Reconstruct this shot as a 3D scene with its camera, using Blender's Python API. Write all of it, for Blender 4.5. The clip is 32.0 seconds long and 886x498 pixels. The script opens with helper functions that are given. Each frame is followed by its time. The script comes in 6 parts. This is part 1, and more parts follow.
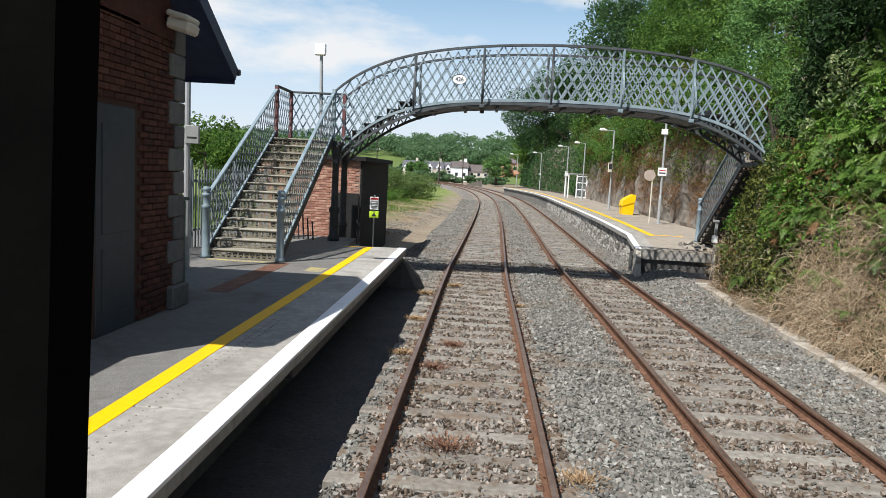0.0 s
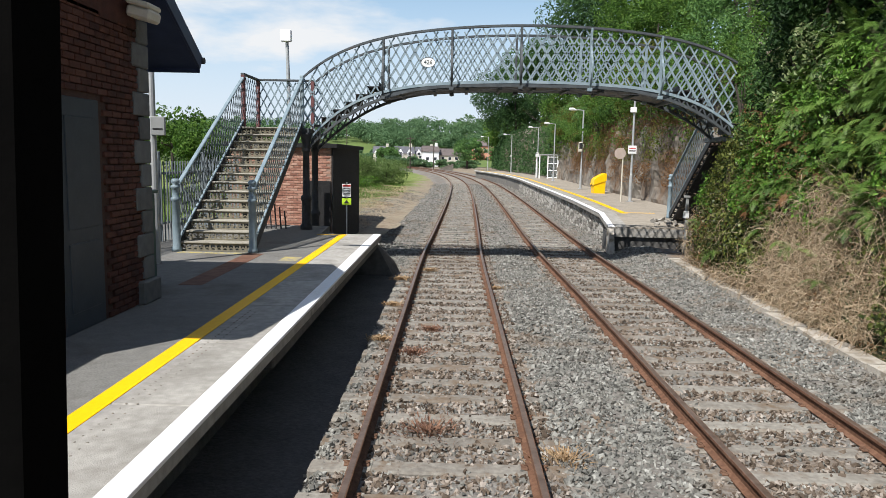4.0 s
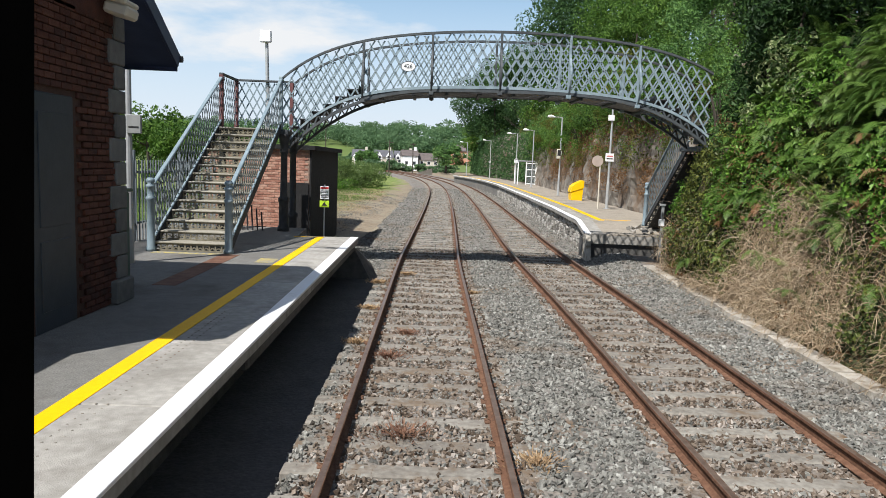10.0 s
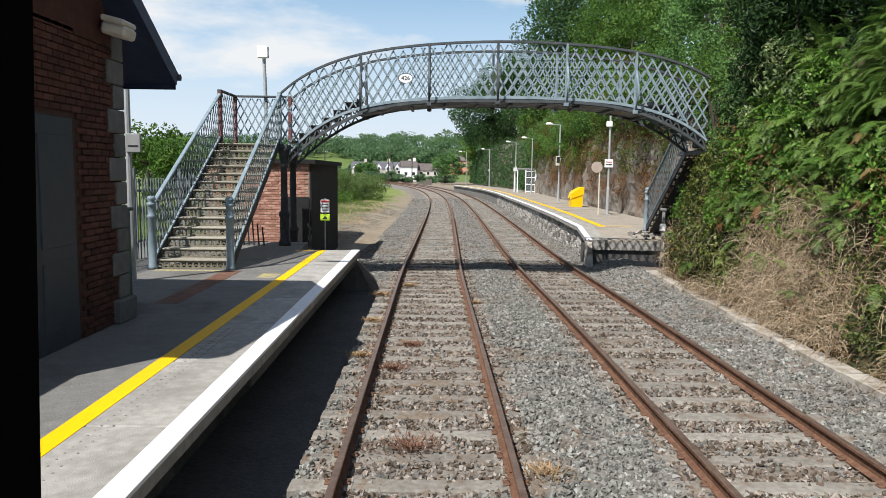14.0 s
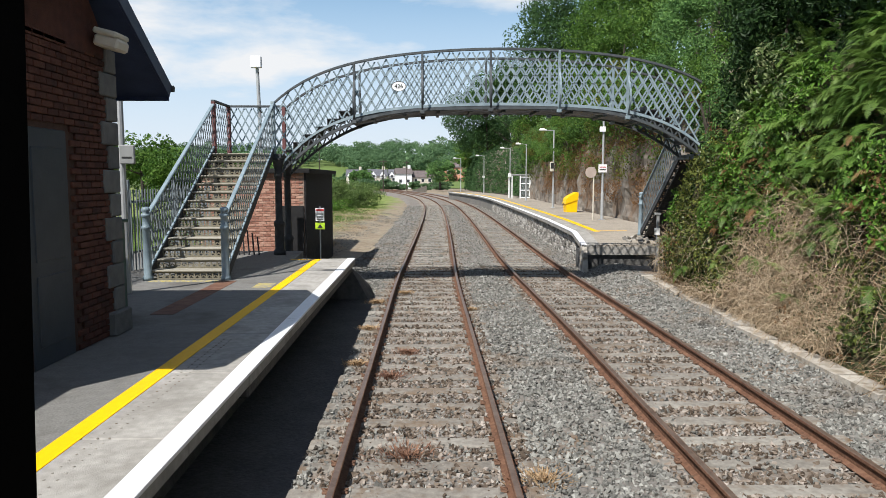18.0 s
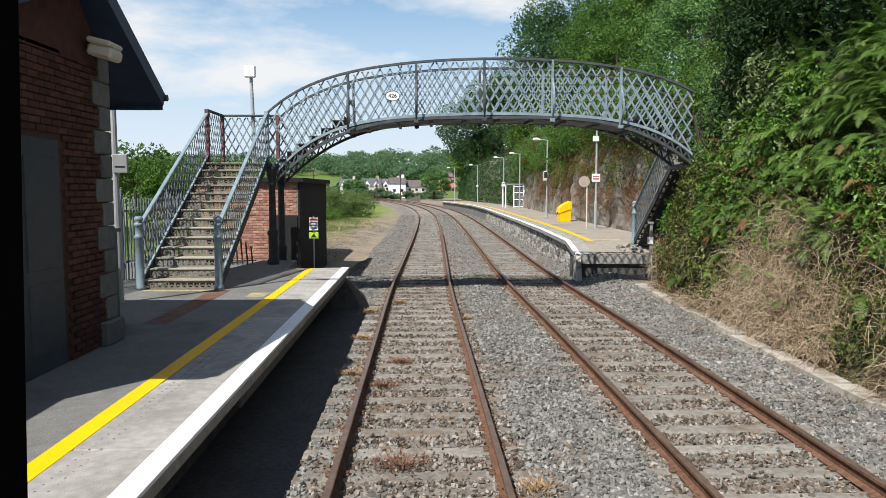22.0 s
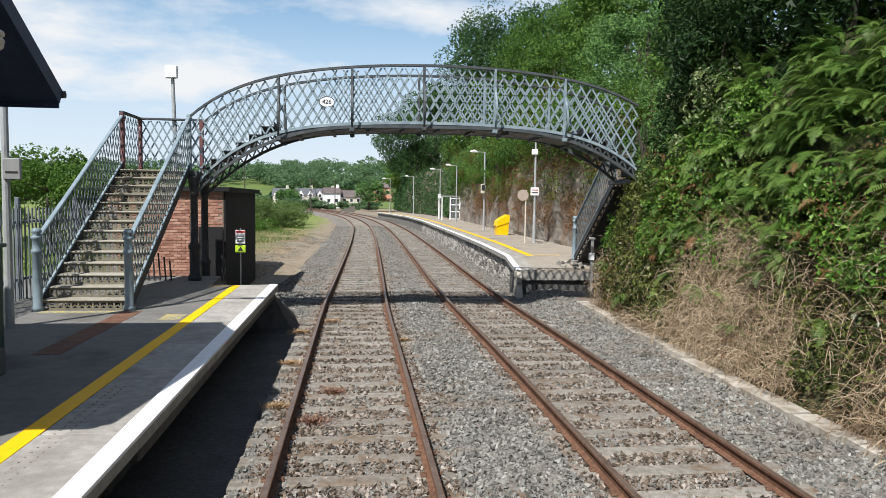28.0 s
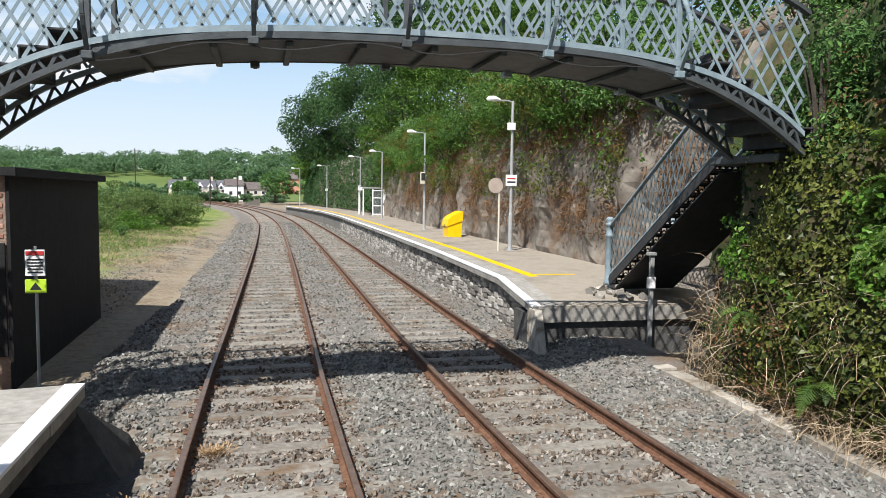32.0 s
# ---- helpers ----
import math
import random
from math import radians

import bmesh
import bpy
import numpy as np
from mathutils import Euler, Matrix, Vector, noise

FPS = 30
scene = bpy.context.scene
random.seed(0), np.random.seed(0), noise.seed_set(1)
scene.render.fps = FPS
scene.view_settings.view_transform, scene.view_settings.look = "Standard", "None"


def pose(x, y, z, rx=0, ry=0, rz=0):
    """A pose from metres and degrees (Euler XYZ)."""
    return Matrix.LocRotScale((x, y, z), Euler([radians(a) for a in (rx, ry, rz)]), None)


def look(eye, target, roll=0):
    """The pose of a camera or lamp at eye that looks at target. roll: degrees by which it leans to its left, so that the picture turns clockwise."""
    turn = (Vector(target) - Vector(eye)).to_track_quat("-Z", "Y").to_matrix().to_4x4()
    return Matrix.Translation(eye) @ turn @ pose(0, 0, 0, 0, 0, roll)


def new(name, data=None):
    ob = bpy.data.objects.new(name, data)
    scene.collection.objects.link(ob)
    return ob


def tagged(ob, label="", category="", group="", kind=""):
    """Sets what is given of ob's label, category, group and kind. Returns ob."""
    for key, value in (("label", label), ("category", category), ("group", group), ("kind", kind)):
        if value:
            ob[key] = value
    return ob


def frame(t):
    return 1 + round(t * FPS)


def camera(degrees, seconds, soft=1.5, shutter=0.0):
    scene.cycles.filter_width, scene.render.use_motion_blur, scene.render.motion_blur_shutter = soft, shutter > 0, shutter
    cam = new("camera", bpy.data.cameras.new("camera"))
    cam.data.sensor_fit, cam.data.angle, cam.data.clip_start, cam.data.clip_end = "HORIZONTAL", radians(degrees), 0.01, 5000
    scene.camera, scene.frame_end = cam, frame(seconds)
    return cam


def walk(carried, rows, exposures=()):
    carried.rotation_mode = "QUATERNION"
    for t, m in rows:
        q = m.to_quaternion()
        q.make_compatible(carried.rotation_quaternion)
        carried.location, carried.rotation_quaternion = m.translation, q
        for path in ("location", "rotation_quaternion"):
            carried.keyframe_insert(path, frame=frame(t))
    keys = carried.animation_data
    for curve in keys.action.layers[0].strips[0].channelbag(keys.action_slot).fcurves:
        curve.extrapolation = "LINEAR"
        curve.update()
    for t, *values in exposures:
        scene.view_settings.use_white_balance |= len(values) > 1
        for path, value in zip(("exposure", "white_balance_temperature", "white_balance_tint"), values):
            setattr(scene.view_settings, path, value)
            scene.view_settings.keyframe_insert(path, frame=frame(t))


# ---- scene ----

cam = camera(63.6, 32.0, soft=0.45)
PATH = [
    (0, (0.053, 0.140, 2.761), (-0.457, 10.069, 1.688), 2.96),
    (0.5, (0.042, 0.162, 2.764), (-0.093, 10.108, 1.731), 2.51),
    (1, (0.033, 0.177, 2.770), (0.130, 10.128, 1.782), 1.04),
    (1.5, (0.034, 0.168, 2.755), (0.094, 10.129, 1.870), 1.21),
    (2, (0.045, 0.158, 2.746), (0.169, 10.098, 1.657), 1.80),
    (2.5, (0.023, 0.186, 2.743), (0.201, 10.111, 1.533), 1.56),
    (3, (0.030, 0.174, 2.745), (0.192, 10.098, 1.527), 1.49),
    (3.5, (0.032, 0.174, 2.748), (0.261, 10.083, 1.420), 1.22),
    (4, (0.025, 0.181, 2.744), (-0.112, 10.099, 1.473), 1.16),
    (4.5, (0.035, 0.164, 2.753), (-0.253, 10.063, 1.365), 1.59),
    (6.5, (0.020, 0.191, 2.751), (-0.114, 10.091, 1.344), 1.84),
    (7, (0.033, 0.172, 2.771), (-0.074, 10.082, 1.439), 1.28),
    (7.5, (0.034, 0.170, 2.768), (-0.055, 10.102, 1.607), 0.94),
    (8, (0.045, 0.151, 2.758), (-0.086, 10.094, 1.697), 0.94),
    (8.5, (0.026, 0.179, 2.747), (0.091, 10.098, 1.474), 1.35),
    (9, (0.016, 0.194, 2.748), (0.138, 10.117, 1.518), 1.03),
    (9.5, (0.026, 0.180, 2.762), (-0.013, 10.121, 1.677), 1.59),
    (10, (0.034, 0.166, 2.736), (0.207, 10.092, 1.537), 2.25),
    (10.5, (0.012, 0.201, 2.737), (0.225, 10.118, 1.469), 2.15),
    (11, (0.021, 0.188, 2.746), (0.100, 10.109, 1.495), 2.51),
    (11.5, (0.022, 0.183, 2.749), (0.008, 10.111, 1.547), 1.96),
    (12, (0.023, 0.185, 2.741), (0.150, 10.090, 1.373), 2.16),
    (12.5, (0.027, 0.180, 2.746), (0.297, 10.107, 1.571), 3.01),
    (13, (0.023, 0.190, 2.764), (0.302, 10.120, 1.622), 1.22),
    (13.5, (0.030, 0.173, 2.760), (0.160, 10.117, 1.713), 0.80),
    (14, (0.025, 0.181, 2.751), (0.175, 10.123, 1.687), 0.75),
    (14.5, (0.023, 0.180, 2.758), (0.026, 10.136, 1.820), -0.36),
    (16.5, (0.036, 0.164, 2.759), (0.388, 10.104, 1.725), -0.75),
    (17, (0.038, 0.165, 2.769), (0.421, 10.100, 1.702), -0.25),
    (17.5, (0.029, 0.176, 2.764), (0.353, 10.119, 1.750), 0.29),
    (18, (0.035, 0.164, 2.763), (0.245, 10.115, 1.793), 0.02),
    (18.5, (0.032, 0.170, 2.750), (0.325, 10.118, 1.767), 0.51),
    (19, (0.029, 0.172, 2.750), (0.344, 10.126, 1.849), 1.15),
    (19.5, (0.028, 0.174, 2.754), (0.399, 10.127, 1.862), 0.61),
    (20, (0.031, 0.172, 2.753), (0.463, 10.123, 1.861), 0.85),
    (20.5, (0.041, 0.155, 2.765), (0.429, 10.103, 1.829), 0.29),
    (21, (0.035, 0.167, 2.757), (0.385, 10.124, 1.902), 0.09),
    (21.5, (0.033, 0.171, 2.753), (0.343, 10.125, 1.845), -0.22),
    (22, (0.031, 0.169, 2.758), (0.328, 10.129, 1.918), 0.00),
    (22.5, (0.033, 0.165, 2.757), (0.132, 10.138, 2.033), -0.21),
    (23, (0.052, 0.135, 2.762), (0.184, 10.101, 1.951), -0.98),
    (23.5, (0.044, 0.154, 2.767), (0.400, 10.118, 2.003), 0.77),
    (24, (0.044, 0.145, 2.753), (0.210, 10.132, 2.261), -0.04),
    (24.5, (0.032, 0.150, 2.807), (1.166, 10.015, 1.633), 0.71),
    (26.5, (0.045, 0.371, 2.817), (1.265, 10.256, 1.912), 0.70),
    (27, (0.039, 0.616, 2.793), (1.359, 10.446, 1.493), 1.40),
    (27.5, (0.036, 0.868, 2.786), (1.166, 10.643, 1.011), 2.40),
    (28, (0.018, 1.138, 2.803), (1.223, 11.038, 2.123), 0.80),
    (28.5, (0.018, 1.522, 2.811), (1.178, 11.417, 1.956), 0.80),
    (29, (0.006, 2.048, 2.797), (1.186, 11.938, 1.897), 0.40),
    (29.5, (0.008, 2.731, 2.799), (1.183, 12.631, 2.009), 0.10),
    (30, (-0.005, 3.566, 2.792), (1.425, 13.436, 2.062), -0.10),
    (30.5, (0.006, 4.491, 2.796), (2.061, 14.241, 1.926), 0.60),
    (31, (-0.020, 5.554, 2.785), (1.980, 15.324, 2.070), 0.70),
    (31.5, (-0.025, 6.798, 2.753), (1.810, 16.608, 2.113), 0.60),
    (31.7, (-0.070, 7.450, 2.755), (1.954, 17.222, 2.118), 0.55),
    (31.8, (-0.120, 8.250, 2.745), (2.006, 18.001, 2.117), 0.50),
    (31.9, (-0.100, 9.050, 2.750), (2.195, 18.759, 2.061), 0.40),
    (32, (-0.030, 10.200, 2.780), (2.433, 19.862, 2.013), 0.80),
]
walk(cam, [(t, look(eye, target, roll)) for t, eye, target, roll in PATH], exposures=((0, 0.32), (31, 0.34), (32, 0.44)))

# ---- world and light ----
SUN_WAY = Vector((0.473, 0.60, -1.0)).normalized()
world = bpy.data.worlds.new("sky")
scene.world = world
world.use_nodes = True
wt = world.node_tree
wt.nodes.clear()
w_out = wt.nodes.new("ShaderNodeOutputWorld")
w_bg = wt.nodes.new("ShaderNodeBackground")
w_sky = wt.nodes.new("ShaderNodeTexSky")
w_sky.sky_type = "NISHITA"
w_sky.sun_disc = False
w_sky.sun_elevation = math.asin(-SUN_WAY.z)
w_sky.sun_rotation = math.atan2(-SUN_WAY.x, -SUN_WAY.y)
w_sky.air_density = 1.0
w_sky.dust_density = 0.3
w_sky.ozone_density = 3.5
w_geo = wt.nodes.new("ShaderNodeTexCoord")
w_map = wt.nodes.new("ShaderNodeMapping")
w_map.inputs["Scale"].default_value = (1.0, 1.0, 3.2)
w_map.inputs["Location"].default_value = (0.35, 0.2, 0.32)
w_n = wt.nodes.new("ShaderNodeTexNoise")
w_n.inputs["Scale"].default_value = 2.1
w_n.inputs["Detail"].default_value = 7.0
w_n.inputs["Roughness"].default_value = 0.55
w_r = wt.nodes.new("ShaderNodeValToRGB")
w_r.color_ramp.elements[0].position, w_r.color_ramp.elements[1].position = 0.49, 0.62
w_haze = wt.nodes.new("ShaderNodeMix")
w_haze.data_type = "RGBA"
w_haze.inputs[7].default_value = (3.3, 6.5, 9.6, 1)
w_mix = wt.nodes.new("ShaderNodeMix")
w_mix.data_type = "RGBA"
w_mix.inputs[7].default_value = (8.25, 8.45, 8.7, 1)
w_sep = wt.nodes.new("ShaderNodeSeparateXYZ")
w_low = wt.nodes.new("ShaderNodeMapRange")
w_low.inputs[1].default_value, w_low.inputs[2].default_value = 0.0, 0.42
w_low.inputs[3].default_value, w_low.inputs[4].default_value = 1.0, 0.0
w_pale = wt.nodes.new("ShaderNodeMapRange")
w_pale.inputs[1].default_value, w_pale.inputs[2].default_value = 0.0, 0.27
w_pale.inputs[3].default_value, w_pale.inputs[4].default_value = 0.9, 0.0
w_max = wt.nodes.new("ShaderNodeMath")
w_max.operation = "MAXIMUM"
wl = wt.links.new
wl(w_geo.outputs["Generated"], w_map.inputs["Vector"])
wl(w_map.outputs["Vector"], w_n.inputs["Vector"])
wl(w_n.outputs["Fac"], w_r.inputs["Fac"])
wl(w_geo.outputs["Generated"], w_sep.inputs[0])
wl(w_sep.outputs["Z"], w_low.inputs[0])
wl(w_sep.outputs["Z"], w_pale.inputs[0])
wl(w_low.outputs[0], w_haze.inputs[0])
wl(w_sky.outputs["Color"], w_haze.inputs[6])
wl(w_r.outputs["Color"], w_max.inputs[0])
wl(w_pale.outputs[0], w_max.inputs[1])
wl(w_max.outputs[0], w_mix.inputs[0])
wl(w_haze.outputs[2], w_mix.inputs[6])
wl(w_mix.outputs[2], w_bg.inputs["Color"])
wl(w_bg.outputs["Background"], w_out.inputs["Surface"])
w_bg.inputs["Strength"].default_value = 0.085

sun = new("sun", bpy.data.lights.new("sun", "SUN"))
sun.data.energy, sun.data.angle, sun.data.color = 5.6, radians(0.53), (1.0, 0.975, 0.945)
sun.matrix_world = look((0, 0, 40), Vector((0, 0, 40)) + SUN_WAY)

# ---- materials ----
def material(name, stops, scale=6.0, detail=6.0, rough=0.85, metal=0.0, bump=0.25, bump_scale=40.0, spread=0.0, large=0.35,
             stain=None, stain_scale=0.6, stain_at=(0.5, 0.68), through_light=0.0):
    """A surface with grain at two scales, optional stains, bump, and colour that varies from piece to piece."""
    mat = bpy.data.materials.new(name)
    mat.use_nodes = True
    nt = mat.node_tree
    n, ln = nt.nodes, nt.links.new
    bs = n["Principled BSDF"]
    tc = n.new("ShaderNodeTexCoord")
    ge = n.new("ShaderNodeNewGeometry")
    small = n.new("ShaderNodeTexNoise")
    small.inputs["Scale"].default_value, small.inputs["Detail"].default_value = scale, detail
    big = n.new("ShaderNodeTexNoise")
    big.inputs["Scale"].default_value, big.inputs["Detail"].default_value = scale * 0.13, 3.0
    ln(ge.outputs["Position"], small.inputs["Vector"])
    ln(ge.outputs["Position"], big.inputs["Vector"])
    mixf = n.new("ShaderNodeMix")
    mixf.inputs[0].default_value = large
    ln(small.outputs["Fac"], mixf.inputs[2])
    ln(big.outputs["Fac"], mixf.inputs[3])
    fac = mixf.outputs[0]
    if spread:
        oi = n.new("ShaderNodeObjectInfo")
        add = n.new("ShaderNodeMath")
        add.operation = "ADD"
        ln(oi.outputs["Random"], add.inputs[0])
        ln(ge.outputs["Random Per Island"], add.inputs[1])
        fr = n.new("ShaderNodeMath")
        fr.operation = "FRACT"
        ln(add.outputs[0], fr.inputs[0])
        mr = n.new("ShaderNodeMapRange")
        mr.inputs[3].default_value, mr.inputs[4].default_value = -spread, spread
        ln(fr.outputs[0], mr.inputs[0])
        ad2 = n.new("ShaderNodeMath")
        ad2.operation = "ADD"
        ln(fac, ad2.inputs[0])
        ln(mr.outputs[0], ad2.inputs[1])
        fac = ad2.outputs[0]
    ramp = n.new("ShaderNodeValToRGB")
    els = ramp.color_ramp.elements
    while len(els) < len(stops):
        els.new(0.5)
    for e, (p, c) in zip(els, stops):
        e.position, e.color = p, (*c, 1)
    ln(fac, ramp.inputs["Fac"])
    col = ramp.outputs["Color"]
    if stain:
        sn = n.new("ShaderNodeTexNoise")
        sn.inputs["Scale"].default_value, sn.inputs["Detail"].default_value, sn.inputs["Roughness"].default_value = stain_scale, 8.0, 0.65
        ln(ge.outputs["Position"], sn.inputs["Vector"])
        sr = n.new("ShaderNodeMapRange")
        sr.inputs[1].default_value, sr.inputs[2].default_value = stain_at
        ln(sn.outputs["Fac"], sr.inputs[0])
        sm = n.new("ShaderNodeMix")
        sm.data_type = "RGBA"
        sm.inputs[7].default_value = (*stain, 1)
        ln(sr.outputs[0], sm.inputs[0])
        ln(col, sm.inputs[6])
        col = sm.outputs[2]
    ln(col, bs.inputs["Base Color"])
    bs.inputs["Roughness"].default_value, bs.inputs["Metallic"].default_value = rough, metal
    bs.inputs["Specular IOR Level"].default_value = 0.3
    if bump:
        bn = n.new("ShaderNodeTexNoise")
        bn.inputs["Scale"].default_value, bn.inputs["Detail"].default_value = bump_scale, 6.0
        ln(ge.outputs["Position"], bn.inputs["Vector"])
        bp = n.new("ShaderNodeBump")
        bp.inputs["Strength"].default_value, bp.inputs["Distance"].default_value = bump, 0.02
        ln(bn.outputs["Fac"], bp.inputs["Height"])
        ln(bp.outputs["Normal"], bs.inputs["Normal"])
    if through_light:
        out = n["Material Output"]
        tr = n.new("ShaderNodeBsdfTranslucent")
        ln(col, tr.inputs["Color"])
        ms = n.new("ShaderNodeMixShader")
        ms.inputs[0].default_value = through_light
        ln(bs.outputs[0], ms.inputs[1])
        ln(tr.outputs[0], ms.inputs[2])
        ln(ms.outputs[0], out.inputs["Surface"])
    return mat


def leafy(name, dark, mid, light, spread=0.17):
    m = material(name, [(0.25, dark), (0.5, mid), (0.8, light)], scale=0.7, rough=0.5, bump=0, spread=spread, through_light=0.3)
    return m


M = {}
M["dirt"] = material("dirt", [(0.3, (0.13, 0.098, 0.066)), (0.5, (0.225, 0.178, 0.122)), (0.7, (0.33, 0.275, 0.2))], 9.0, bump=0.9,
                     stain=(0.255, 0.221, 0.162), stain_scale=1.2, stain_at=(0.5, 0.62))
M["ballast_bed"] = material("ballast_bed", [(0.3, (0.085, 0.077, 0.068)), (0.5, (0.17, 0.156, 0.138)), (0.72, (0.28, 0.264, 0.237))], 22.0, bump=0.9, bump_scale=28.0,
                            stain=(0.143, 0.0935, 0.056), stain_scale=0.7)
M["stone"] = material("ballast_stone", [(0.15, (0.069, 0.067, 0.06)), (0.42, (0.149, 0.146, 0.13)), (0.62, (0.214, 0.209, 0.187)), (0.9, (0.37, 0.365, 0.33))], 9.0,
                      spread=0.28, bump=0.4, bump_scale=60, stain=(0.145, 0.0908, 0.0519), stain_scale=0.5, stain_at=(0.55, 0.75))
M["stone_brown"] = material("ballast_stone_stained", [(0.2, (0.06, 0.043, 0.03)), (0.45, (0.14, 0.107, 0.079)), (0.65, (0.21, 0.17, 0.135)), (0.9, (0.36, 0.32, 0.28))], 9.0,
                            spread=0.36, bump=0.4, bump_scale=60)
M["sleeper"] = material("weathered_concrete_sleeper", [(0.3, (0.14, 0.126, 0.107)), (0.5, (0.209, 0.191, 0.163)), (0.7, (0.288, 0.27, 0.233))], 14.0, bump=0.5, spread=0.12,
                        stain=(0.14, 0.093, 0.0558), stain_scale=2.2)
M["rail_side"] = material("rusty_rail", [(0.3, (0.07, 0.034, 0.02)), (0.5, (0.125, 0.062, 0.036)), (0.72, (0.2, 0.11, 0.068))], 18.0, rough=0.85, bump=0.4, bump_scale=120)
M["rail_top"] = material("worn_rail_top", [(0.3, (0.14, 0.09, 0.065)), (0.6, (0.25, 0.18, 0.14))], 9.0, rough=0.42, metal=0.6, bump=0.1)
M["clip"] = material("rusty_clip", [(0.3, (0.085, 0.045, 0.028)), (0.7, (0.17, 0.095, 0.06))], 30.0, bump=0.3)
M["asphalt"] = material("platform_asphalt", [(0.3, (0.104, 0.1, 0.0914)), (0.5, (0.165, 0.161, 0.148)), (0.7, (0.235, 0.226, 0.209))], 60.0, bump=0.5, bump_scale=160, large=0.3,
                        stain=(0.113, 0.104, 0.0914), stain_scale=0.9)
M["pale_asphalt"] = material("pale_platform_asphalt", [(0.3, (0.22, 0.193, 0.155)), (0.5, (0.29, 0.254, 0.207)), (0.7, (0.37, 0.328, 0.266))], 40.0, bump=0.4, bump_scale=120,
                             stain=(0.194, 0.168, 0.133), stain_scale=0.8)
M["concrete"] = material("platform_concrete", [(0.3, (0.235, 0.22, 0.195)), (0.5, (0.31, 0.295, 0.265)), (0.7, (0.39, 0.37, 0.335))], 10.0, bump=0.3, bump_scale=90, spread=0.06,
                         stain=(0.2, 0.188, 0.165), stain_scale=1.5, stain_at=(0.48, 0.7))
# Dark greys that carry the shade below and at the ends of the platforms
M["shade_wall"] = material("shade_dark_concrete", [(0.3, (0.045, 0.044, 0.043)), (0.5, (0.08, 0.078, 0.074)), (0.7, (0.125, 0.12, 0.11))], 5.0, bump=0.6, bump_scale=30)
M["concrete_dark"] = material("stained_concrete_wall", [(0.3, (0.10, 0.095, 0.085)), (0.5, (0.16, 0.15, 0.135)), (0.7, (0.24, 0.22, 0.19))], 5.0, bump=0.6, bump_scale=30)
M["faded_yellow"] = material("faded_yellow_paint", [(0.42, (0.23, 0.215, 0.18)), (0.56, (0.42, 0.34, 0.10))], 14.0, bump=0.2)
M["white_line"] = material("white_line_paint", [(0.3, (0.74, 0.74, 0.73)), (0.7, (0.82, 0.82, 0.81))], 14.0, rough=0.6, bump=0.15, bump_scale=120,
                           stain=(0.5, 0.48, 0.44), stain_scale=6.0, stain_at=(0.62, 0.75))
M["yellow_line"] = material("yellow_line_paint", [(0.3, (0.78, 0.43, 0)), (0.7, (0.88, 0.507, 0))], 14.0, rough=0.6, bump=0.2, bump_scale=120,
                            stain=(0.45, 0.31, 0.1), stain_scale=5.0, stain_at=(0.64, 0.78))
M["brick"] = material("red_brick", [(0.25, (0.23, 0.105, 0.075)), (0.5, (0.35, 0.175, 0.125)), (0.78, (0.46, 0.28, 0.21))], 9.0, bump=0.5, bump_scale=70, spread=0.25)
# Dark red brick and mortar, darkened further for the deep shade on the wall
M["brick_dark"] = material("shade_dark_red_brick", [(0.25, (0.042, 0.017, 0.013)), (0.5, (0.078, 0.028, 0.019)), (0.78, (0.12, 0.048, 0.032))], 7.0, bump=0.5, bump_scale=70, spread=0.18)
M["mortar_dark"] = material("shade_dark_mortar", [(0.3, (0.045, 0.024, 0.018)), (0.7, (0.075, 0.04, 0.031))], 20.0, bump=0.5)
M["mortar"] = material("mortar", [(0.3, (0.20, 0.135, 0.105)), (0.7, (0.32, 0.23, 0.18))], 20.0, bump=0.5)
M["quoin"] = material("grey_quoin_stone", [(0.3, (0.105, 0.105, 0.102)), (0.7, (0.18, 0.177, 0.167))], 7.0, bump=0.5, spread=0.12)
M["black"] = material("black_painted_iron", [(0.3, (0.018, 0.019, 0.021)), (0.7, (0.05, 0.05, 0.052))], 8.0, rough=0.6, bump=0.3)
# Near-black for the roof felt and for shade on the hut's side wall
M["tar"] = material("black_felt_and_side_shade", [(0.3, (0.0084, 0.0084, 0.0096)), (0.7, (0.021, 0.0204, 0.0204))], 6.0, rough=0.8, bump=0.5)
M["bluegrey"] = material("blue_grey_iron_paint", [(0.3, (0.141, 0.189, 0.214)), (0.5, (0.199, 0.255, 0.284)), (0.75, (0.291, 0.352, 0.374))], 6.0, rough=0.5, bump=0.25, spread=0.08,
                         stain=(0.155, 0.0867, 0.0481), stain_scale=3.0, stain_at=(0.68, 0.8))
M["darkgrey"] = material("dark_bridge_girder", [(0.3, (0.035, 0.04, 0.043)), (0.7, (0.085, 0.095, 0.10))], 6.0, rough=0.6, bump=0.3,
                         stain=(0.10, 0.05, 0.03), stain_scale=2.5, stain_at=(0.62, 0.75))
M["redlead"] = material("faded_red_iron_paint", [(0.3, (0.10, 0.04, 0.04)), (0.7, (0.19, 0.08, 0.075))], 7.0, rough=0.6, bump=0.3)
M["tread"] = material("worn_stair_tread", [(0.3, (0.235, 0.215, 0.17)), (0.7, (0.36, 0.34, 0.285))], 12.0, bump=0.4, spread=0.08)
M["riser"] = material("pierced_riser_iron", [(0.3, (0.14, 0.126, 0.09)), (0.7, (0.225, 0.203, 0.15))], 12.0, bump=0.3)
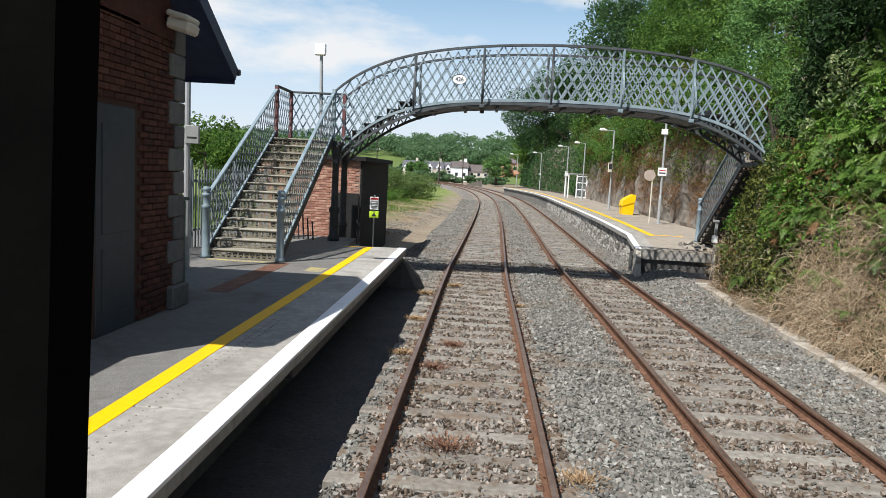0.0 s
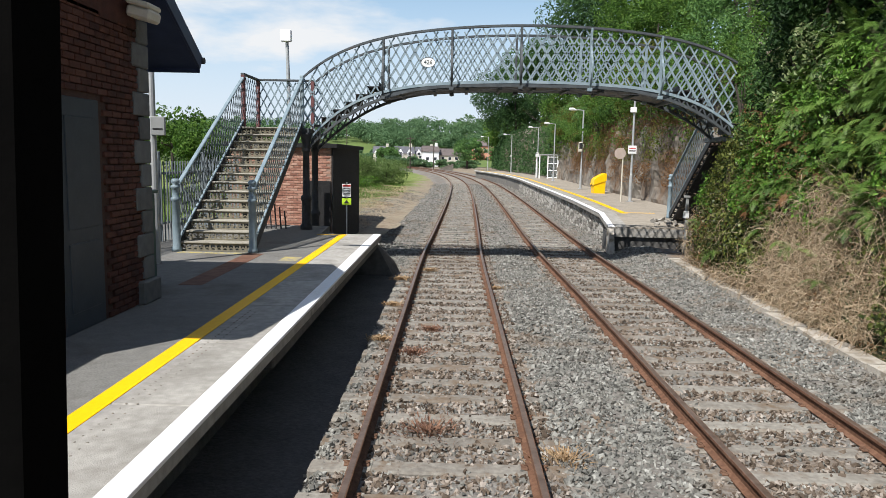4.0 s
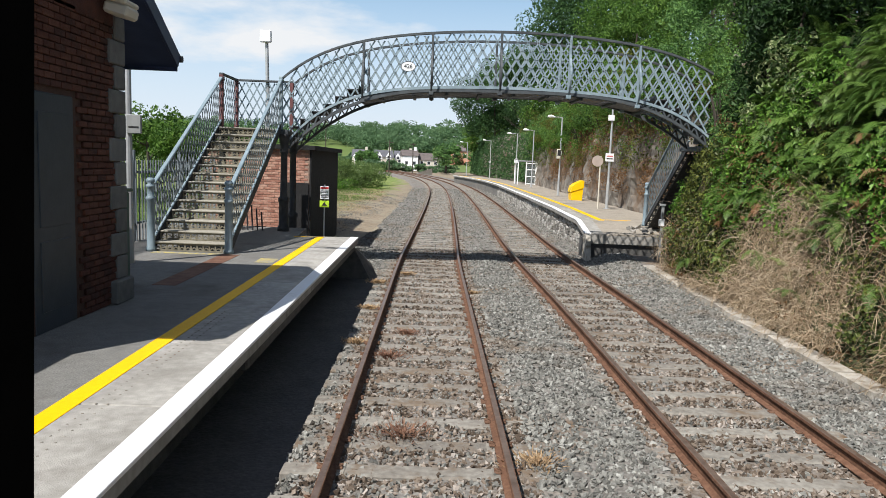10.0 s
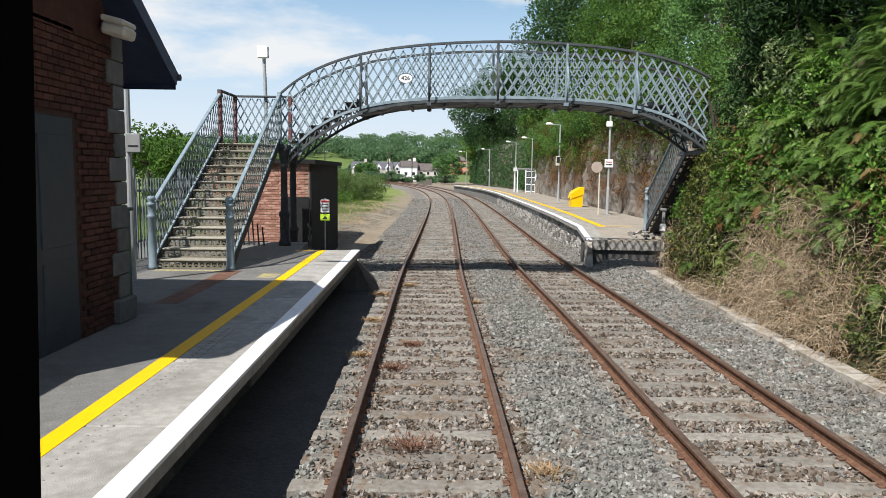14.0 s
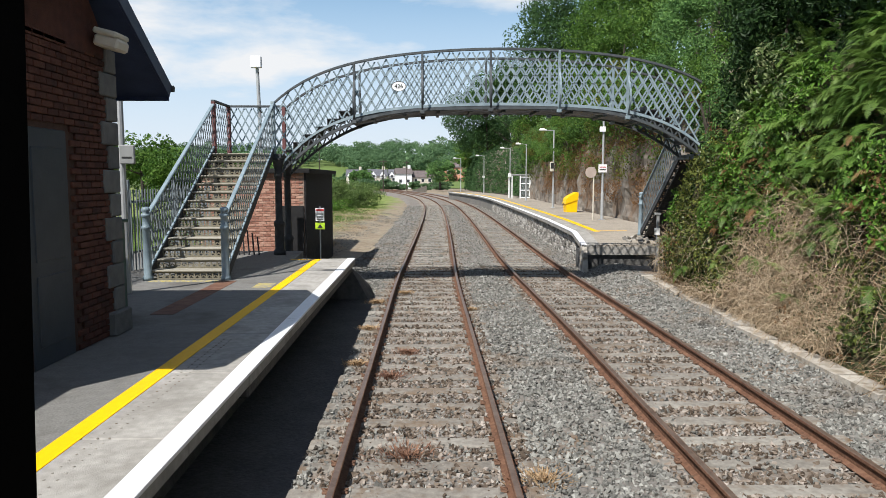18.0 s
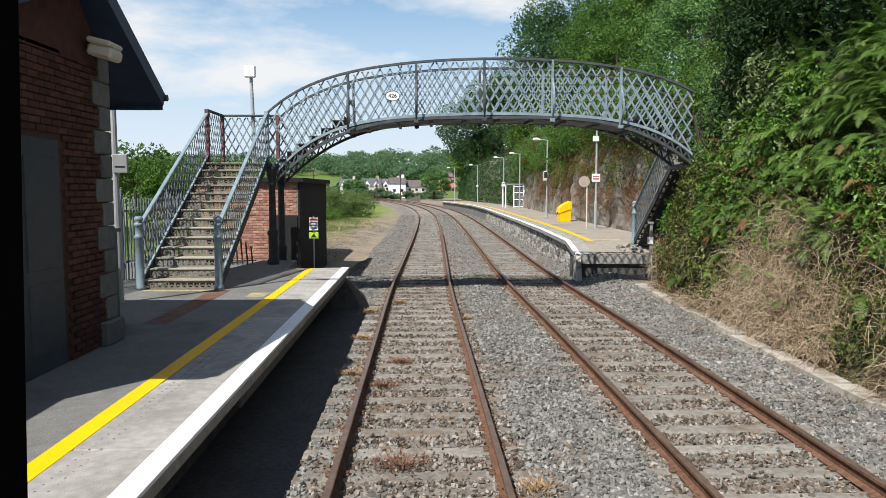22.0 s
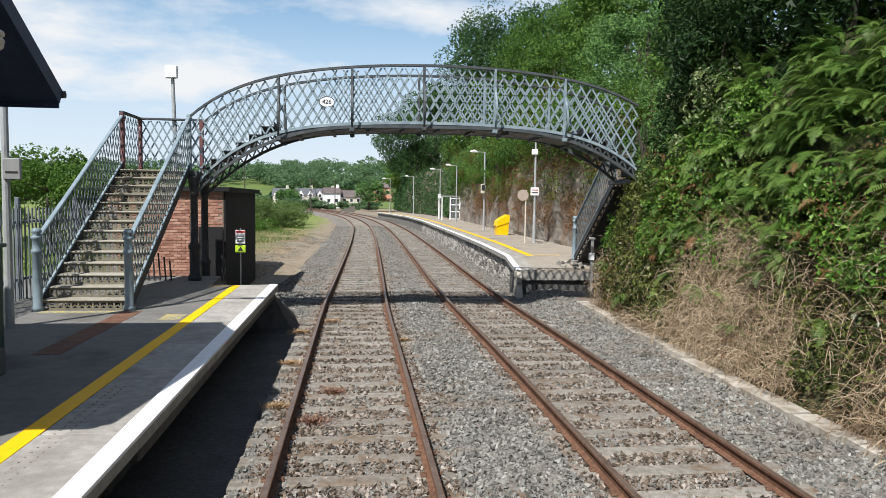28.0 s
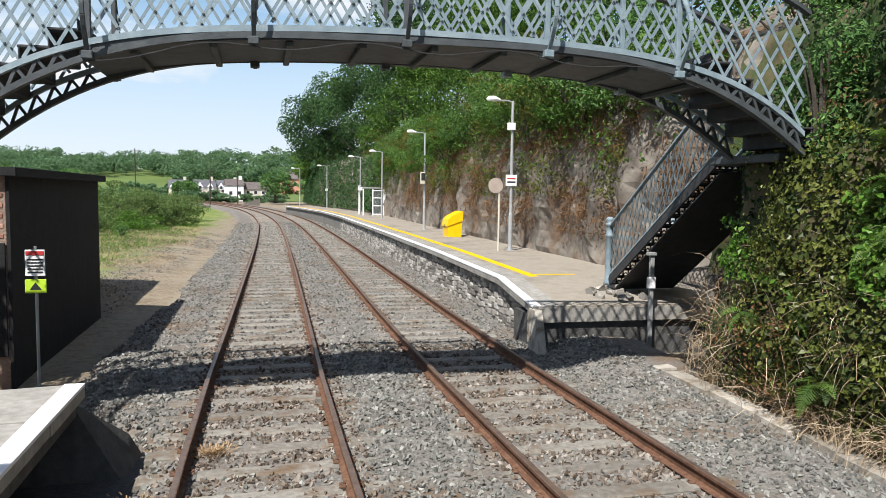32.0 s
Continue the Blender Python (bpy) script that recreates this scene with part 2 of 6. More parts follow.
M["galv"] = material("galvanised_steel", [(0.3, (0.34, 0.35, 0.35)), (0.7, (0.48, 0.49, 0.49))], 7.0, rough=0.5, metal=0.35, bump=0.1)
M["white"] = material("white_paint", [(0.3, (0.74, 0.74, 0.73)), (0.7, (0.84, 0.84, 0.83))], 5.0, rough=0.5, bump=0.05)
M["ink"] = material("black_lettering", [(0.3, (0.02, 0.02, 0.02)), (0.7, (0.035, 0.035, 0.035))], 5.0, rough=0.5, bump=0)
M["red_ink"] = material("red_lettering", [(0.3, (0.42, 0.03, 0.03)), (0.7, (0.5, 0.05, 0.05))], 5.0, rough=0.5, bump=0)
M["lime"] = material("lime_sign", [(0.3, (0.42, 0.62, 0.03)), (0.7, (0.5, 0.72, 0.05))], 5.0, rough=0.5, bump=0)
M["bin"] = material("yellow_plastic", [(0.3, (0.78, 0.44, 0)), (0.7, (0.88, 0.528, 0.005))], 5.0, rough=0.45, bump=0.08, stain=(0.5, 0.308, 0.05), stain_scale=3, stain_at=(0.62, 0.8))
M["cream"] = material("cream_plastic", [(0.3, (0.50, 0.46, 0.38)), (0.7, (0.6, 0.56, 0.47))], 6.0, rough=0.6, bump=0.05)
M["slate"] = material("slate", [(0.3, (0.05, 0.055, 0.065)), (0.7, (0.12, 0.125, 0.14))], 5.0, rough=0.55, bump=0.3, spread=0.2)
M["fascia"] = material("dark_blue_soffit_paint", [(0.3, (0.018, 0.027, 0.062)), (0.7, (0.035, 0.05, 0.105))], 5.0, rough=0.45, bump=0.1)
M["door_paint"] = material("grey_blue_door_paint", [(0.3, (0.0275, 0.0358, 0.0468)), (0.7, (0.044, 0.055, 0.0688))], 5.0, rough=0.5, bump=0.1)
M["green_metal"] = material("dark_green_metal", [(0.3, (0.022, 0.06, 0.045)), (0.7, (0.04, 0.095, 0.07))], 5.0, rough=0.5, bump=0.1)
M["rock"] = material("cutting_rock", [(0.28, (0.0492, 0.041, 0.0328)), (0.45, (0.139, 0.119, 0.0984)), (0.6, (0.221, 0.197, 0.164)), (0.75, (0.312, 0.283, 0.238))], 2.2, bump=0.9, bump_scale=9.0,
                      stain=(0.123, 0.0738, 0.041), stain_scale=0.5, stain_at=(0.5, 0.66))
M["rubble"] = material("rubble_wall_stone", [(0.25, (0.13, 0.12, 0.105)), (0.5, (0.26, 0.24, 0.21)), (0.8, (0.43, 0.41, 0.37))], 6.0, bump=0.6, spread=0.3)
M["kerb"] = material("edging_stone", [(0.3, (0.30, 0.27, 0.225)), (0.7, (0.50, 0.46, 0.395))], 7.0, bump=0.6, spread=0.18, stain=(0.2, 0.16, 0.11), stain_scale=3.0, stain_at=(0.5, 0.66))
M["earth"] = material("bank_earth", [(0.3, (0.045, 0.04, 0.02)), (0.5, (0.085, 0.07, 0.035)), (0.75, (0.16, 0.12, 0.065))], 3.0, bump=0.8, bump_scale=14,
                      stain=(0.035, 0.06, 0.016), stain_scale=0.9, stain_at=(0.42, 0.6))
M["field"] = material("far_field", [(0.3, (0.072, 0.112, 0.028)), (0.6, (0.112, 0.158, 0.04)), (0.8, (0.16, 0.188, 0.06))], 0.05, bump=0)
M["bark"] = material("bark", [(0.3, (0.03, 0.025, 0.02)), (0.7, (0.09, 0.075, 0.058))], 8.0, bump=0.7)
# Dark green with the shade between leaves and in shadowed trees put in
M["leaf_dark"] = leafy("dark_leaves_with_shade", (0.012, 0.028, 0.010), (0.026, 0.058, 0.018), (0.06, 0.11, 0.03))
M["leaf_mid"] = leafy("green_leaves", (0.035, 0.0813, 0.015), (0.0775, 0.156, 0.0275), (0.169, 0.275, 0.0562))
M["leaf_bright"] = leafy("bright_leaves", (0.036, 0.092, 0.012), (0.085, 0.19, 0.022), (0.17, 0.31, 0.045), 0.25)
M["leaf_ivy"] = leafy("glossy_ivy", (0.03, 0.044, 0.011), (0.07, 0.092, 0.02), (0.16, 0.18, 0.045), 0.3)
M["leaf_ivy"].node_tree.nodes["Principled BSDF"].inputs["Roughness"].default_value = 0.38
M["leaf_fern"] = leafy("bracken_green", (0.046, 0.092, 0.018), (0.1, 0.178, 0.033), (0.175, 0.27, 0.06), 0.22)
M["leaf_bush"] = leafy("bush_leaves", (0.055, 0.095, 0.026), (0.115, 0.18, 0.05), (0.22, 0.30, 0.10))
M["leaf_lime"] = leafy("yellow_green_leaves", (0.13, 0.18, 0.03), (0.22, 0.28, 0.055), (0.33, 0.38, 0.10))
M["leaf_pale"] = leafy("pale_leaves", (0.05, 0.10, 0.03), (0.14, 0.2, 0.07), (0.34, 0.38, 0.19), 0.35)
# Distance haze is put into these paler leaf colours
M["leaf_far"] = leafy("hazy_far_leaves", (0.068, 0.126, 0.066), (0.119, 0.201, 0.101), (0.196, 0.294, 0.141), 0.08)
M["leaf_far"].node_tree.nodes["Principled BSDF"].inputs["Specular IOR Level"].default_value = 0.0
M["leaf_olive"] = leafy("olive_ivy", (0.05, 0.055, 0.012), (0.11, 0.125, 0.024), (0.22, 0.22, 0.055))
M["leaf_brown"] = leafy("withered_leaves", (0.10, 0.05, 0.02), (0.19, 0.10, 0.045), (0.30, 0.18, 0.09))
M["straw"] = material("dry_stems", [(0.2, (0.194, 0.132, 0.0779)), (0.5, (0.334, 0.251, 0.16)), (0.8, (0.484, 0.387, 0.271))], 3.0, rough=0.8, bump=0, spread=0.3)
M["rust_weed"] = material("red_brown_weed", [(0.2, (0.0975, 0.045, 0.03)), (0.8, (0.24, 0.135, 0.085))], 8.0, bump=0, spread=0.25)
M["cab"] = material("black_cab_trim", [(0.3, (0.0015, 0.0015, 0.0015)), (0.7, (0.004, 0.0038, 0.0035))], 6.0, rough=1.0, bump=0.1)
M["glass"] = material("shelter_glass", [(0.3, (0.5, 0.55, 0.55)), (0.7, (0.6, 0.65, 0.65))], 3.0, rough=0.08, bump=0)
M["glass"].node_tree.nodes["Principled BSDF"].inputs["Transmission Weight"].default_value = 0.9
M["pink"] = material("faded_disc_back", [(0.3, (0.33, 0.27, 0.23)), (0.7, (0.45, 0.37, 0.32))], 4.0, rough=0.7, bump=0.1)
M["window_dark"] = material("dark_window_glass", [(0.3, (0.02, 0.025, 0.03)), (0.7, (0.05, 0.055, 0.06))], 2.0, rough=0.1, bump=0)
M["roof_tile"] = material("far_roof_slate", [(0.3, (0.08, 0.08, 0.092)), (0.7, (0.144, 0.144, 0.156))], 1.0, bump=0.2)
M["roof_red"] = material("far_brown_roof", [(0.3, (0.085, 0.07, 0.066)), (0.7, (0.15, 0.125, 0.118))], 1.0, bump=0.2)
M["gable"] = material("terracotta_render", [(0.3, (0.45, 0.22, 0.13)), (0.7, (0.55, 0.29, 0.19))], 1.0, bump=0.1)
M["cab"].node_tree.nodes["Principled BSDF"].inputs["Specular IOR Level"].default_value = 0.02
M["fence_paint"] = material("dull_grey_fence_paint", [(0.3, (0.11, 0.13, 0.145)), (0.7, (0.21, 0.235, 0.25))], 6.0, rough=0.55, bump=0.15, spread=0.1)
M["sign_grey"] = material("plain_grey_plastic", [(0.3, (0.22, 0.225, 0.22)), (0.7, (0.30, 0.305, 0.295))], 6.0, rough=0.6, bump=0.1)


def grow_grass(mat):
    """Rough grass that takes over from bare earth with distance from the curving line, in ragged patches."""
    nt = mat.node_tree
    n, ln = nt.nodes, nt.links.new
    bs = n["Principled BSDF"]
    old = bs.inputs["Base Color"].links[0].from_socket
    ge = n.new("ShaderNodeNewGeometry")
    sp = n.new("ShaderNodeSeparateXYZ")
    ln(ge.outputs["Position"], sp.inputs[0])

    def calc(op, a, b):
        m = n.new("ShaderNodeMath")
        m.operation = op
        for k, q in enumerate((a, b)):
            if isinstance(q, (int, float)):
                m.inputs[k].default_value = q
            else:
                ln(q, m.inputs[k])
        return m.outputs[0]
    d = calc("MAXIMUM", calc("SUBTRACT", sp.outputs["Y"], 68.0), 0.0)
    u = calc("ADD", sp.outputs["X"], calc("DIVIDE", calc("MULTIPLY", d, d), 1088.0))
    u = calc("ADD", calc("MULTIPLY", u, -1.0), calc("MULTIPLY", calc("SUBTRACT", sp.outputs["Y"], 34.0), 0.035))
    out_ = None
    for sc, amp in ((0.22, 5.0), (1.1, 2.2), (6.0, 1.6)):
        tn = n.new("ShaderNodeTexNoise")
        tn.inputs["Scale"].default_value, tn.inputs["Detail"].default_value = sc, 5.0
        ln(ge.outputs["Position"], tn.inputs["Vector"])
        q = calc("MULTIPLY", calc("SUBTRACT", tn.outputs["Fac"], 0.5), amp)
        out_ = q if out_ is None else calc("ADD", out_, q)
    mr = n.new("ShaderNodeMapRange")
    mr.inputs[1].default_value, mr.inputs[2].default_value = 4.6, 6.6
    ln(calc("ADD", u, out_), mr.inputs[0])
    tn = n.new("ShaderNodeTexNoise")
    tn.inputs["Scale"].default_value, tn.inputs["Detail"].default_value, tn.inputs["Roughness"].default_value = 0.8, 9.0, 0.75
    ln(ge.outputs["Position"], tn.inputs["Vector"])
    rp_ = n.new("ShaderNodeValToRGB")
    els = rp_.color_ramp.elements
    els.new(0.5)
    for e, (p, c) in zip(els, ((0.32, (0.07, 0.115, 0.02)), (0.5, (0.15, 0.20, 0.04)), (0.68, (0.33, 0.30, 0.13)))):
        e.position, e.color = p, (*c, 1)
    ln(tn.outputs["Fac"], rp_.inputs["Fac"])
    mx = n.new("ShaderNodeMix")
    mx.data_type = "RGBA"
    ln(mr.outputs[0], mx.inputs[0])
    ln(old, mx.inputs[6])
    ln(rp_.outputs["Color"], mx.inputs[7])
    ln(mx.outputs[2], bs.inputs["Base Color"])


grow_grass(M["dirt"])
M["leaf_deep"] = leafy("deep_green_leaves", (0.0499, 0.109, 0.0362), (0.109, 0.215, 0.0635), (0.227, 0.374, 0.113))
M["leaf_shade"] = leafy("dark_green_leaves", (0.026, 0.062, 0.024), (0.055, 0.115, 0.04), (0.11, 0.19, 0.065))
# Blue-grey iron darkened for the shade on the lattice's inner faces
M["stair_iron_shade"] = material("shaded_blue_grey_iron", [(0.3, (0.075, 0.095, 0.105)), (0.7, (0.15, 0.18, 0.19))], 6.0, rough=0.55, bump=0.25, spread=0.1)
# Near-black that stands for the platform's shadow in the gap
M["pit_shade"] = material("pit_shade_black", [(0.3, (0.04, 0.038, 0.037)), (0.7, (0.09, 0.085, 0.08))], 20.0, bump=0.8, bump_scale=25)
for k in ("leaf_mid", "leaf_dark", "leaf_deep", "leaf_shade", "leaf_olive", "leaf_brown"):
    M[k].node_tree.nodes["Principled BSDF"].inputs["Specular IOR Level"].default_value = 0.15
M["weed_straw"] = material("withered_brown_straw", [(0.2, (0.17, 0.105, 0.055)), (0.5, (0.29, 0.19, 0.10)), (0.8, (0.42, 0.31, 0.19))], 8.0, bump=0, spread=0.25)

# ---- mesh tools ----
class Shape:
    """Collects vertices and faces of one mesh."""

    def __init__(self):
        self.v, self.f, self.k = [], [], 0

    def add(self, verts, faces):
        self.v.append(np.asarray(verts, float).reshape(-1, 3))
        self.f.extend([tuple(i + self.k for i in f) for f in faces])
        self.k += len(self.v[-1])
        return self

    def box(self, x0, x1, y0, y1, z0, z1, bevel=0.008, m=None):
        """A box with chamfered edges, optionally turned and moved by m."""
        lo, hi = np.array([x0, y0, z0], float), np.array([x1, y1, z1], float)
        b = min(bevel, 0.3 * float((hi - lo).min()))
        pts, idx = [], {}
        for cx in (0, 1):
            for cy in (0, 1):
                for cz in (0, 1):
                    c = np.array([cx, cy, cz])
                    corner = np.where(c, hi, lo)
                    inward = np.where(c, -1, 1) * b
                    for ax in range(3):
                        p = corner + inward
                        p[ax] = corner[ax]
                        idx[cx, cy, cz, ax] = len(pts)
                        pts.append(p)
        faces = []
        for ax in range(3):
            o = [a for a in range(3) if a != ax]
            for s in (0, 1):
                ring = []
                for u, w in ((0, 0), (1, 0), (1, 1), (0, 1)):
                    c = [0, 0, 0]
                    c[ax], c[o[0]], c[o[1]] = s, u, w
                    ring.append(idx[c[0], c[1], c[2], ax])
                if (s == 1) != (ax != 1):
                    ring.reverse()
                faces.append(ring)
        for ax in range(3):
            o = [a for a in range(3) if a != ax]
            for u in (0, 1):
                for w in (0, 1):
                    c0, c1 = [0, 0, 0], [0, 0, 0]
                    c0[o[0]] = c1[o[0]] = u
                    c0[o[1]] = c1[o[1]] = w
                    c1[ax] = 1
                    q = [idx[(*c0, o[0])], idx[(*c1, o[0])], idx[(*c1, o[1])], idx[(*c0, o[1])]]
                    if (u == w) != (ax == 1):
                        q.reverse()
                    faces.append(q)
        for cx in (0, 1):
            for cy in (0, 1):
                for cz in (0, 1):
                    q = [idx[cx, cy, cz, a] for a in range(3)]
                    if (cx + cy + cz) % 2 == 0:
                        q.reverse()
                    faces.append(q)
        pts = np.array(pts)
        if m is not None:
            r = np.array(m)
            pts = pts @ r[:3, :3].T + r[:3, 3]
        return self.add(pts, faces)

    def bar(self, a, b, w, d, up=(0, 0, 1), bevel=0.004):
        """A flat bar from a to b, w wide and d thick (d along up, as near as may be)."""
        a, b = Vector(a), Vector(b)
        ax = b - a
        ln_ = ax.length
        if ln_ < 1e-4:
            return self
        ax.normalize()
        u = Vector(up) - ax * ax.dot(Vector(up))
        if u.length < 1e-3:
            u = Vector((1, 0, 0)) - ax * ax.x
        u.normalize()
        s = ax.cross(u)
        m = Matrix(((s.x, ax.x, u.x, a.x), (s.y, ax.y, u.y, a.y), (s.z, ax.z, u.z, a.z), (0, 0, 0, 1)))
        if bevel:
            return self.box(-w / 2, w / 2, 0, ln_, -d / 2, d / 2, bevel, m)
        r = np.array(m)
        p = np.array([[x, y, z] for x in (-w / 2, w / 2) for y in (0, ln_) for z in (-d / 2, d / 2)]) @ r[:3, :3].T + r[:3, 3]
        return self.add(p, [(0, 1, 3, 2), (4, 6, 7, 5), (0, 4, 5, 1), (2, 3, 7, 6), (0, 2, 6, 4), (1, 5, 7, 3)])

    def tube(self, path, radii, n=8, caps=True):
        """A round tube along a path."""
        path = [Vector(p) for p in path]
        if not hasattr(radii, "__len__"):
            radii = [radii] * len(path)
        rings = []
        ref = Vector((0.37, 0.21, 0.9)).normalized()
        for i, p in enumerate(path):
            t = (path[min(i + 1, len(path) - 1)] - path[max(i - 1, 0)]).normalized()
            if abs(t.dot(ref)) > 0.95:
                ref = Vector((1, 0.1, 0)).normalized()
            u = (ref - t * t.dot(ref)).normalized()
            w = t.cross(u)
            for k in range(n):
                c, s = math.cos(2 * math.pi * k / n), math.sin(2 * math.pi * k / n)
                rings.append(p + (u * c + w * s) * radii[i])
        faces = []
        for i in range(len(path) - 1):
            for k in range(n):
                a, b = i * n + k, i * n + (k + 1) % n
                faces.append((a, b, b + n, a + n))
        if caps:
            faces.append(tuple(reversed(range(n))))
            faces.append(tuple(range((len(path) - 1) * n, len(path) * n)))
        return self.add([tuple(v) for v in rings], faces)

    def sweep(self, outline, path, closed=True):
        """An outline of (across, up) swept along a path of (place, across) in the plan."""
        n = len(outline)
        pts = []
        for p, s in path:
            for a, z in outline:
                pts.append((p[0] + s[0] * a, p[1] + s[1] * a, p[2] + z))
        faces = []
        for i in range(len(path) - 1):
            for k in range(n if closed else n - 1):
                a, b = i * n + k, i * n + (k + 1) % n
                faces.append((a, a + n, b + n, b))
        if closed:
            faces.append(tuple(range(n)))
            faces.append(tuple(reversed(range((len(path) - 1) * n, len(path) * n))))
        return self.add(pts, faces)

    def prism(self, ring, z0, z1):
        """A plan outline (counter-clockwise) drawn up from z0 to z1; each may be a number or one height a corner."""
        n = len(ring)
        lo = [z0] * n if not hasattr(z0, "__len__") else z0
        hi = [z1] * n if not hasattr(z1, "__len__") else z1
        pts = [(x, y, z) for (x, y), z in zip(ring, lo)] + [(x, y, z) for (x, y), z in zip(ring, hi)]
        faces = [tuple(reversed(range(n))), tuple(range(n, 2 * n))]
        faces += [(k, (k + 1) % n, n + (k + 1) % n, n + k) for k in range(n)]
        return self.add(pts, faces)

    def lathe(self, profile, at, n=14):
        """A turned shape from (radius, height) pairs."""
        pts, faces = [], []
        for r, z in profile:
            for k in range(n):
                a = 2 * math.pi * k / n
                pts.append((at[0] + r * math.cos(a), at[1] + r * math.sin(a), at[2] + z))
        for i in range(len(profile) - 1):
            for k in range(n):
                a, b = i * n + k, i * n + (k + 1) % n
                faces.append((a, b, b + n, a + n))
        faces += [tuple(reversed(range(n))), tuple(range((len(profile) - 1) * n, len(profile) * n))]
        return self.add(pts, faces)

    def mesh(self, name, mat, smooth=False):
        me = bpy.data.meshes.new(name)
        v = np.concatenate(self.v) if self.v else np.zeros((0, 3))
        me.from_pydata(v.tolist(), [], self.f)
        me.materials.append(M[mat])
        if smooth:
            me.polygons.foreach_set("use_smooth", [True] * len(me.polygons))
        me.update()
        return me


def soup(name, verts, faces, mat, smooth=False):
    """A mesh from arrays: verts (n, 3) and faces (m, 3 or 4)."""
    me = bpy.data.meshes.new(name)
    verts, faces = np.asarray(verts, np.float32), np.asarray(faces, np.int32)
    k = faces.shape[1]
    me.vertices.add(len(verts))
    me.vertices.foreach_set("co", verts.ravel())
    me.loops.add(faces.size)
    me.loops.foreach_set("vertex_index", faces.ravel())
    me.polygons.add(len(faces))
    me.polygons.foreach_set("loop_start", np.arange(0, faces.size, k, dtype=np.int32))
    me.polygons.foreach_set("loop_total", np.full(len(faces), k, np.int32))
    me.polygons.foreach_set("use_smooth", np.full(len(faces), bool(smooth)))
    me.materials.append(M[mat])
    me.update(calc_edges=True)
    me.validate()
    return me


def thing(name, label, category, group="", kind="", at=(0, 0, 0)):
    ob = new(name)
    ob.location = at
    ob.empty_display_size = 0.2
    return tagged(ob, label, category, group, kind)


def part(name, shape, mat, parent=None, label="", smooth=False):
    """Links a shape as one mesh object under a thing or a part; its numbers are places in the world."""
    me = shape if isinstance(shape, bpy.types.Mesh) else shape.mesh(name, mat, smooth)
    ob = new(name, me)
    if parent is not None:
        ob.parent = parent
        ob.matrix_parent_inverse = Matrix.Translation(-parent.location)
    if label:
        ob["label"] = label
    return ob


def whole(name, shape, mat, label, category, group="", kind="", smooth=False):
    """A thing that is one mesh."""
    me = shape if isinstance(shape, bpy.types.Mesh) else shape.mesh(name, mat, smooth)
    return tagged(new(name, me), label, category, group, kind)


def grid(us, vs, fn):
    """Vertices and quads of a sheet fn(u, v) over two lists."""
    pts = np.array([fn(u, v) for v in vs for u in us])
    n = len(us)
    f = [(j * n + i, j * n + i + 1, (j + 1) * n + i + 1, (j + 1) * n + i) for j in range(len(vs) - 1) for i in range(n - 1)]
    return pts, f


def nz(x, y, z=0.0, s=1.0):
    return noise.noise(Vector((x * s, y * s, z * s)))


def smoothstep(a, b, x):
    t = min(1.0, max(0.0, (x - a) / (b - a)))
    return t * t * (3 - 2 * t)


def leaves(points, size, rng_, normals=None, lean=0.75, shape=(0.5, 1.0)):
    """Many small folded leaves round the given points; returns vertices and triangles' quads."""
    n = len(points)
    d = rng_.normal(size=(n, 3))
    if normals is not None:
        d = d * lean + normals
    d /= np.linalg.norm(d, axis=1)[:, None] + 1e-9
    a = np.cross(d, rng_.normal(size=(n, 3)))
    a /= np.linalg.norm(a, axis=1)[:, None] + 1e-9
    b = np.cross(d, a)
    s = (size * rng_.uniform(0.6, 1.35, n))[:, None]
    w, l = shape
    tip, tail = points + a * s * l * 0.5, points - a * s * l * 0.5
    side = b * s * w * 0.5
    dip = d * s * 0.14
    v = np.stack([tail, points + side + dip, tip - dip, points - side + dip], 1).reshape(-1, 3)
    f = np.arange(4 * n).reshape(-1, 4)
    return v, f


def crown_points(centre, radii, n, rng_, clumps=40, fill=0.55, clump=0.3):
    """Places for leaves in an uneven crown made of clumps that leave gaps."""
    c = rng_.normal(size=(clumps, 3))
    c /= np.linalg.norm(c, axis=1)[:, None]
    c *= rng_.uniform(fill, 1.0, clumps)[:, None] ** 0.8
    c[:, 2] = np.where(c[:, 2] < -0.55, -c[:, 2] * 0.5, c[:, 2])
    who = rng_.integers(0, clumps, n)
    size = rng_.uniform(0.6, 1.35, clumps) * clump
    off = rng_.normal(size=(n, 3))
    off /= np.linalg.norm(off, axis=1)[:, None]
    off *= (rng_.uniform(0.35, 1.0, n) ** 0.5)[:, None]
    p = c[who] + off * size[who][:, None] * np.array([1, 1, 0.7])
    return p * np.array(radii) + np.array(centre), off


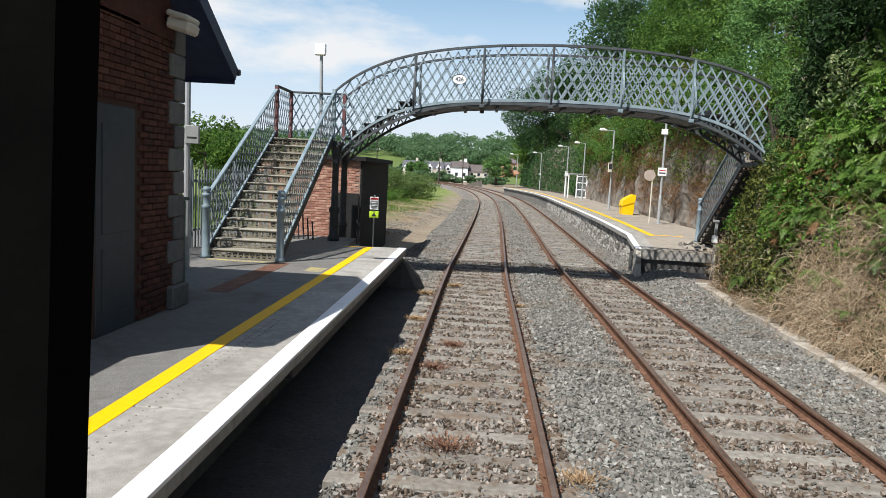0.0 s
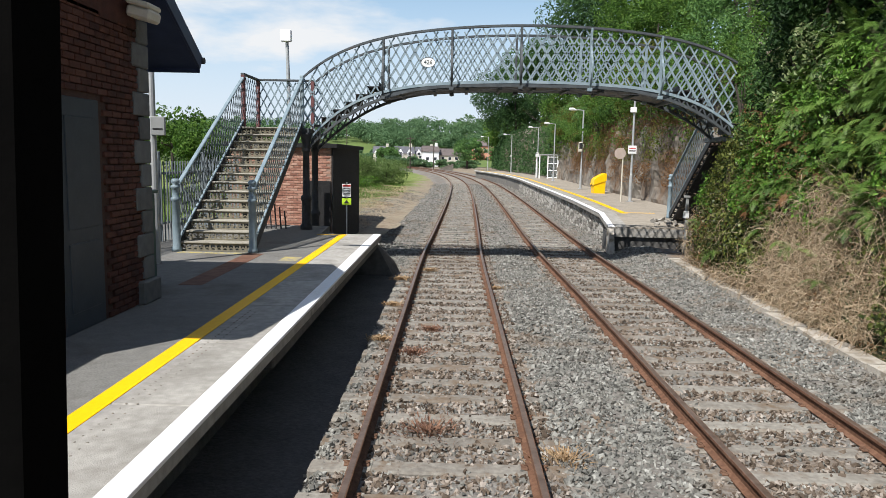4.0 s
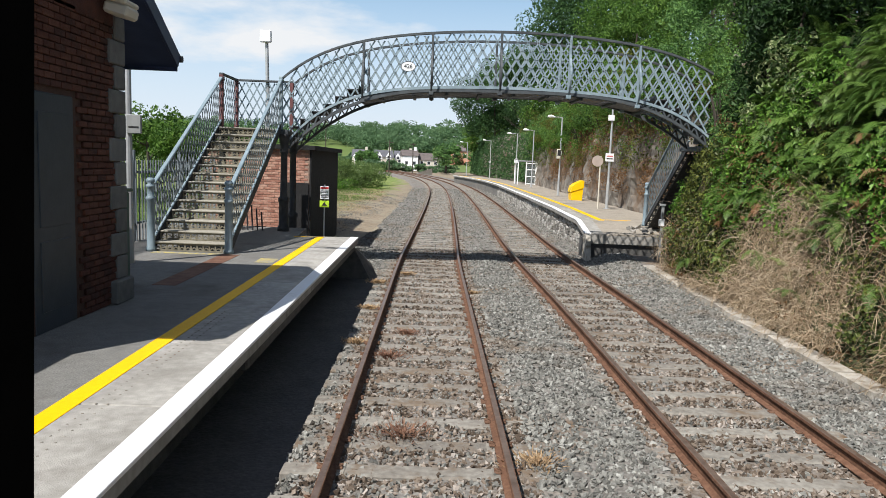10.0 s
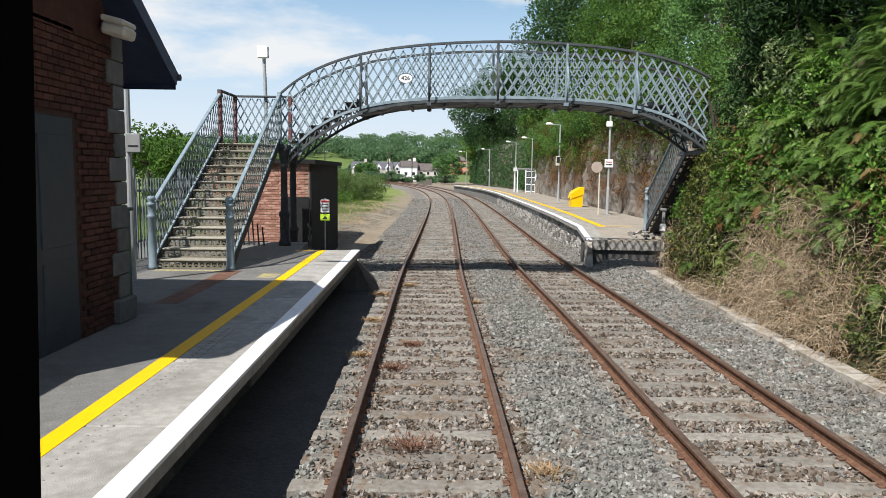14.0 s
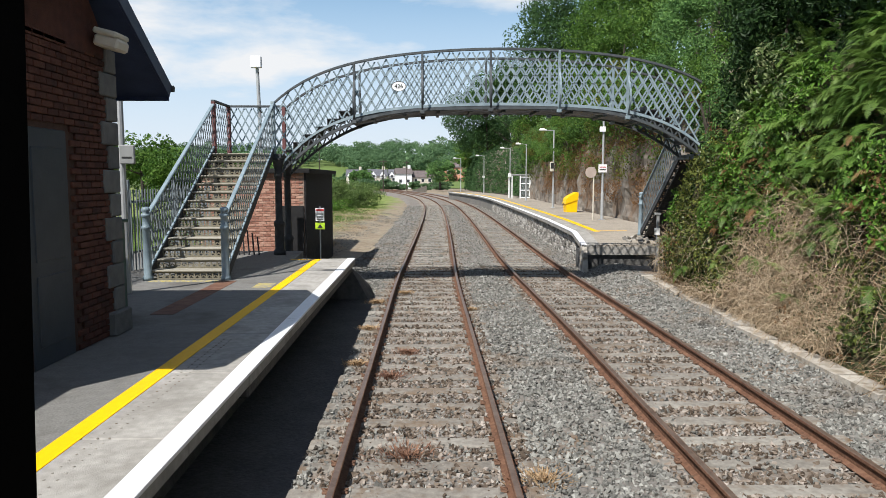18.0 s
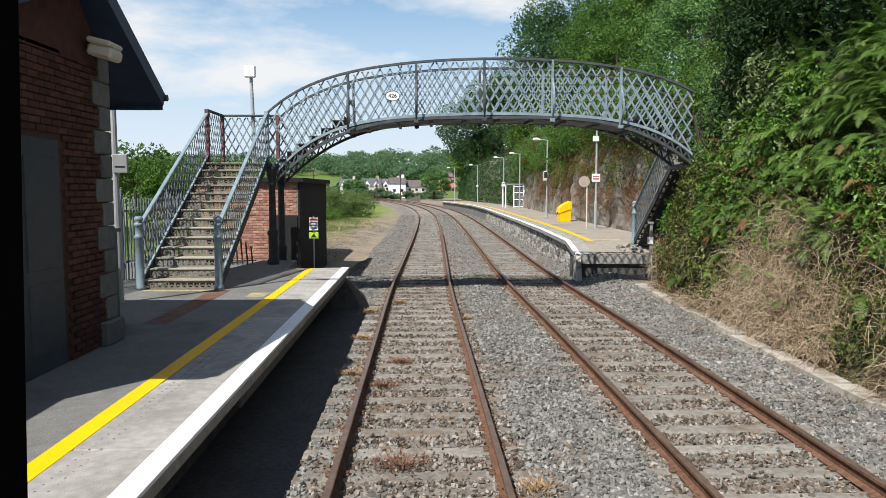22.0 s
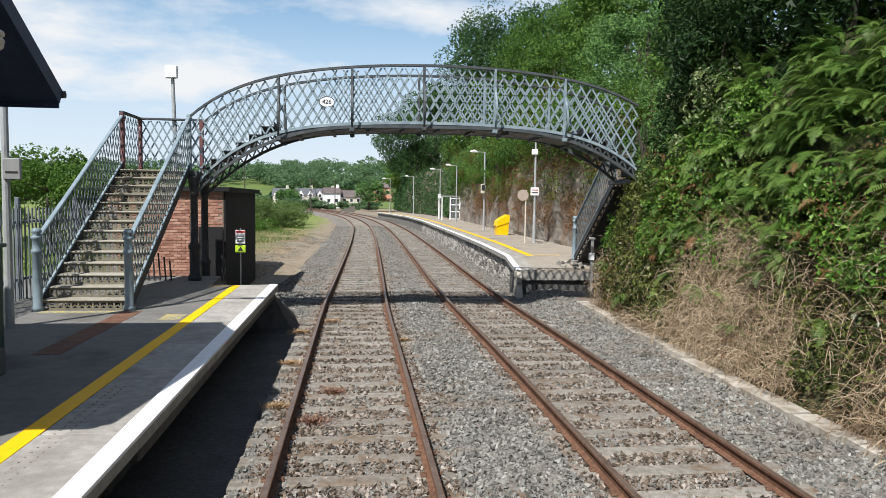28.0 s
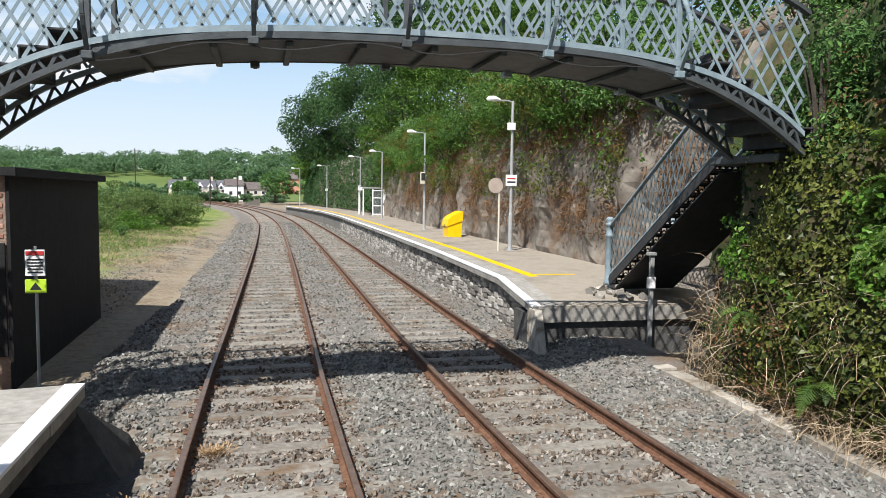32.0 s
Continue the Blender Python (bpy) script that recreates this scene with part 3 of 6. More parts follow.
def tree(at, height, spread, leaf, n=2600, size=0.22, base=0.25, label="", trunk=0.2, name="tree", seed=1, clumps=45, clump=0.3, group=""):
    """A tapered trunk with limbs and a crown of many leaves."""
    r = np.random.default_rng(seed)
    top = thing(name, label, "tree", group, at=at)
    s = Shape()
    x, y, z = at
    bend = r.uniform(-0.05, 0.05, 2) * height
    spine = [(x + bend[0] * t * t, y + bend[1] * t * t, z + height * 0.8 * t - 0.3 * (t == 0)) for t in (0, 0.25, 0.5, 0.75, 1)]
    s.tube(spine, [trunk * 1.35, trunk, trunk * 0.75, trunk * 0.45, trunk * 0.12], 8)
    for k in range(7):
        t = r.uniform(base, 0.75)
        a = r.uniform(0, 6.28)
        p = Vector((x + bend[0] * t * t, y + bend[1] * t * t, z + height * 0.8 * t))
        q = p + Vector((math.cos(a) * spread * 0.7, math.sin(a) * spread * 0.7, height * 0.16))
        m_ = (p + q) / 2 + Vector((0, 0, -height * 0.02))
        s.tube([p, m_, q], [trunk * 0.42, trunk * 0.28, trunk * 0.08], 5)
    part("trunk", s, "bark", top)
    cz = z + height * (base + 1) / 2
    pts, nor = crown_points((x + bend[0] * 0.5, y + bend[1] * 0.5, cz), (spread, spread, height * (1 - base) / 2), n, r, clumps, clump=clump)
    v, f = leaves(pts, size, r, nor, 0.36)
    part("crown", soup("crown", v, f, leaf), leaf, top)
    return top


def bush(at, radii, leaf, n, size, label, name="bush", seed=1, clumps=30, clump=0.35, category="bush"):
    r = np.random.default_rng(seed)
    pts, nor = crown_points((at[0], at[1], at[2] + radii[2] * 0.75), radii, n, r, clumps, fill=0.3, clump=clump)
    pts[:, 2] = np.maximum(pts[:, 2], at[2] + 0.03)
    top = thing(name, label, category, at=at)
    for k in range(6):
        s = Shape()
        a = r.uniform(0, 6.28)
        tip = (at[0] + math.cos(a) * radii[0] * 0.6, at[1] + math.sin(a) * radii[1] * 0.6, at[2] + radii[2] * 1.1)
        s.tube([(at[0], at[1], at[2] - 0.1), ((at[0] + tip[0]) / 2, (at[1] + tip[1]) / 2, at[2] + radii[2] * 0.7), tip], [0.05, 0.035, 0.01], 5)
        part("stem", s, "bark", top)
    v, f = leaves(pts, size, r, nor, 0.5)
    part("foliage", soup("foliage", v, f, leaf), leaf, top)
    return top

# ---- plan ----
def centre(y):
    """The left track's centre line in the plan: straight, then bending to the left."""
    if y < 20:
        return 0.0
    if y < 68:
        return 0.62 * math.sin(math.pi / 2 * (y - 20) / 48)
    return 0.62 - (y - 68) ** 2 / 1088.0


def gap(y):
    return 3.54 - 0.19 * smoothstep(12, 28, y)


def across(y, off):
    """A place off metres to the right of the left track's centre, and the direction across."""
    d = (centre(y + 0.5) - centre(y - 0.5))
    n = math.hypot(1, d)
    return (centre(y) + off / n, y - off * d / n), (1 / n, -d / n)


PLAT_Z = 0.785
EDGE_X = -1.80
STEPS_Y = [-12, -6] + list(np.arange(0, 60, 3.0)) + list(np.arange(60, 240, 5.0))


# ground: one sheet to the horizon
def ground_z(x, y):
    z = -0.36 + 0.05 * nz(x, y, 0, 0.35)
    z += 0.22 * smoothstep(3.2, 5.0, -(x - centre(max(y, 0)))) * smoothstep(18, 26, y)
    if y > 60:
        z -= 0.3 * smoothstep(60, 200, y)
    return z


gx = np.array(sorted(set([-3000, -1500, -700, -350, -180, -120, -90, -70] + list(np.arange(-56, 30, 2.0)) + [40, 60, 100, 200, 500, 1200, 3000])))
gy = np.array(sorted(set([-3000, -800, -200, -60, -30] + list(np.arange(-14, 100, 2.0)) + list(np.arange(100, 260, 8)) + [300, 400, 600, 1000, 1800, 3000])))
v, f = grid(gx, gy, lambda x, y: (x, y, ground_z(x, y)))
whole("ground", soup("ground", v, f, "dirt", True), "dirt", "bare brown earth and grit beside the line", "ground", kind="structure")


# ballast bed under both tracks
def bed_z(off, y):
    right = gap(y) + 2.25
    left = -1.16 - 1.29 * smoothstep(18.7, 21.5, y) + (0.35 * nz(y, 3, 1, 0.5) + 0.22 * nz(y, 7, 1, 1.7)) * smoothstep(19, 23, y)
    z = -0.185 + 0.028 * nz(off, y, 0, 2.3) + 0.018 * nz(off, y, 3, 7.0)
    if abs(off - gap(y) / 2) < 0.95:
        z += 0.05 * (1 - abs(off - gap(y) / 2) / 0.95)
    z -= (0.33 + 0.3 * smoothstep(20, 18.7, y)) * smoothstep(left, left - 0.6, off)
    z += (0.13 + 0.13 * smoothstep(20.0, 21.5, y)) * smoothstep(right - 0.9, right + 0.1, off) * smoothstep(26, 22, y)
    return z


offs = list(np.arange(-3.8, 7.0, 0.2))
bys = list(np.arange(-6, 45, 0.25)) + list(np.arange(45, 90, 0.6)) + list(np.arange(90, 230, 2.0))


def bed(o, y):
    p, _ = across(y, o)
    return (p[0], p[1], bed_z(o, y))


v, f = grid(offs, bys, bed)
whole("ballast_bed", soup("ballast_bed", v, f, "ballast_bed", True), "ballast_bed", "bed of grey and brown crushed stone ballast under the tracks", "ballast", kind="structure")

CUBE = np.array([(x, y, z) for x in (-1, 1) for y in (-1, 1) for z in (-1, 1)]) * 0.62
CUBE_F = np.array([(0, 1, 3), (0, 3, 2), (4, 6, 7), (4, 7, 5), (0, 4, 5), (0, 5, 1), (2, 3, 7), (2, 7, 6), (0, 2, 6), (0, 6, 4), (1, 5, 7), (1, 7, 3)])


def stones(pts, sizes, r):
    """Angular broken stones, each an uneven block of twelve facets."""
    n = len(pts)
    q = r.normal(size=(n, 3, 3))
    u, _, w = np.linalg.svd(q)
    rot = u @ w
    base = CUBE[None] * r.uniform(0.45, 1.35, (n, 8, 1)) + r.uniform(-0.22, 0.22, (n, 8, 3))
    flat = np.stack([r.uniform(0.8, 1.4, n), r.uniform(0.6, 1.1, n), r.uniform(0.35, 0.8, n)], 1)
    base = base * flat[:, None] * (sizes / 2)[:, None, None]
    vv = np.einsum("nij,nkj->nki", rot, base) + pts[:, None]
    ff = CUBE_F[None] + (np.arange(n) * 8)[:, None, None]
    return vv.reshape(-1, 3), ff.reshape(-1, 3)


def on_rail(o, y):
    g = gap(y)
    return min(abs(o + 0.835), abs(o - 0.835), abs(o - g + 0.835), abs(o - g - 0.835)) < 0.075


SLEEP = 0.66
grey, brown = [], []
r = np.random.default_rng(3)
for y0, y1, dens in ((3.0, 9.0, 560), (9.0, 15.0, 460), (15.0, 24.0, 320), (24.0, 45.0, 115), (45.0, 80.0, 34)):
    n = int((y1 - y0) * 9.6 * dens)
    grow = 1.5 if y0 > 40 else 1.0
    oo, yy, sz = r.uniform(-3.4, 6.2, n), r.uniform(y0, y1, n), r.uniform(0.034, 0.084, n) * grow
    for o, y, s in zip(oo, yy, sz):
        g = gap(y)
        if on_rail(o, y):
            continue
        if o < -1.34 + 0.1 * nz(y, 2, 0, 1.5) and y < 18.9:
            continue
        over = abs((y / SLEEP + 0.5) % 1.0 - 0.5) * SLEEP < 0.12
        inside = abs(o) < 1.25 or abs(o - g) < 1.25
        if over and inside and r.random() < (0.82 if min(abs(o), abs(o - g)) < 0.7 else 0.5):
            continue
        z = max(bed_z(o, y), -0.5) + s * 0.12
        if o < -2.7:
            p, _ = across(y, o)
            z = max(z, ground_z(p[0], p[1]) + s * 0.1)
        stained = min(abs(o), abs(o - g)) < 0.75 and y < 24 or min(abs(abs(o) - 0.835), abs(abs(o - g) - 0.835)) < 0.28
        p, _ = across(y, o)
        (brown if stained and r.random() < 0.8 else grey).append((p[0], p[1], z, s))
for nm, lst, mt, lb in (("ballast_stones", grey, "stone", "loose grey crushed stone between and beside the rails"),
                        ("stained_ballast_stones", brown, "stone_brown", "rust-stained brown ballast stones close to the rails")):
    a = np.array(lst)
    v, f = stones(a[:, :3], a[:, 3], r)
    whole(nm, soup(nm, v, f, mt), mt, lb, "ballast", kind="stuff")

# ---- tracks ----
HEAD = [(-0.035, -0.002), (-0.035, -0.032), (-0.010, -0.045), (-0.009, -0.125), (-0.068, -0.148), (-0.068, -0.158),
        (0.068, -0.158), (0.068, -0.148), (0.009, -0.125), (0.010, -0.045), (0.035, -0.032), (0.035, -0.002)]
TOPS = [(-0.030, -0.003), (-0.026, 0.002), (0.026, 0.002), (0.030, -0.003)]
sleeper_shape = Shape()
sleeper_shape.box(-1.29, 1.29, -0.125, 0.125, -0.36, -0.163, 0.02)
sleeper_shape.box(-0.98, -0.69, -0.12, 0.12, -0.18, -0.156, 0.01)
sleeper_shape.box(0.69, 0.98, -0.12, 0.12, -0.18, -0.156, 0.01)
SLEEPER = sleeper_shape.mesh("sleeper", "sleeper")


def track(name, shift, label):
    top = thing(name, label, "railway track", kind="structure")
    for side in (-0.835, 0.835):
        path = []
        for y in STEPS_Y:
            p, s = across(y, side + shift(y))
            path.append(((p[0], p[1], 0), s))
        rail = part("rail", Shape().sweep(HEAD, path), "rail_side", top, "brown rusty steel rail")
        part("running_surface", Shape().sweep(TOPS, path), "rail_top", rail, "worn dull rail top")
    far, clips = Shape(), Shape()
    k = 2
    while k * SLEEP < 190:
        y = k * SLEEP
        p, s = across(y, shift(y))
        a = math.atan2(s[1], s[0])
        if y < 62:
            ob = part("sleeper", SLEEPER, "sleeper", top)
            ob.location = (p[0], p[1], 0.008 * math.sin(k * 2.1))
            ob.rotation_euler = (0, 0, a + 0.006 * math.sin(k * 1.7))
        else:
            far.box(-1.29, 1.29, -0.125, 0.125, -0.36, -0.16, 0.02, Matrix.Translation((p[0], p[1], 0)) @ Matrix.Rotation(a, 4, "Z"))
        if y < 45:
            m = Matrix.Translation((p[0], p[1], 0)) @ Matrix.Rotation(a, 4, "Z")
            for side in (-0.835, 0.835):
                for e in (-1, 1):
                    clips.box(side + e * 0.09 - 0.032, side + e * 0.09 + 0.032, -0.04, 0.04, -0.156, -0.128, 0.01, m)
                    clips.tube([m @ Vector((side + e * 0.06, -0.03, -0.135)), m @ Vector((side + e * 0.12, 0.0, -0.11)), m @ Vector((side + e * 0.06, 0.04, -0.135))], 0.011, 5)
        k += 1
    part("far_sleepers", far, "sleeper", top)["kind"] = "stuff"
    part("rail_clips", clips, "clip", top)["kind"] = "stuff"
    return top


track("track_1", lambda y: 0.0, "railway track with rusty rails on weathered concrete sleepers")
track("track_2", gap, "second parallel track with rusty rails on concrete sleepers")

# ---- platform on the left ----
lp = thing("platform_1", "station platform with concrete edge slabs and asphalt surface", "platform", kind="structure")
body = Shape().prism([(-2.5, -10), (-2.5, 18.0), (-3.25, 18.2), (-3.4, 20.0), (-12, 20.0), (-12, -10)], -0.5, PLAT_Z - 0.16)
# Shade under the overhang is put into the wall's colour
part("retaining_wall", body, "shade_wall", lp, "concrete platform wall, coloured dark for the shade below the edge")
part("surface", Shape().prism([(-2.662, -10), (-2.662, 17.95), (-3.30, 18.1), (-3.42, 19.95), (-12, 19.95), (-12, -10)], PLAT_Z - 0.16, PLAT_Z), "asphalt", lp, "grey asphalt with fine chippings")
# The ramp's dark colour stands for the shadow at the platform end
ramp = [(-3.2, 18.12, -0.5), (-1.36, 18.12, -0.5), (-1.28, 18.95, -0.5), (-3.2, 19.1, -0.5), (-3.2, 18.12, 0.60), (-1.95, 18.12, 0.60), (-1.5, 18.75, 0.02), (-3.2, 18.95, 0.15)]
part("end_ramp", Shape().add(ramp, [(3, 2, 1, 0), (0, 1, 5, 4), (1, 2, 6, 5), (2, 3, 7, 6), (3, 0, 4, 7), (4, 5, 6, 7)]), "shade_wall", lp, "broken ramp at the platform end, shadow in its dark colour")
# Strip laid in the gap; the platform's shadow is put into its colour
part("pit_floor", Shape().box(-2.52, -1.2, -10, 18.8, -0.9, -0.27, 0.02), "pit_shade", lp, "dark strip in the gap below the platform, shade in its colour")
# Beam takes the same shade-dark colour as the wall behind it
part("edge_beam", Shape().box(-2.2, -1.86, 7.55, 18.0, 0.46, PLAT_Z - 0.145, 0.02), "shade_wall", lp, "rough concrete beam under the edge, coloured dark for shade")
slab = Shape().box(0, 0.855, 0, 1.876, -0.145, 0.0, 0.012).mesh("coping_slab", "concrete")
for k in range(15):
    y = -9.6 + k * 1.89
    if y + 1.885 > 18.2:
        break
    ob = part("coping_slab", slab, "concrete", lp)
    ob.location = (-2.658, y, PLAT_Z + 0.003 * math.sin(k * 1.9))
part("coping_slab", Shape().prism([(-2.658, 16.87), (EDGE_X, 16.87), (EDGE_X, 18.1), (-2.658, 17.98)], PLAT_Z - 0.145, PLAT_Z), "concrete", lp)
part("white_edge_line", Shape().box(EDGE_X - 0.19, EDGE_X + 0.004, -9.6, 18.1, PLAT_Z - 0.03, PLAT_Z + 0.006, 0.004), "white_line", lp, "bright white painted platform edge line")
part("yellow_line", Shape().box(-2.80, -2.62, -9.6, 17.85, PLAT_Z, PLAT_Z + 0.007, 0.003), "yellow_line", lp, "bright yellow painted safety line")
part("yellow_end_line", Shape().box(-3.35, -2.80, 17.74, 17.80, PLAT_Z, PLAT_Z + 0.006, 0.002), "yellow_line", lp, "thin yellow line across the platform end")
part("faded_yellow_patch", Shape().box(-3.2, -2.86, 13.2, 13.75, PLAT_Z, PLAT_Z + 0.004, 0.001), "faded_yellow", lp, "small yellow painted patch")
part("rusty_drain_strip", Shape().box(-4.05, -3.7, 10.6, 14.1, PLAT_Z, PLAT_Z + 0.005, 0.002, None), "rust_weed", lp, "rust brown stain strip at the stair foot")
studs = Shape()
for y in np.arange(3.0, 9.0, 0.11):
    for x in (-2.50, -2.41):
        studs.lathe([(0.012, 0), (0.010, 0.004), (0.004, 0.006)], (x, y, PLAT_Z), 6)
part("tactile_studs", studs, "sleeper", lp)["kind"] = "stuff"
# ---- platform on the right ----
EDGE = [(4.98, 22.8, 0.67), (5.23, 25.66, 0.90), (5.46, 32.56, 0.937), (5.675, 42.79, 0.937), (5.805, 53.95, 0.937), (5.954, 66.97, 0.937), (5.675, 80.0, 0.937), (4.56, 93.0, 0.937), (2.98, 106.0, 0.93)]
BACK = [(9.2, 22.7, 0.67), (8.88, 25.66, 0.90), (8.84, 32.56, 0.937), (9.02, 42.79, 0.937), (9.395, 53.95, 0.937), (9.767, 66.97, 0.937), (9.58, 80.0, 0.937), (8.56, 93.0, 0.937), (7.07, 106.0, 0.93)]


def edge_point(u):
    """A place along the right platform's edge, and the same along its back."""
    k = min(int(u), len(EDGE) - 2)
    t = u - k
    a = [EDGE[k][i] * (1 - t) + EDGE[k + 1][i] * t for i in range(3)]
    b = [BACK[k][i] * (1 - t) + BACK[k + 1][i] * t for i in range(3)]
    return Vector(a), Vector(b)


US = list(np.arange(0, len(EDGE) - 1 + 1e-6, 0.25))


def strip(off0, off1, lift, thick, u0=0.0, u1=99.0):
    """A band along the right platform, between two distances from its edge."""
    s = Shape()
    us = [u for u in US if u0 <= u <= u1]
    pts, faces = [], []
    for u in us:
        a, b = edge_point(u)
        d = (b - a)
        d.z = 0
        d.normalize()
        for o, z in ((off0, lift), (off1, lift), (off1, lift - thick), (off0, lift - thick)):
            p = a + d * o
            pts.append((p.x, p.y, a.z + z))
    for i in range(len(us) - 1):
        for k in range(4):
            q, w = i * 4 + k, i * 4 + (k + 1) % 4
            faces.append((q, w, w + 4, q + 4))
    faces += [(0, 3, 2, 1), tuple(len(pts) - 4 + k for k in range(4))]
    return s.add(pts, faces)


rp = thing("platform_2", "opposite platform with rubble stone wall and pale surface", "platform", kind="structure")
part("surface", strip(0.55, 4.4, 0.0, 0.2), "pale_asphalt", rp, "pale grey asphalt surface")
part("edge_slabs", strip(-0.02, 0.56, 0.004, 0.16), "concrete", rp, "concrete edge slabs")
part("white_edge_line", strip(-0.03, 0.15, 0.010, 0.03), "white_line", rp, "white painted platform edge line")
part("yellow_line", strip(0.76, 0.98, 0.007, 0.01, 1.0), "yellow_line", rp, "yellow painted safety line")
part("yellow_end_line", Shape().box(6.12, 7.25, 25.9, 26.0, 0.9, 0.910, 0.002), "yellow_line", rp, "yellow line across the platform end")
part("core", strip(0.16, 4.3, -0.15, 1.2, 0.5), "concrete_dark", rp, "dark wall core")
# Bridge shadow on this wall is put into its dark colour
part("end_wall", Shape().prism([(5.02, 22.86), (9.0, 22.78), (9.0, 24.0), (5.02, 24.0)], -0.5, 0.47), "shade_wall", rp, "end wall of the platform, bridge shadow in its dark colour")
part("end_beam", Shape().prism([(4.98, 22.78), (8.9, 22.68), (8.9, 22.775), (4.98, 22.855)], 0.36, 0.63), "concrete", rp, "pale concrete beam across the platform end")
part("wing_block", Shape().add([(4.93, 22.3, -0.3), (5.08, 22.3, -0.3), (5.08, 23.0, -0.3), (4.93, 23.0, -0.3), (4.93, 22.62, 0.62), (5.08, 22.62, 0.62), (5.08, 23.0, 0.62), (4.93, 23.0, 0.62)],
                               [(3, 2, 1, 0), (0, 1, 5, 4), (1, 2, 6, 5), (2, 3, 7, 6), (3, 0, 4, 7), (4, 5, 6, 7)]), "kerb", rp, "sloping worn concrete block at the corner")
r = np.random.default_rng(11)
far_rub = Shape()
count = 0
u = 0.2
while u < 5.0:
    k = int(u)
    seg = (Vector(EDGE[k + 1]) - Vector(EDGE[k])).length
    z = -0.25
    top = edge_point(u)[0].z - 0.17
    while z < top - 0.04:
        h = r.uniform(0.10, 0.19)
        w = r.uniform(0.18, 0.36)
        a, b = edge_point(u + r.uniform(-0.3, 0.3) * w / seg)
        d = (b - a)
        d.z = 0
        d.normalize()
        t = Vector((-d.y, d.x, 0))
        m = Matrix(((t.x, d.x, 0, a.x + d.x * 0.14), (t.y, d.y, 0, a.y + d.y * 0.14), (0, 0, 1, z), (0, 0, 0, 1)))
        m = m @ Matrix.Rotation(r.uniform(-0.06, 0.06), 4, "Y") @ Matrix.Translation((0, r.uniform(-0.03, 0.02), 0))
        if count < 290:
            part("stone", Shape().box(-w / 2, w / 2, -0.02, 0.14, 0.008, min(h, top - z), 0.025, m), "rubble", rp)
        else:
            far_rub.box(-w / 2, w / 2, -0.02, 0.14, 0.008, min(h, top - z), 0.025, m)
        count += 1
        z += h
    u += 0.30 / seg
part("far_stones", far_rub, "rubble", rp)["kind"] = "stuff"

# edging slabs along the foot of the bank
edging = thing("edging", "row of worn pale edging slabs along the ballast", "kerb", kind="structure")
y = 4.0
k = 0
while y < 22.3:
    ln_ = r.uniform(0.55, 1.35)
    x = 5.78 + 0.045 * (y - 11) if y > 11 else 5.78
    m = Matrix.Translation((x, y, -0.14 + r.uniform(-0.03, 0.02))) @ Matrix.Rotation(r.uniform(-0.07, 0.07) - 0.045, 4, "Z") @ Matrix.Rotation(r.uniform(-0.05, 0.05), 4, "Y")
    wd = r.uniform(0.26, 0.34)
    e = [r.uniform(-0.03, 0.03) for _ in range(4)]
    part("slab", Shape().prism([(m @ Vector(q)).to_2d()[:] for q in ((e[0], 0, 0), (wd, e[1] + 0.02, 0), (wd + e[2] * 0.5, ln_ - 0.05, 0), (e[3] * 0.5, ln_ - 0.02, 0))], -0.2, 0.035 + e[0] * 0.7), "kerb", edging)
    y += ln_ + (r.uniform(0.1, 0.3) if r.random() < 0.18 else 0)
    k += 1

# ---- footbridge ----
B_Y0, B_Y1, B_X = 18.613, 20.08, 1.8
L_END, R_END = -3.95, 6.9
LAND_Z = 3.42


def chord_low(x):
    d = x - B_X
    return 4.669 - 0.01144 * d ** 2 - 0.000458 * d ** 4 - 0.0000243 * d ** 6


def chord_top(x):
    d = x - B_X
    return 6.048 - 0.0204 * d ** 2 - 0.0000756 * d ** 4 - 0.0000158 * d ** 6


def arch_low(x):
    d = x - B_X
    return 4.575 - 0.00055 * d ** 2 - 0.00216 * d ** 4 + 0.0000162 * d ** 6


bridge = thing("footbridge", "blue-grey cast iron lattice footbridge arching over both tracks", "footbridge")


def lattice(y, x0, x1, low, high, step, slope, w, d, in_yz=False, flat=(0, 1, 0)):
    """Two layers of crossing flat bars between two curves, along x at y (or along y at x, if in_yz): one shape a bar."""
    out_ = []
    for sign in (1, -1):
        start = x0 - 6.0
        k = 0
        while start + k * step < x1 + 6.0:
            c = start + k * step
            k += 1
            run = []
            n = 44
            zmin, zmax = min(low(x0), low(x1)) - 0.1, max(high(x0), high(x1), high((x0 + x1) / 2)) + 0.1
            for i in range(n + 1):
                z = zmin + (zmax - zmin) * i / n
                x = c + sign * (z - zmin) / slope
                if x0 <= x <= x1 and low(x) <= z <= high(x):
                    run.append((x, z))
            if len(run) > 2:
                (xa, za), (xb, zb) = run[0], run[-1]
                o = 0.008 * sign
                if in_yz:
                    out_.append(Shape().bar((y + o, xa, za), (y + o, xb, zb), w, d, (1, 0, 0), 0))
                else:
                    out_.append(Shape().bar((xa, y + o, za), (xb, y + o, zb), w, d, (0, 1, 0), 0))
    return out_


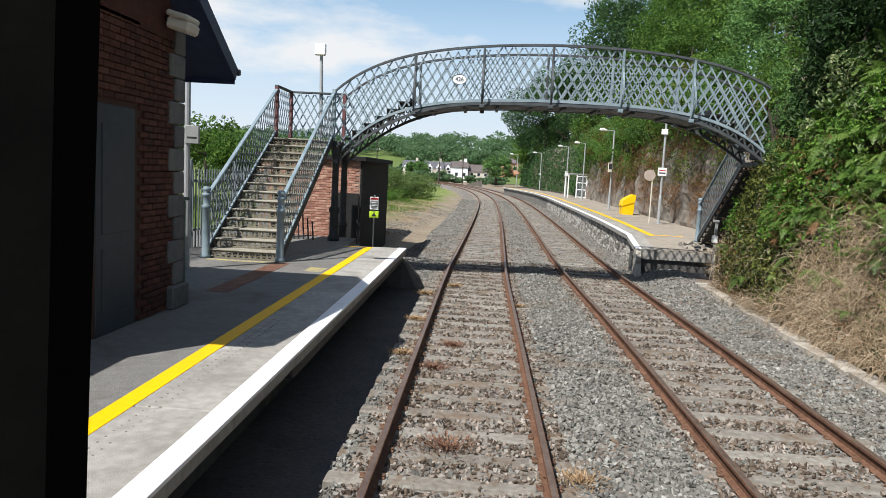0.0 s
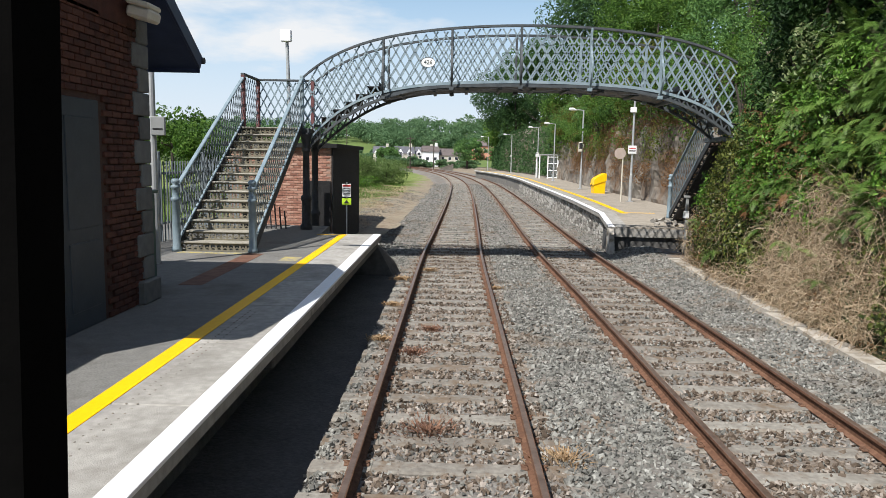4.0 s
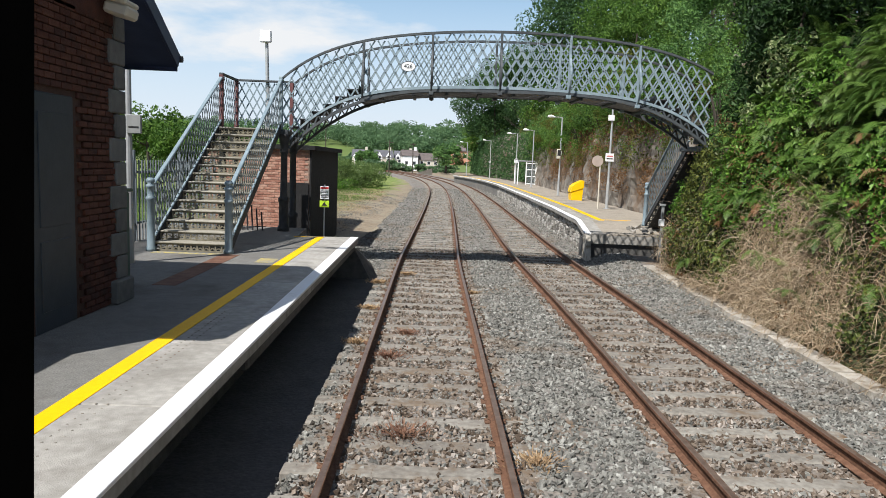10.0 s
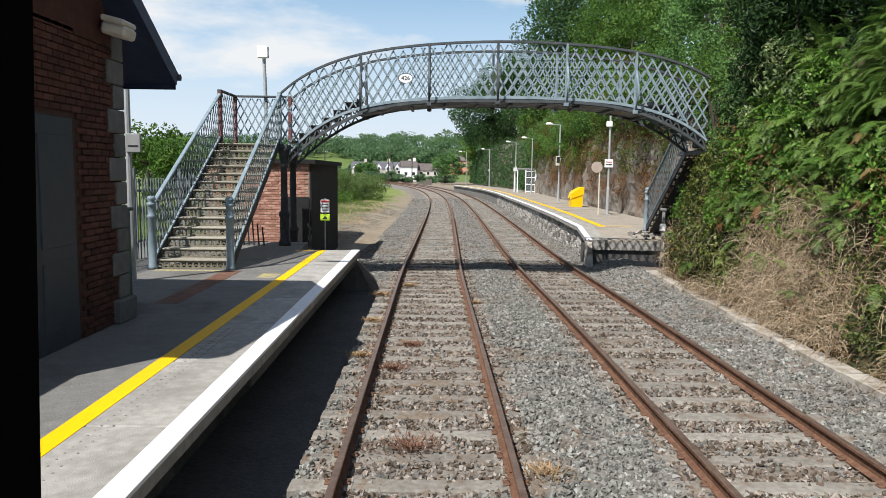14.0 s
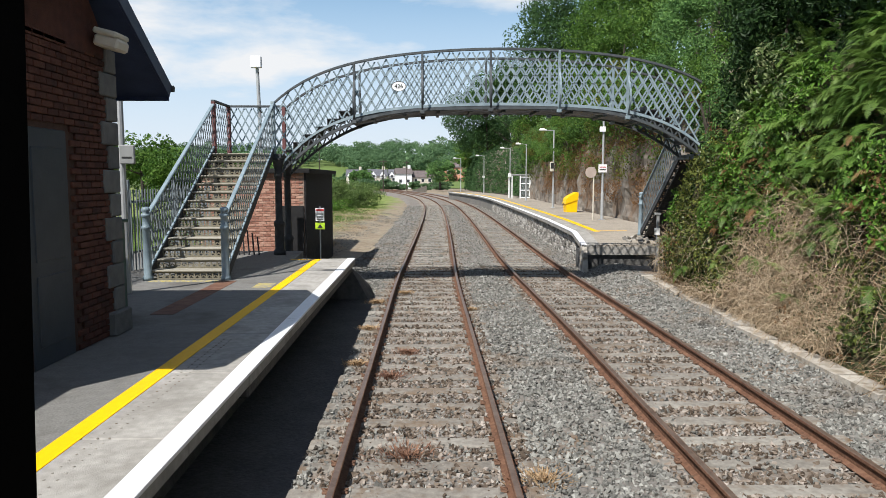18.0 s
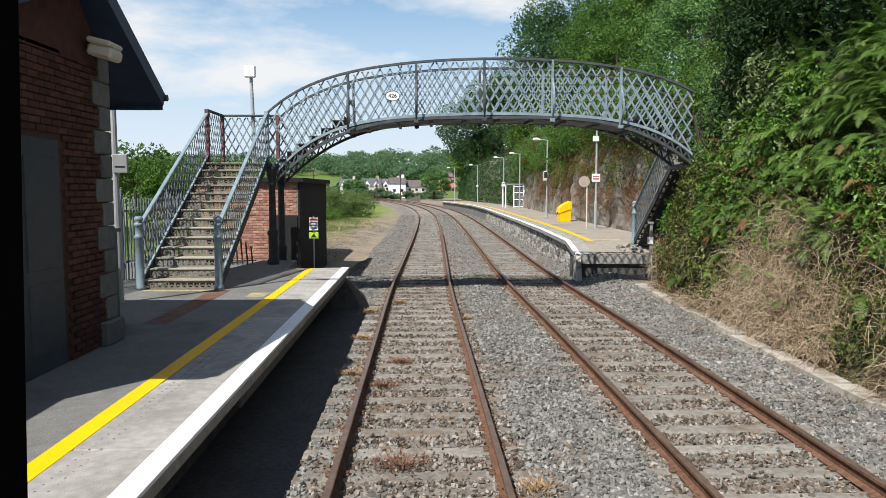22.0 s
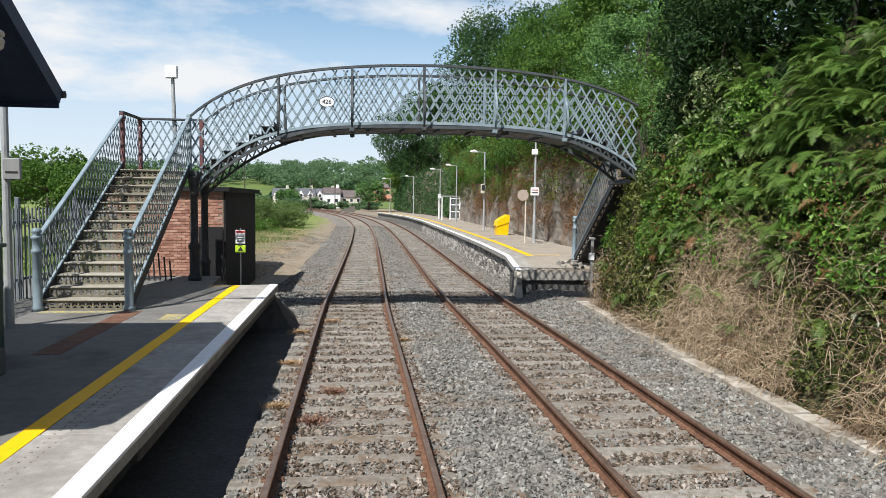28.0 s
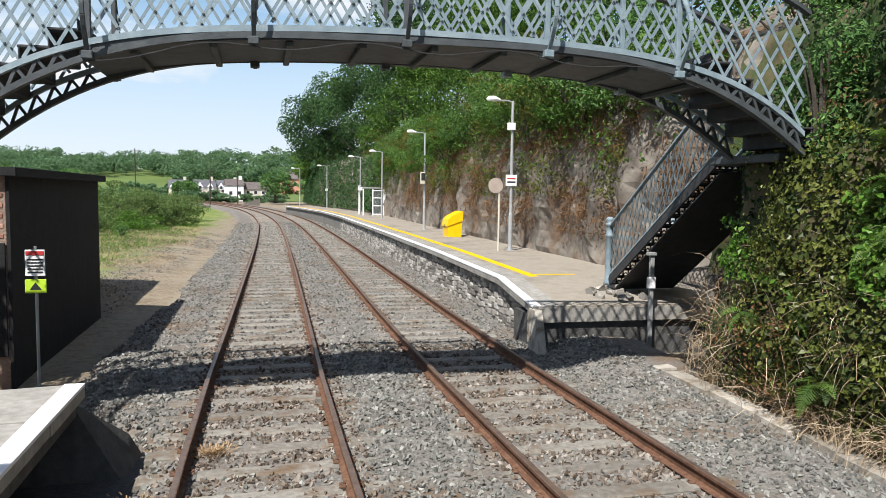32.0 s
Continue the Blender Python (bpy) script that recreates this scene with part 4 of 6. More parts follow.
def curve_bar(xs, y, fn, h, d, dz=0.0):
    s = Shape()
    pts, faces = [], []
    for x in xs:
        z = fn(x) + dz
        pts += [(x, y - d / 2, z - h / 2), (x, y + d / 2, z - h / 2), (x, y + d / 2, z + h / 2), (x, y - d / 2, z + h / 2)]
    for i in range(len(xs) - 1):
        for k in range(4):
            a, b = i * 4 + k, i * 4 + (k + 1) % 4
            faces.append((a, b, b + 4, a + 4))
    n = len(pts)
    faces += [(3, 2, 1, 0), (n - 4, n - 3, n - 2, n - 1)]
    return s.add(pts, faces)


XS = list(np.linspace(L_END, R_END, 61))
POSTS = [-1.85, -0.10, 1.635, 3.36, 5.08]
for y, side in ((B_Y0, "front"), (B_Y1, "rear")):
    out = -1 if side == "front" else 1
    par = part("parapet", curve_bar(XS, y, chord_low, 0.07, 0.07), "bluegrey", bridge, "open lattice of crossing flat bars")
    for bar_ in lattice(y, L_END, R_END, lambda x: chord_low(x) + 0.03, lambda x: chord_top(x) - 0.03, 0.255, 1.66, 0.038, 0.007):
        part("lattice_bar", bar_, "bluegrey", par)
    part("handrail", curve_bar(XS, y, chord_top, 0.055, 0.10), "darkgrey", par, "dark curved top rail")
    part("girder", curve_bar(list(np.linspace(-1.9, 5.2, 41)), y, lambda x: chord_low(x) - 0.075, 0.11, 0.03), "darkgrey", par, "dark iron edge girder")
    rivets = Shape()
    zr0 = min(chord_low(L_END), chord_low(R_END)) - 0.07
    for k in range(120):
        for j in range(60):
            x = L_END - 6.0 + 0.255 * 0.5 * k
            z = zr0 + 1.66 * 0.255 * 0.5 * j
            if (k + j) % 2 == 0 and L_END + 0.05 < x < R_END - 0.05 and chord_low(x) + 0.06 < z < chord_top(x) - 0.06:
                rivets.lathe([(0.017, 0), (0.011, 0.012)], (0, 0, 0), 6)
                q = rivets.v[-1]
                rivets.v[-1] = np.stack([x + q[:, 0], y - 0.016 - q[:, 2], z + q[:, 1]], 1)
    part("rivets", rivets, "darkgrey", par, "dark rivet heads at the lattice crossings")["kind"] = "stuff"
    part("arch_rib", curve_bar(XS, y, arch_low, 0.075, 0.10), "darkgrey", par, "dark arched lower rib")
    web = Shape()
    for x0 in list(np.arange(L_END, -2.1, 0.21)) + list(np.arange(5.2, R_END - 0.2, 0.21)):
        web.bar((x0, y, arch_low(x0)), (x0 + 0.105, y, chord_low(x0 + 0.105) - 0.03), 0.035, 0.03, (0, 1, 0), 0)
        web.bar((x0 + 0.105, y, chord_low(x0 + 0.105) - 0.03), (x0 + 0.21, y, arch_low(x0 + 0.21)), 0.035, 0.03, (0, 1, 0), 0)
    part("spandrel_web", web, "darkgrey", par)["kind"] = "stuff"
    for x in POSTS:
        zl, zt = chord_low(x), chord_top(x)
        s = Shape()
        pp = []
        for t in np.linspace(0, 1, 15):
            bow = 0.04 + 0.25 * math.sin(math.pi * min(1.0, max(0.0, (0.72 - t) / 0.72))) ** 1.5
            pp.append((x, y + out * bow, zl - 0.2 + (zt - zl + 0.2) * t))
        for a, b in zip(pp[:-1], pp[1:]):
            s.bar(a, b, 0.05, 0.028, (0, 1, 0), 0.004)
        s.box(x - 0.03, x + 0.03, y - 0.03, y + 0.03, zl - 0.12, zt, 0.006)
        s.box(x - 0.06, x + 0.06, y + out * 0.02 - 0.08, y + out * 0.02 + 0.08, zl - 0.19, zl - 0.10, 0.01)
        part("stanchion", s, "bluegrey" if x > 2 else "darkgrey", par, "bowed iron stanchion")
deck = Shape()
xs = list(np.linspace(-1.95, 5.55, 27))
pts, faces = [], []
for x in xs:
    z = chord_low(x) - 0.06
    pts += [(x, B_Y0 + 0.02, z - 0.06), (x, B_Y1 - 0.02, z - 0.06), (x, B_Y1 - 0.02, z), (x, B_Y0 + 0.02, z)]
for i in range(len(xs) - 1):
    for k in range(4):
        a, b = i * 4 + k, i * 4 + (k + 1) % 4
        faces.append((a, b, b + 4, a + 4))
deck.add(pts, faces + [(3, 2, 1, 0), tuple(len(pts) - 4 + k for k in range(4))])
part("deck", deck, "darkgrey", bridge, "dark deck plates")
for side in (-1, 1):
    for k in range(6):
        x = B_X + side * (3.75 + 0.30 * k)
        z = 4.53 - 0.20 * k
        a, b = sorted((x, x + side * 0.33))
        part("arch_step", Shape().box(a, b, B_Y0 + 0.03, B_Y1 - 0.03, z - 0.035, z, 0.01), "black", bridge, "dark iron step on the arch")
        a, b = sorted((x, x + side * 0.02))
        part("arch_riser", Shape().box(a, b, B_Y0 + 0.03, B_Y1 - 0.03, z - 0.01, z + 0.17, 0.006) if k else Shape().box(a, b, B_Y0 + 0.03, B_Y1 - 0.03, z, z + 0.1, 0.006), "black", bridge)
for x in np.arange(-1.4, 5.4, 0.85):
    part("cross_beam", Shape().box(x - 0.04, x + 0.04, B_Y0 + 0.07, B_Y1 - 0.07, chord_low(x) - 0.185, chord_low(x) - 0.125, 0.008), "darkgrey", bridge)

# number plate of the bridge, an oval with figures
oval = Shape()
oval.add([(-0.705 + 0.185 * math.cos(a), B_Y0 - 0.035, 5.13 + 0.128 * math.sin(a)) for a in np.linspace(0, 2 * math.pi, 28, endpoint=False)]
         + [(-0.705 + 0.185 * math.cos(a), B_Y0 - 0.015, 5.13 + 0.128 * math.sin(a)) for a in np.linspace(0, 2 * math.pi, 28, endpoint=False)],
         [tuple(reversed(range(28))), tuple(range(28, 56))] + [(k, (k + 1) % 28, 28 + (k + 1) % 28, 28 + k) for k in range(28)])
plate = part("bridge_plate", oval, "white", bridge, "white oval bridge plate reading 426 in black")
rim = Shape().tube([(-0.705 + 0.18 * math.cos(a), B_Y0 - 0.037, 5.13 + 0.123 * math.sin(a)) for a in np.linspace(0, 2 * math.pi, 29)], 0.006, 5, False)
part("rim", rim, "ink", plate)


def lettering(text, size, at, turn, mat, parent=None, name="lettering"):
    """Raised letters in the built-in font, as a mesh."""
    cu = bpy.data.curves.new(name, "FONT")
    cu.body, cu.size, cu.align_x, cu.align_y, cu.extrude = text, size, "CENTER", "CENTER", 0.002
    tmp = bpy.data.objects.new(name, cu)
    me = bpy.data.meshes.new_from_object(tmp)
    bpy.data.objects.remove(tmp)
    me.transform(Matrix.Translation(at) @ Euler(turn).to_matrix().to_4x4())
    me.materials.clear()
    me.materials.append(M[mat])
    return part(name, me, mat, parent)


lettering("426", 0.145, (-0.705, B_Y0 - 0.040, 5.128), (math.pi / 2, 0, 0), "ink", plate)
cable = Shape().tube([(-1.9 + 0.25 * k, B_Y0 - 0.06, chord_low(-1.9 + 0.25 * k) - 0.2 - 0.05 * math.sin(k * 0.9)) for k in range(30)], 0.008, 5)
part("cable", cable, "black", bridge, "thin black cable clipped under the deck")


# the span lies slightly askew to the track
for ob in bridge.children_recursive:
    vs = ob.data.vertices
    co = np.empty(len(vs) * 3, np.float32)
    vs.foreach_get("co", co)
    co = co.reshape(-1, 3)
    co[:, 1] -= 0.07 * (co[:, 0] - B_X)
    vs.foreach_set("co", co.ravel())
    ob.data.update()


def newel(at, h, mat, parent):
    s = Shape().lathe([(0.10, 0), (0.10, 0.06), (0.078, 0.10), (0.075, h - 0.42), (0.092, h - 0.40), (0.092, h - 0.36), (0.07, h - 0.34), (0.07, h - 0.18), (0.09, h - 0.16),
                       (0.09, h - 0.12), (0.05, h - 0.10), (0.082, h - 0.06), (0.085, h - 0.02), (0.05, h + 0.02)], at, 14)
    return part("newel", s, mat, parent, "turned iron newel post with rounded cap", True)


def stair(parent, foot, head, width, n, side, tread_m="tread", riser_m="riser", note="worn pale metal stair tread"):
    """A flight from foot to head (left stringer's places, z at the floor); width goes to side in x."""
    fx, fy, fz = foot
    hx, hy, hz = head
    rise, run = (hz - fz) / n, (hy - fy) / n
    for k in range(n):
        t = k / n
        x0 = fx + (hx - fx) * t
        y0, z0 = fy + run * k, fz + rise * k
        a, b = sorted((x0 + side * 0.04, x0 + side * (width - 0.04)))
        ya, yb = sorted((y0 - 0.02 * (1 if run > 0 else -1), y0 + run + 0.02 * (1 if run > 0 else -1)))
        tr = part("tread", Shape().box(a, b, ya, yb, z0 + rise - 0.028, z0 + rise, 0.006), tread_m, parent, note)
        yr = y0 + 0.015 * (1 if run > 0 else -1)
        rs = Shape()
        rs.box(a, b, yr - 0.006, yr + 0.006, z0 + 0.002, z0 + 0.035, 0.002)
        rs.box(a, b, yr - 0.006, yr + 0.006, z0 + rise - 0.06, z0 + rise - 0.028, 0.002)
        m = max(6, int((b - a) / 0.115))
        for i in range(m + 1):
            xx = a + (b - a) * i / m
            rs.box(xx - 0.016, xx + 0.016, yr - 0.006, yr + 0.006, z0 + 0.034, z0 + rise - 0.059, 0.002)
            if i < m:
                xc = xx + (b - a) / m / 2
                rs.bar((xx, yr, z0 + 0.036), (xc, yr, z0 + rise * 0.48), 0.02, 0.01, (0, 1, 0), 0)
                rs.bar((xc, yr, z0 + rise * 0.48), (xx + (b - a) / m, yr, z0 + 0.036), 0.02, 0.01, (0, 1, 0), 0)
        part("riser", rs, riser_m, parent, "pierced ornamental iron riser")
    for off in (0.0, width):
        ax, bx = fx + side * off, hx + side * off
        sg = Shape().bar((ax, fy, fz + 0.06), (bx, hy, hz + 0.06), 0.04, 0.17, (0, 0, 1), 0.006)
        part("stringer", sg, "black", parent, "dark iron stringer")
        sl = (hz - fz) / (hy - fy)
        lowf = lambda y: fz + sl * (y - fy) + 0.20
        topf = lambda y: fz + sl * (y - fy) + 1.24
        y0, y1 = sorted((fy, hy))
        lat = lattice(0.0, y0, y1, lowf, topf, 0.175, 2.3, 0.036, 0.006, True)
        par = part("stair_parapet", Shape().bar((ax, fy, fz + 0.2), (bx, hy, hz + 0.2), 0.045, 0.04, (0, 0, 1), 0.006), "bluegrey", parent, "lattice side of the stair")
        for bar_ in lat:
            vv = bar_.v[0]
            vv[:, 0] += ax + (bx - ax) * (vv[:, 1] - fy) / (hy - fy)
            part("lattice_bar", bar_, "stair_iron_shade", par)
        part("stair_handrail", Shape().bar((ax, fy, fz + 1.27), (bx, hy, hz + 1.27), 0.085, 0.05, (0, 0, 1), 0.012), "bluegrey", par, "sloping blue-grey handrail")


SL_X0, SL_X1 = -5.47, -3.95
stair(bridge, (SL_X0, 14.28, PLAT_Z), (SL_X0, 18.9, LAND_Z), SL_X1 - SL_X0, 14, 1)
newel((SL_X0, 14.22, PLAT_Z), 1.42, "bluegrey", bridge)
newel((SL_X1, 14.22, PLAT_Z), 1.42, "bluegrey", bridge)
part("yellow_nosing", Shape().box(SL_X0 + 0.08, SL_X1 - 0.08, 13.98, 14.16, PLAT_Z, PLAT_Z + 0.006, 0.002), "faded_yellow", bridge, "worn yellow line at the stair foot")
Y0, Y1 = 18.9, 20.3
part("landing", Shape().box(SL_X0 - 0.03, SL_X1 + 0.2, Y0 - 0.03, Y1, LAND_Z - 0.12, LAND_Z, 0.012), "darkgrey", bridge, "dark landing plate")
part("landing_nosing", Shape().box(SL_X0 + 0.05, SL_X1 - 0.05, Y0 - 0.075, Y0 - 0.035, LAND_Z - 0.05, LAND_Z + 0.01, 0.002), "yellow_line", bridge, "yellow landing edge")
for x, y in ((SL_X0, Y0), (SL_X1, Y0), (SL_X0, Y1), (SL_X1, Y1)):
    part("landing_post", Shape().box(x - 0.05, x + 0.05, y - 0.05, y + 0.05, LAND_Z, LAND_Z + 1.34, 0.01), "bluegrey" if (x, y) == (SL_X1, Y0) else "redlead", bridge, "square iron landing post")
zl, zt = LAND_Z + 0.1, LAND_Z + 1.32


def panel(bars, rail):
    par = part("landing_parapet", rail, "darkgrey", bridge, "lattice panel at the landing")
    for bar_ in bars:
        part("lattice_bar", bar_, "bluegrey", par)


panel(lattice(Y1, SL_X0, SL_X1, lambda x: zl, lambda x: zt, 0.205, 1.85, 0.036, 0.007), Shape().box(SL_X0 - 0.05, SL_X1 + 0.05, Y1 - 0.05, Y1 + 0.05, zt, zt + 0.055, 0.01))
panel(lattice(SL_X0, Y0, Y1, lambda x: zl, lambda x: zt, 0.205, 1.85, 0.036, 0.007, True), Shape().box(SL_X0 - 0.05, SL_X0 + 0.05, Y0 - 0.05, Y1 + 0.05, zt, zt + 0.055, 0.01))


def column(x, y, z, top):
    h = top - z
    s = Shape().lathe([(0.16, 0), (0.16, 0.10), (0.12, 0.16), (0.12, 0.75), (0.145, 0.78), (0.145, 0.86), (0.095, 0.92), (0.085, h - 0.5), (0.11, h - 0.46),
                       (0.11, h - 0.40), (0.09, h - 0.36), (0.15, h - 0.05), (0.17, h)], (x, y, z), 14)
    return part("column", s, "black", bridge, "black cast iron column", True)


for x, y in ((-3.86, 18.95), (-3.86, 20.15), (-5.45, 18.95), (-5.45, 20.15)):
    column(x, y, PLAT_Z if y < 20 else 0.3, LAND_Z - 0.12)

# right-hand landing and flight
part("landing", Shape().box(6.95, 9.2, 18.75, 20.4, LAND_Z - 0.12, LAND_Z, 0.012), "darkgrey", bridge, "dark landing plate")
stair(bridge, (7.24, 24.15, 0.89), (7.15, 20.3, LAND_Z), 1.5, 13, 1, "black", "black", "black iron stair tread")
newel((7.25, 24.23, 0.87), 1.45, "bluegrey", bridge)
newel((8.75, 24.23, 0.87), 1.45, "bluegrey", bridge)
for x, y in ((7.6, 20.2), (9.1, 20.2), (7.6, 18.6), (9.1, 18.6)):
    column(x, y, -0.3, LAND_Z - 0.12)
part("brace", Shape().tube([(7.6, 20.2, 2.55), (7.68, 20.2, 2.95), (7.95, 20.2, 3.15), (8.35, 20.2, 3.2), (8.75, 20.2, 3.15), (9.02, 20.2, 2.95), (9.1, 20.2, 2.55)], 0.045, 8), "darkgrey", bridge, "curved iron brace under the landing")
sof = [(7.29, 24.0, 0.82), (7.2, 20.4, 3.20), (8.6, 20.4, 3.20), (8.69, 24.0, 0.82)]
part("soffit_plate", Shape().add([(a, b, c) for a, b, c in sof] + [(a, b, c - 0.02) for a, b, c in sof], [(0, 1, 2, 3), (7, 6, 5, 4), (0, 4, 5, 1), (1, 5, 6, 2), (2, 6, 7, 3), (3, 7, 4, 0)]), "black", bridge, "black iron plate beneath the stair")

# ---- cutting on the right: bank, rock and hillside ----
def foot_x(y):
    """Where the bank or rock face starts."""
    if y < 19.6:
        return 6.14 + 0.03 * (y - 11)
    if y < 27:
        t = smoothstep(19.6, 21.6, y)
        return 6.40 * (1 - t) + 9.3 * t
    u = min(len(BACK) - 1.001, max(1.0, np.interp(y, [b[1] for b in BACK], range(len(BACK)))))
    return edge_point(u)[1].x + 0.1


def face(y, s):
    """The bank's section: s from 0 at the foot to 1 at the crest and 2 on the hill behind."""
    near = smoothstep(23, 20.3, y)
    rock = 1 - near
    h = 5.6 * near + 5.4 * rock
    if s <= 1:
        z = h * s
        x_near = 0.5 * min(z, 1.3) + 0.30 * max(0, z - 1.3)
        x_rock = 0.10 * z + 0.28 * max(0, z - 3.2)
        x = x_near * near + x_rock * rock
    else:
        t = s - 1
        x1 = (0.65 + 0.30 * (h - 1.3)) * near + (0.10 * h + 0.28 * (h - 3.2)) * rock
        x = x1 + 22 * t
        z = h + 9.0 * t
    rough_n = 0.32 * nz(y, s * 5, 1.0, 0.8) + 0.15 * nz(y, s * 6, 4.0, 2.3)
    amp = min(1.0, s * 4) if s <= 1 else 1.0
    x += rough_n * amp * (1.0 if rock < 0.5 else 0.9)
    if rock > 0.3 and 0.03 < s < 0.8:
        x += 0.5 * rock * (abs(nz(y, s * 1.2, 9, 1.1)) - 0.25) + 0.16 * rock * nz(y * 3.0, s * 4, 5, 1.5)
    if s <= 1:
        x -= 0.42 * near * smoothstep(0.3, 1.1, h * s) * smoothstep(13, 17, y)
    base = -0.12 * near + 0.85 * rock
    return (foot_x(y) + x, y, base + z)


SS = list(np.linspace(0, 1, 22)) + [1.06, 1.15, 1.3, 1.6, 2.0, 2.6]
v, f = grid(SS, list(np.arange(-10, 18, 0.5)) + list(np.arange(18, 24.01, 0.25)), lambda s, y: face(y, s))
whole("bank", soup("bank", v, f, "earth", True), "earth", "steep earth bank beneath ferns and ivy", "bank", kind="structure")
v, f = grid(SS, list(np.arange(23.5, 70, 0.45)) + list(np.arange(70, 135, 2.5)), lambda s, y: face(y, s))
whole("rock_face", soup("rock_face", v, f, "rock"), "rock", "rough grey-brown rock face of the cutting behind the platform", "rock face", kind="structure")


def face_normal(y, s):
    a, b, c = (Vector(face(y, s)), Vector(face(y + 0.15, s)), Vector(face(y, s + 0.02)))
    n = (c - a).cross(b - a)
    n.normalize()
    if n.x > 0:
        n = -n
    return n


def scatter(n, y0, y1, s0, s1, r, keep=None, lift=(0.0, 0.25)):
    """Places on the bank's face with its normals."""
    pts, nor = [], []
    while len(pts) < n:
        y, s = r.uniform(y0, y1), r.uniform(s0, s1)
        if keep is not None and not keep(y, s, r):
            continue
        nn = face_normal(y, s)
        pts.append(Vector(face(y, s)) + nn * r.uniform(*lift))
        nor.append(nn)
    return np.array(pts), np.array(nor)


def frond(r, at, way, length):
    """One bracken frond: a rib that arches over and hangs, with tapering leaflets joined to it on both sides."""
    n = 20
    d = Vector(way).normalized()
    across_ = d.cross(Vector((0, 0, 1)))
    if across_.length < 0.1:
        across_ = Vector((0, 1, 0))
    across_.normalize()
    across_ = (across_ + Vector((0, 0, r.normal() * 0.22))).normalized()
    droop = r.uniform(0.07, 0.15)
    ribs, ways = [Vector(at)], []
    for i in range(n):
        d = (d + Vector((0, 0, -droop))).normalized()
        ways.append(d.copy())
        ribs.append(ribs[-1] + d * (length / n))
    pts, faces = [tuple(p) for p in ribs], []
    for i in range(2, n):
        t = (i - 2) / (n - 2)
        w = length * 0.30 * (1 - t) ** 0.9 * (0.8 + 0.2 * min(1, t * 6)) * r.uniform(0.85, 1.1)
        for sg in (-1, 1):
            reach = across_ * sg * w + ways[i] * (w * 0.42) + Vector((0, 0, -w * r.uniform(0.12, 0.3)))
            k = len(pts)
            mid = ribs[i] + (ribs[i + 1] - ribs[i]) * 0.62
            pts += [tuple(mid), tuple(ribs[i] + (mid - ribs[i]) * 0.6 + reach * 0.95), tuple(ribs[i] + reach)]
            faces.append((i, k, k + 1, k + 2) if sg > 0 else (k + 2, k + 1, k, i))
        k = len(pts)
        side = across_ * 0.006
        pts += [tuple(ribs[i - 1] + side), tuple(ribs[i] + side)]
        faces.append((i - 1, i, k + 1, k))
    return pts, faces


def fern_patch(name, n, y0, y1, s0, s1, mat, label, seed, size=(0.45, 0.9), keep=None):
    """Bracken plants rooted in the bank, each with a spray of fronds that lean out and hang."""
    r_ = np.random.default_rng(seed)
    pts, nor = scatter(n, y0, y1, s0, s1, r_, keep, (0.0, 0.12))
    vs, fs, k = [], [], 0
    for p, nn in zip(pts, nor):
        big = r_.uniform(*size)
        turn0 = r_.uniform(-0.4, 0.4)
        m = int(r_.integers(4, 8))
        for j in range(m):
            a = turn0 + (j / (m - 1) - 0.5) * 2.6
            out_ = Vector(nn) * math.cos(a) + Vector((0, 1, 0)) * math.sin(a)
            way = out_ * r_.uniform(0.6, 1.0) + Vector((0, 0, r_.uniform(0.15, 0.9)))
            q, w = frond(r_, Vector(p) + Vector(nn) * r_.uniform(0, 0.2), way, big * r_.uniform(0.7, 1.15))
            vs += q
            fs += [tuple(i + k for i in g) for g in w]
            k += len(q)
    return whole(name, soup(name, np.array(vs), np.array(fs), mat), mat, label, "ferns", kind="stuff")


def leaf_patch(name, n, y0, y1, s0, s1, mat, size, label, category, seed, keep=None, lift=(0.0, 0.35), shape=(0.6, 1.0), lean=0.8):
    r_ = np.random.default_rng(seed)
    pts, nor = scatter(n, y0, y1, s0, s1, r_, keep, lift)
    v_, f_ = leaves(pts, size, r_, nor, lean, shape)
    return whole(name, soup(name, v_, f_, mat), mat, label, category, kind="stuff")


def stems(name, pts, nor, r_, length, mat, label, category, thick=0.006, hang=0.6):
    """Thin dry bent stems as three-sided blades."""
    vs, fs = [], []
    for p, nn in zip(pts, nor):
        L = r_.uniform(*length)
        d = Vector(nn) * r_.uniform(0.0, 0.5) + Vector((r_.normal() * 0.25, r_.normal() * 0.45, r_.uniform(-0.5, 1.0)))
        d.normalize()
        q = Vector(p)
        w = Vector((r_.normal(), r_.normal(), r_.normal())).cross(d)
        w.normalize()
        k = len(vs)
        m = 4
        for i in range(m):
            ww = w * thick * (1.2 - i / m)
            vs += [tuple(q - ww), tuple(q + ww)]
            d = (d + Vector((0, r_.normal() * 0.15, -hang * 0.45))).normalized()
            q = q + d * (L / m)
        for i in range(m - 1):
            fs.append((k + 2 * i, k + 2 * i + 1, k + 2 * i + 3, k + 2 * i + 2))
    return whole(name, soup(name, np.array(vs), np.array(fs), mat), mat, label, category, kind="stuff")


def blotch(y, s, seed):
    return nz(y * 0.55, s * 3.2, seed)


def creeper(y, s):
    """How far a place lies in the green creeper that comes down to the foot."""
    return smoothstep(13.6, 15.2, y + 2.0 * nz(y, s * 6, 3, 0.9)) * smoothstep(19.2, 18.0, y) * smoothstep(0.04, 0.12, s)


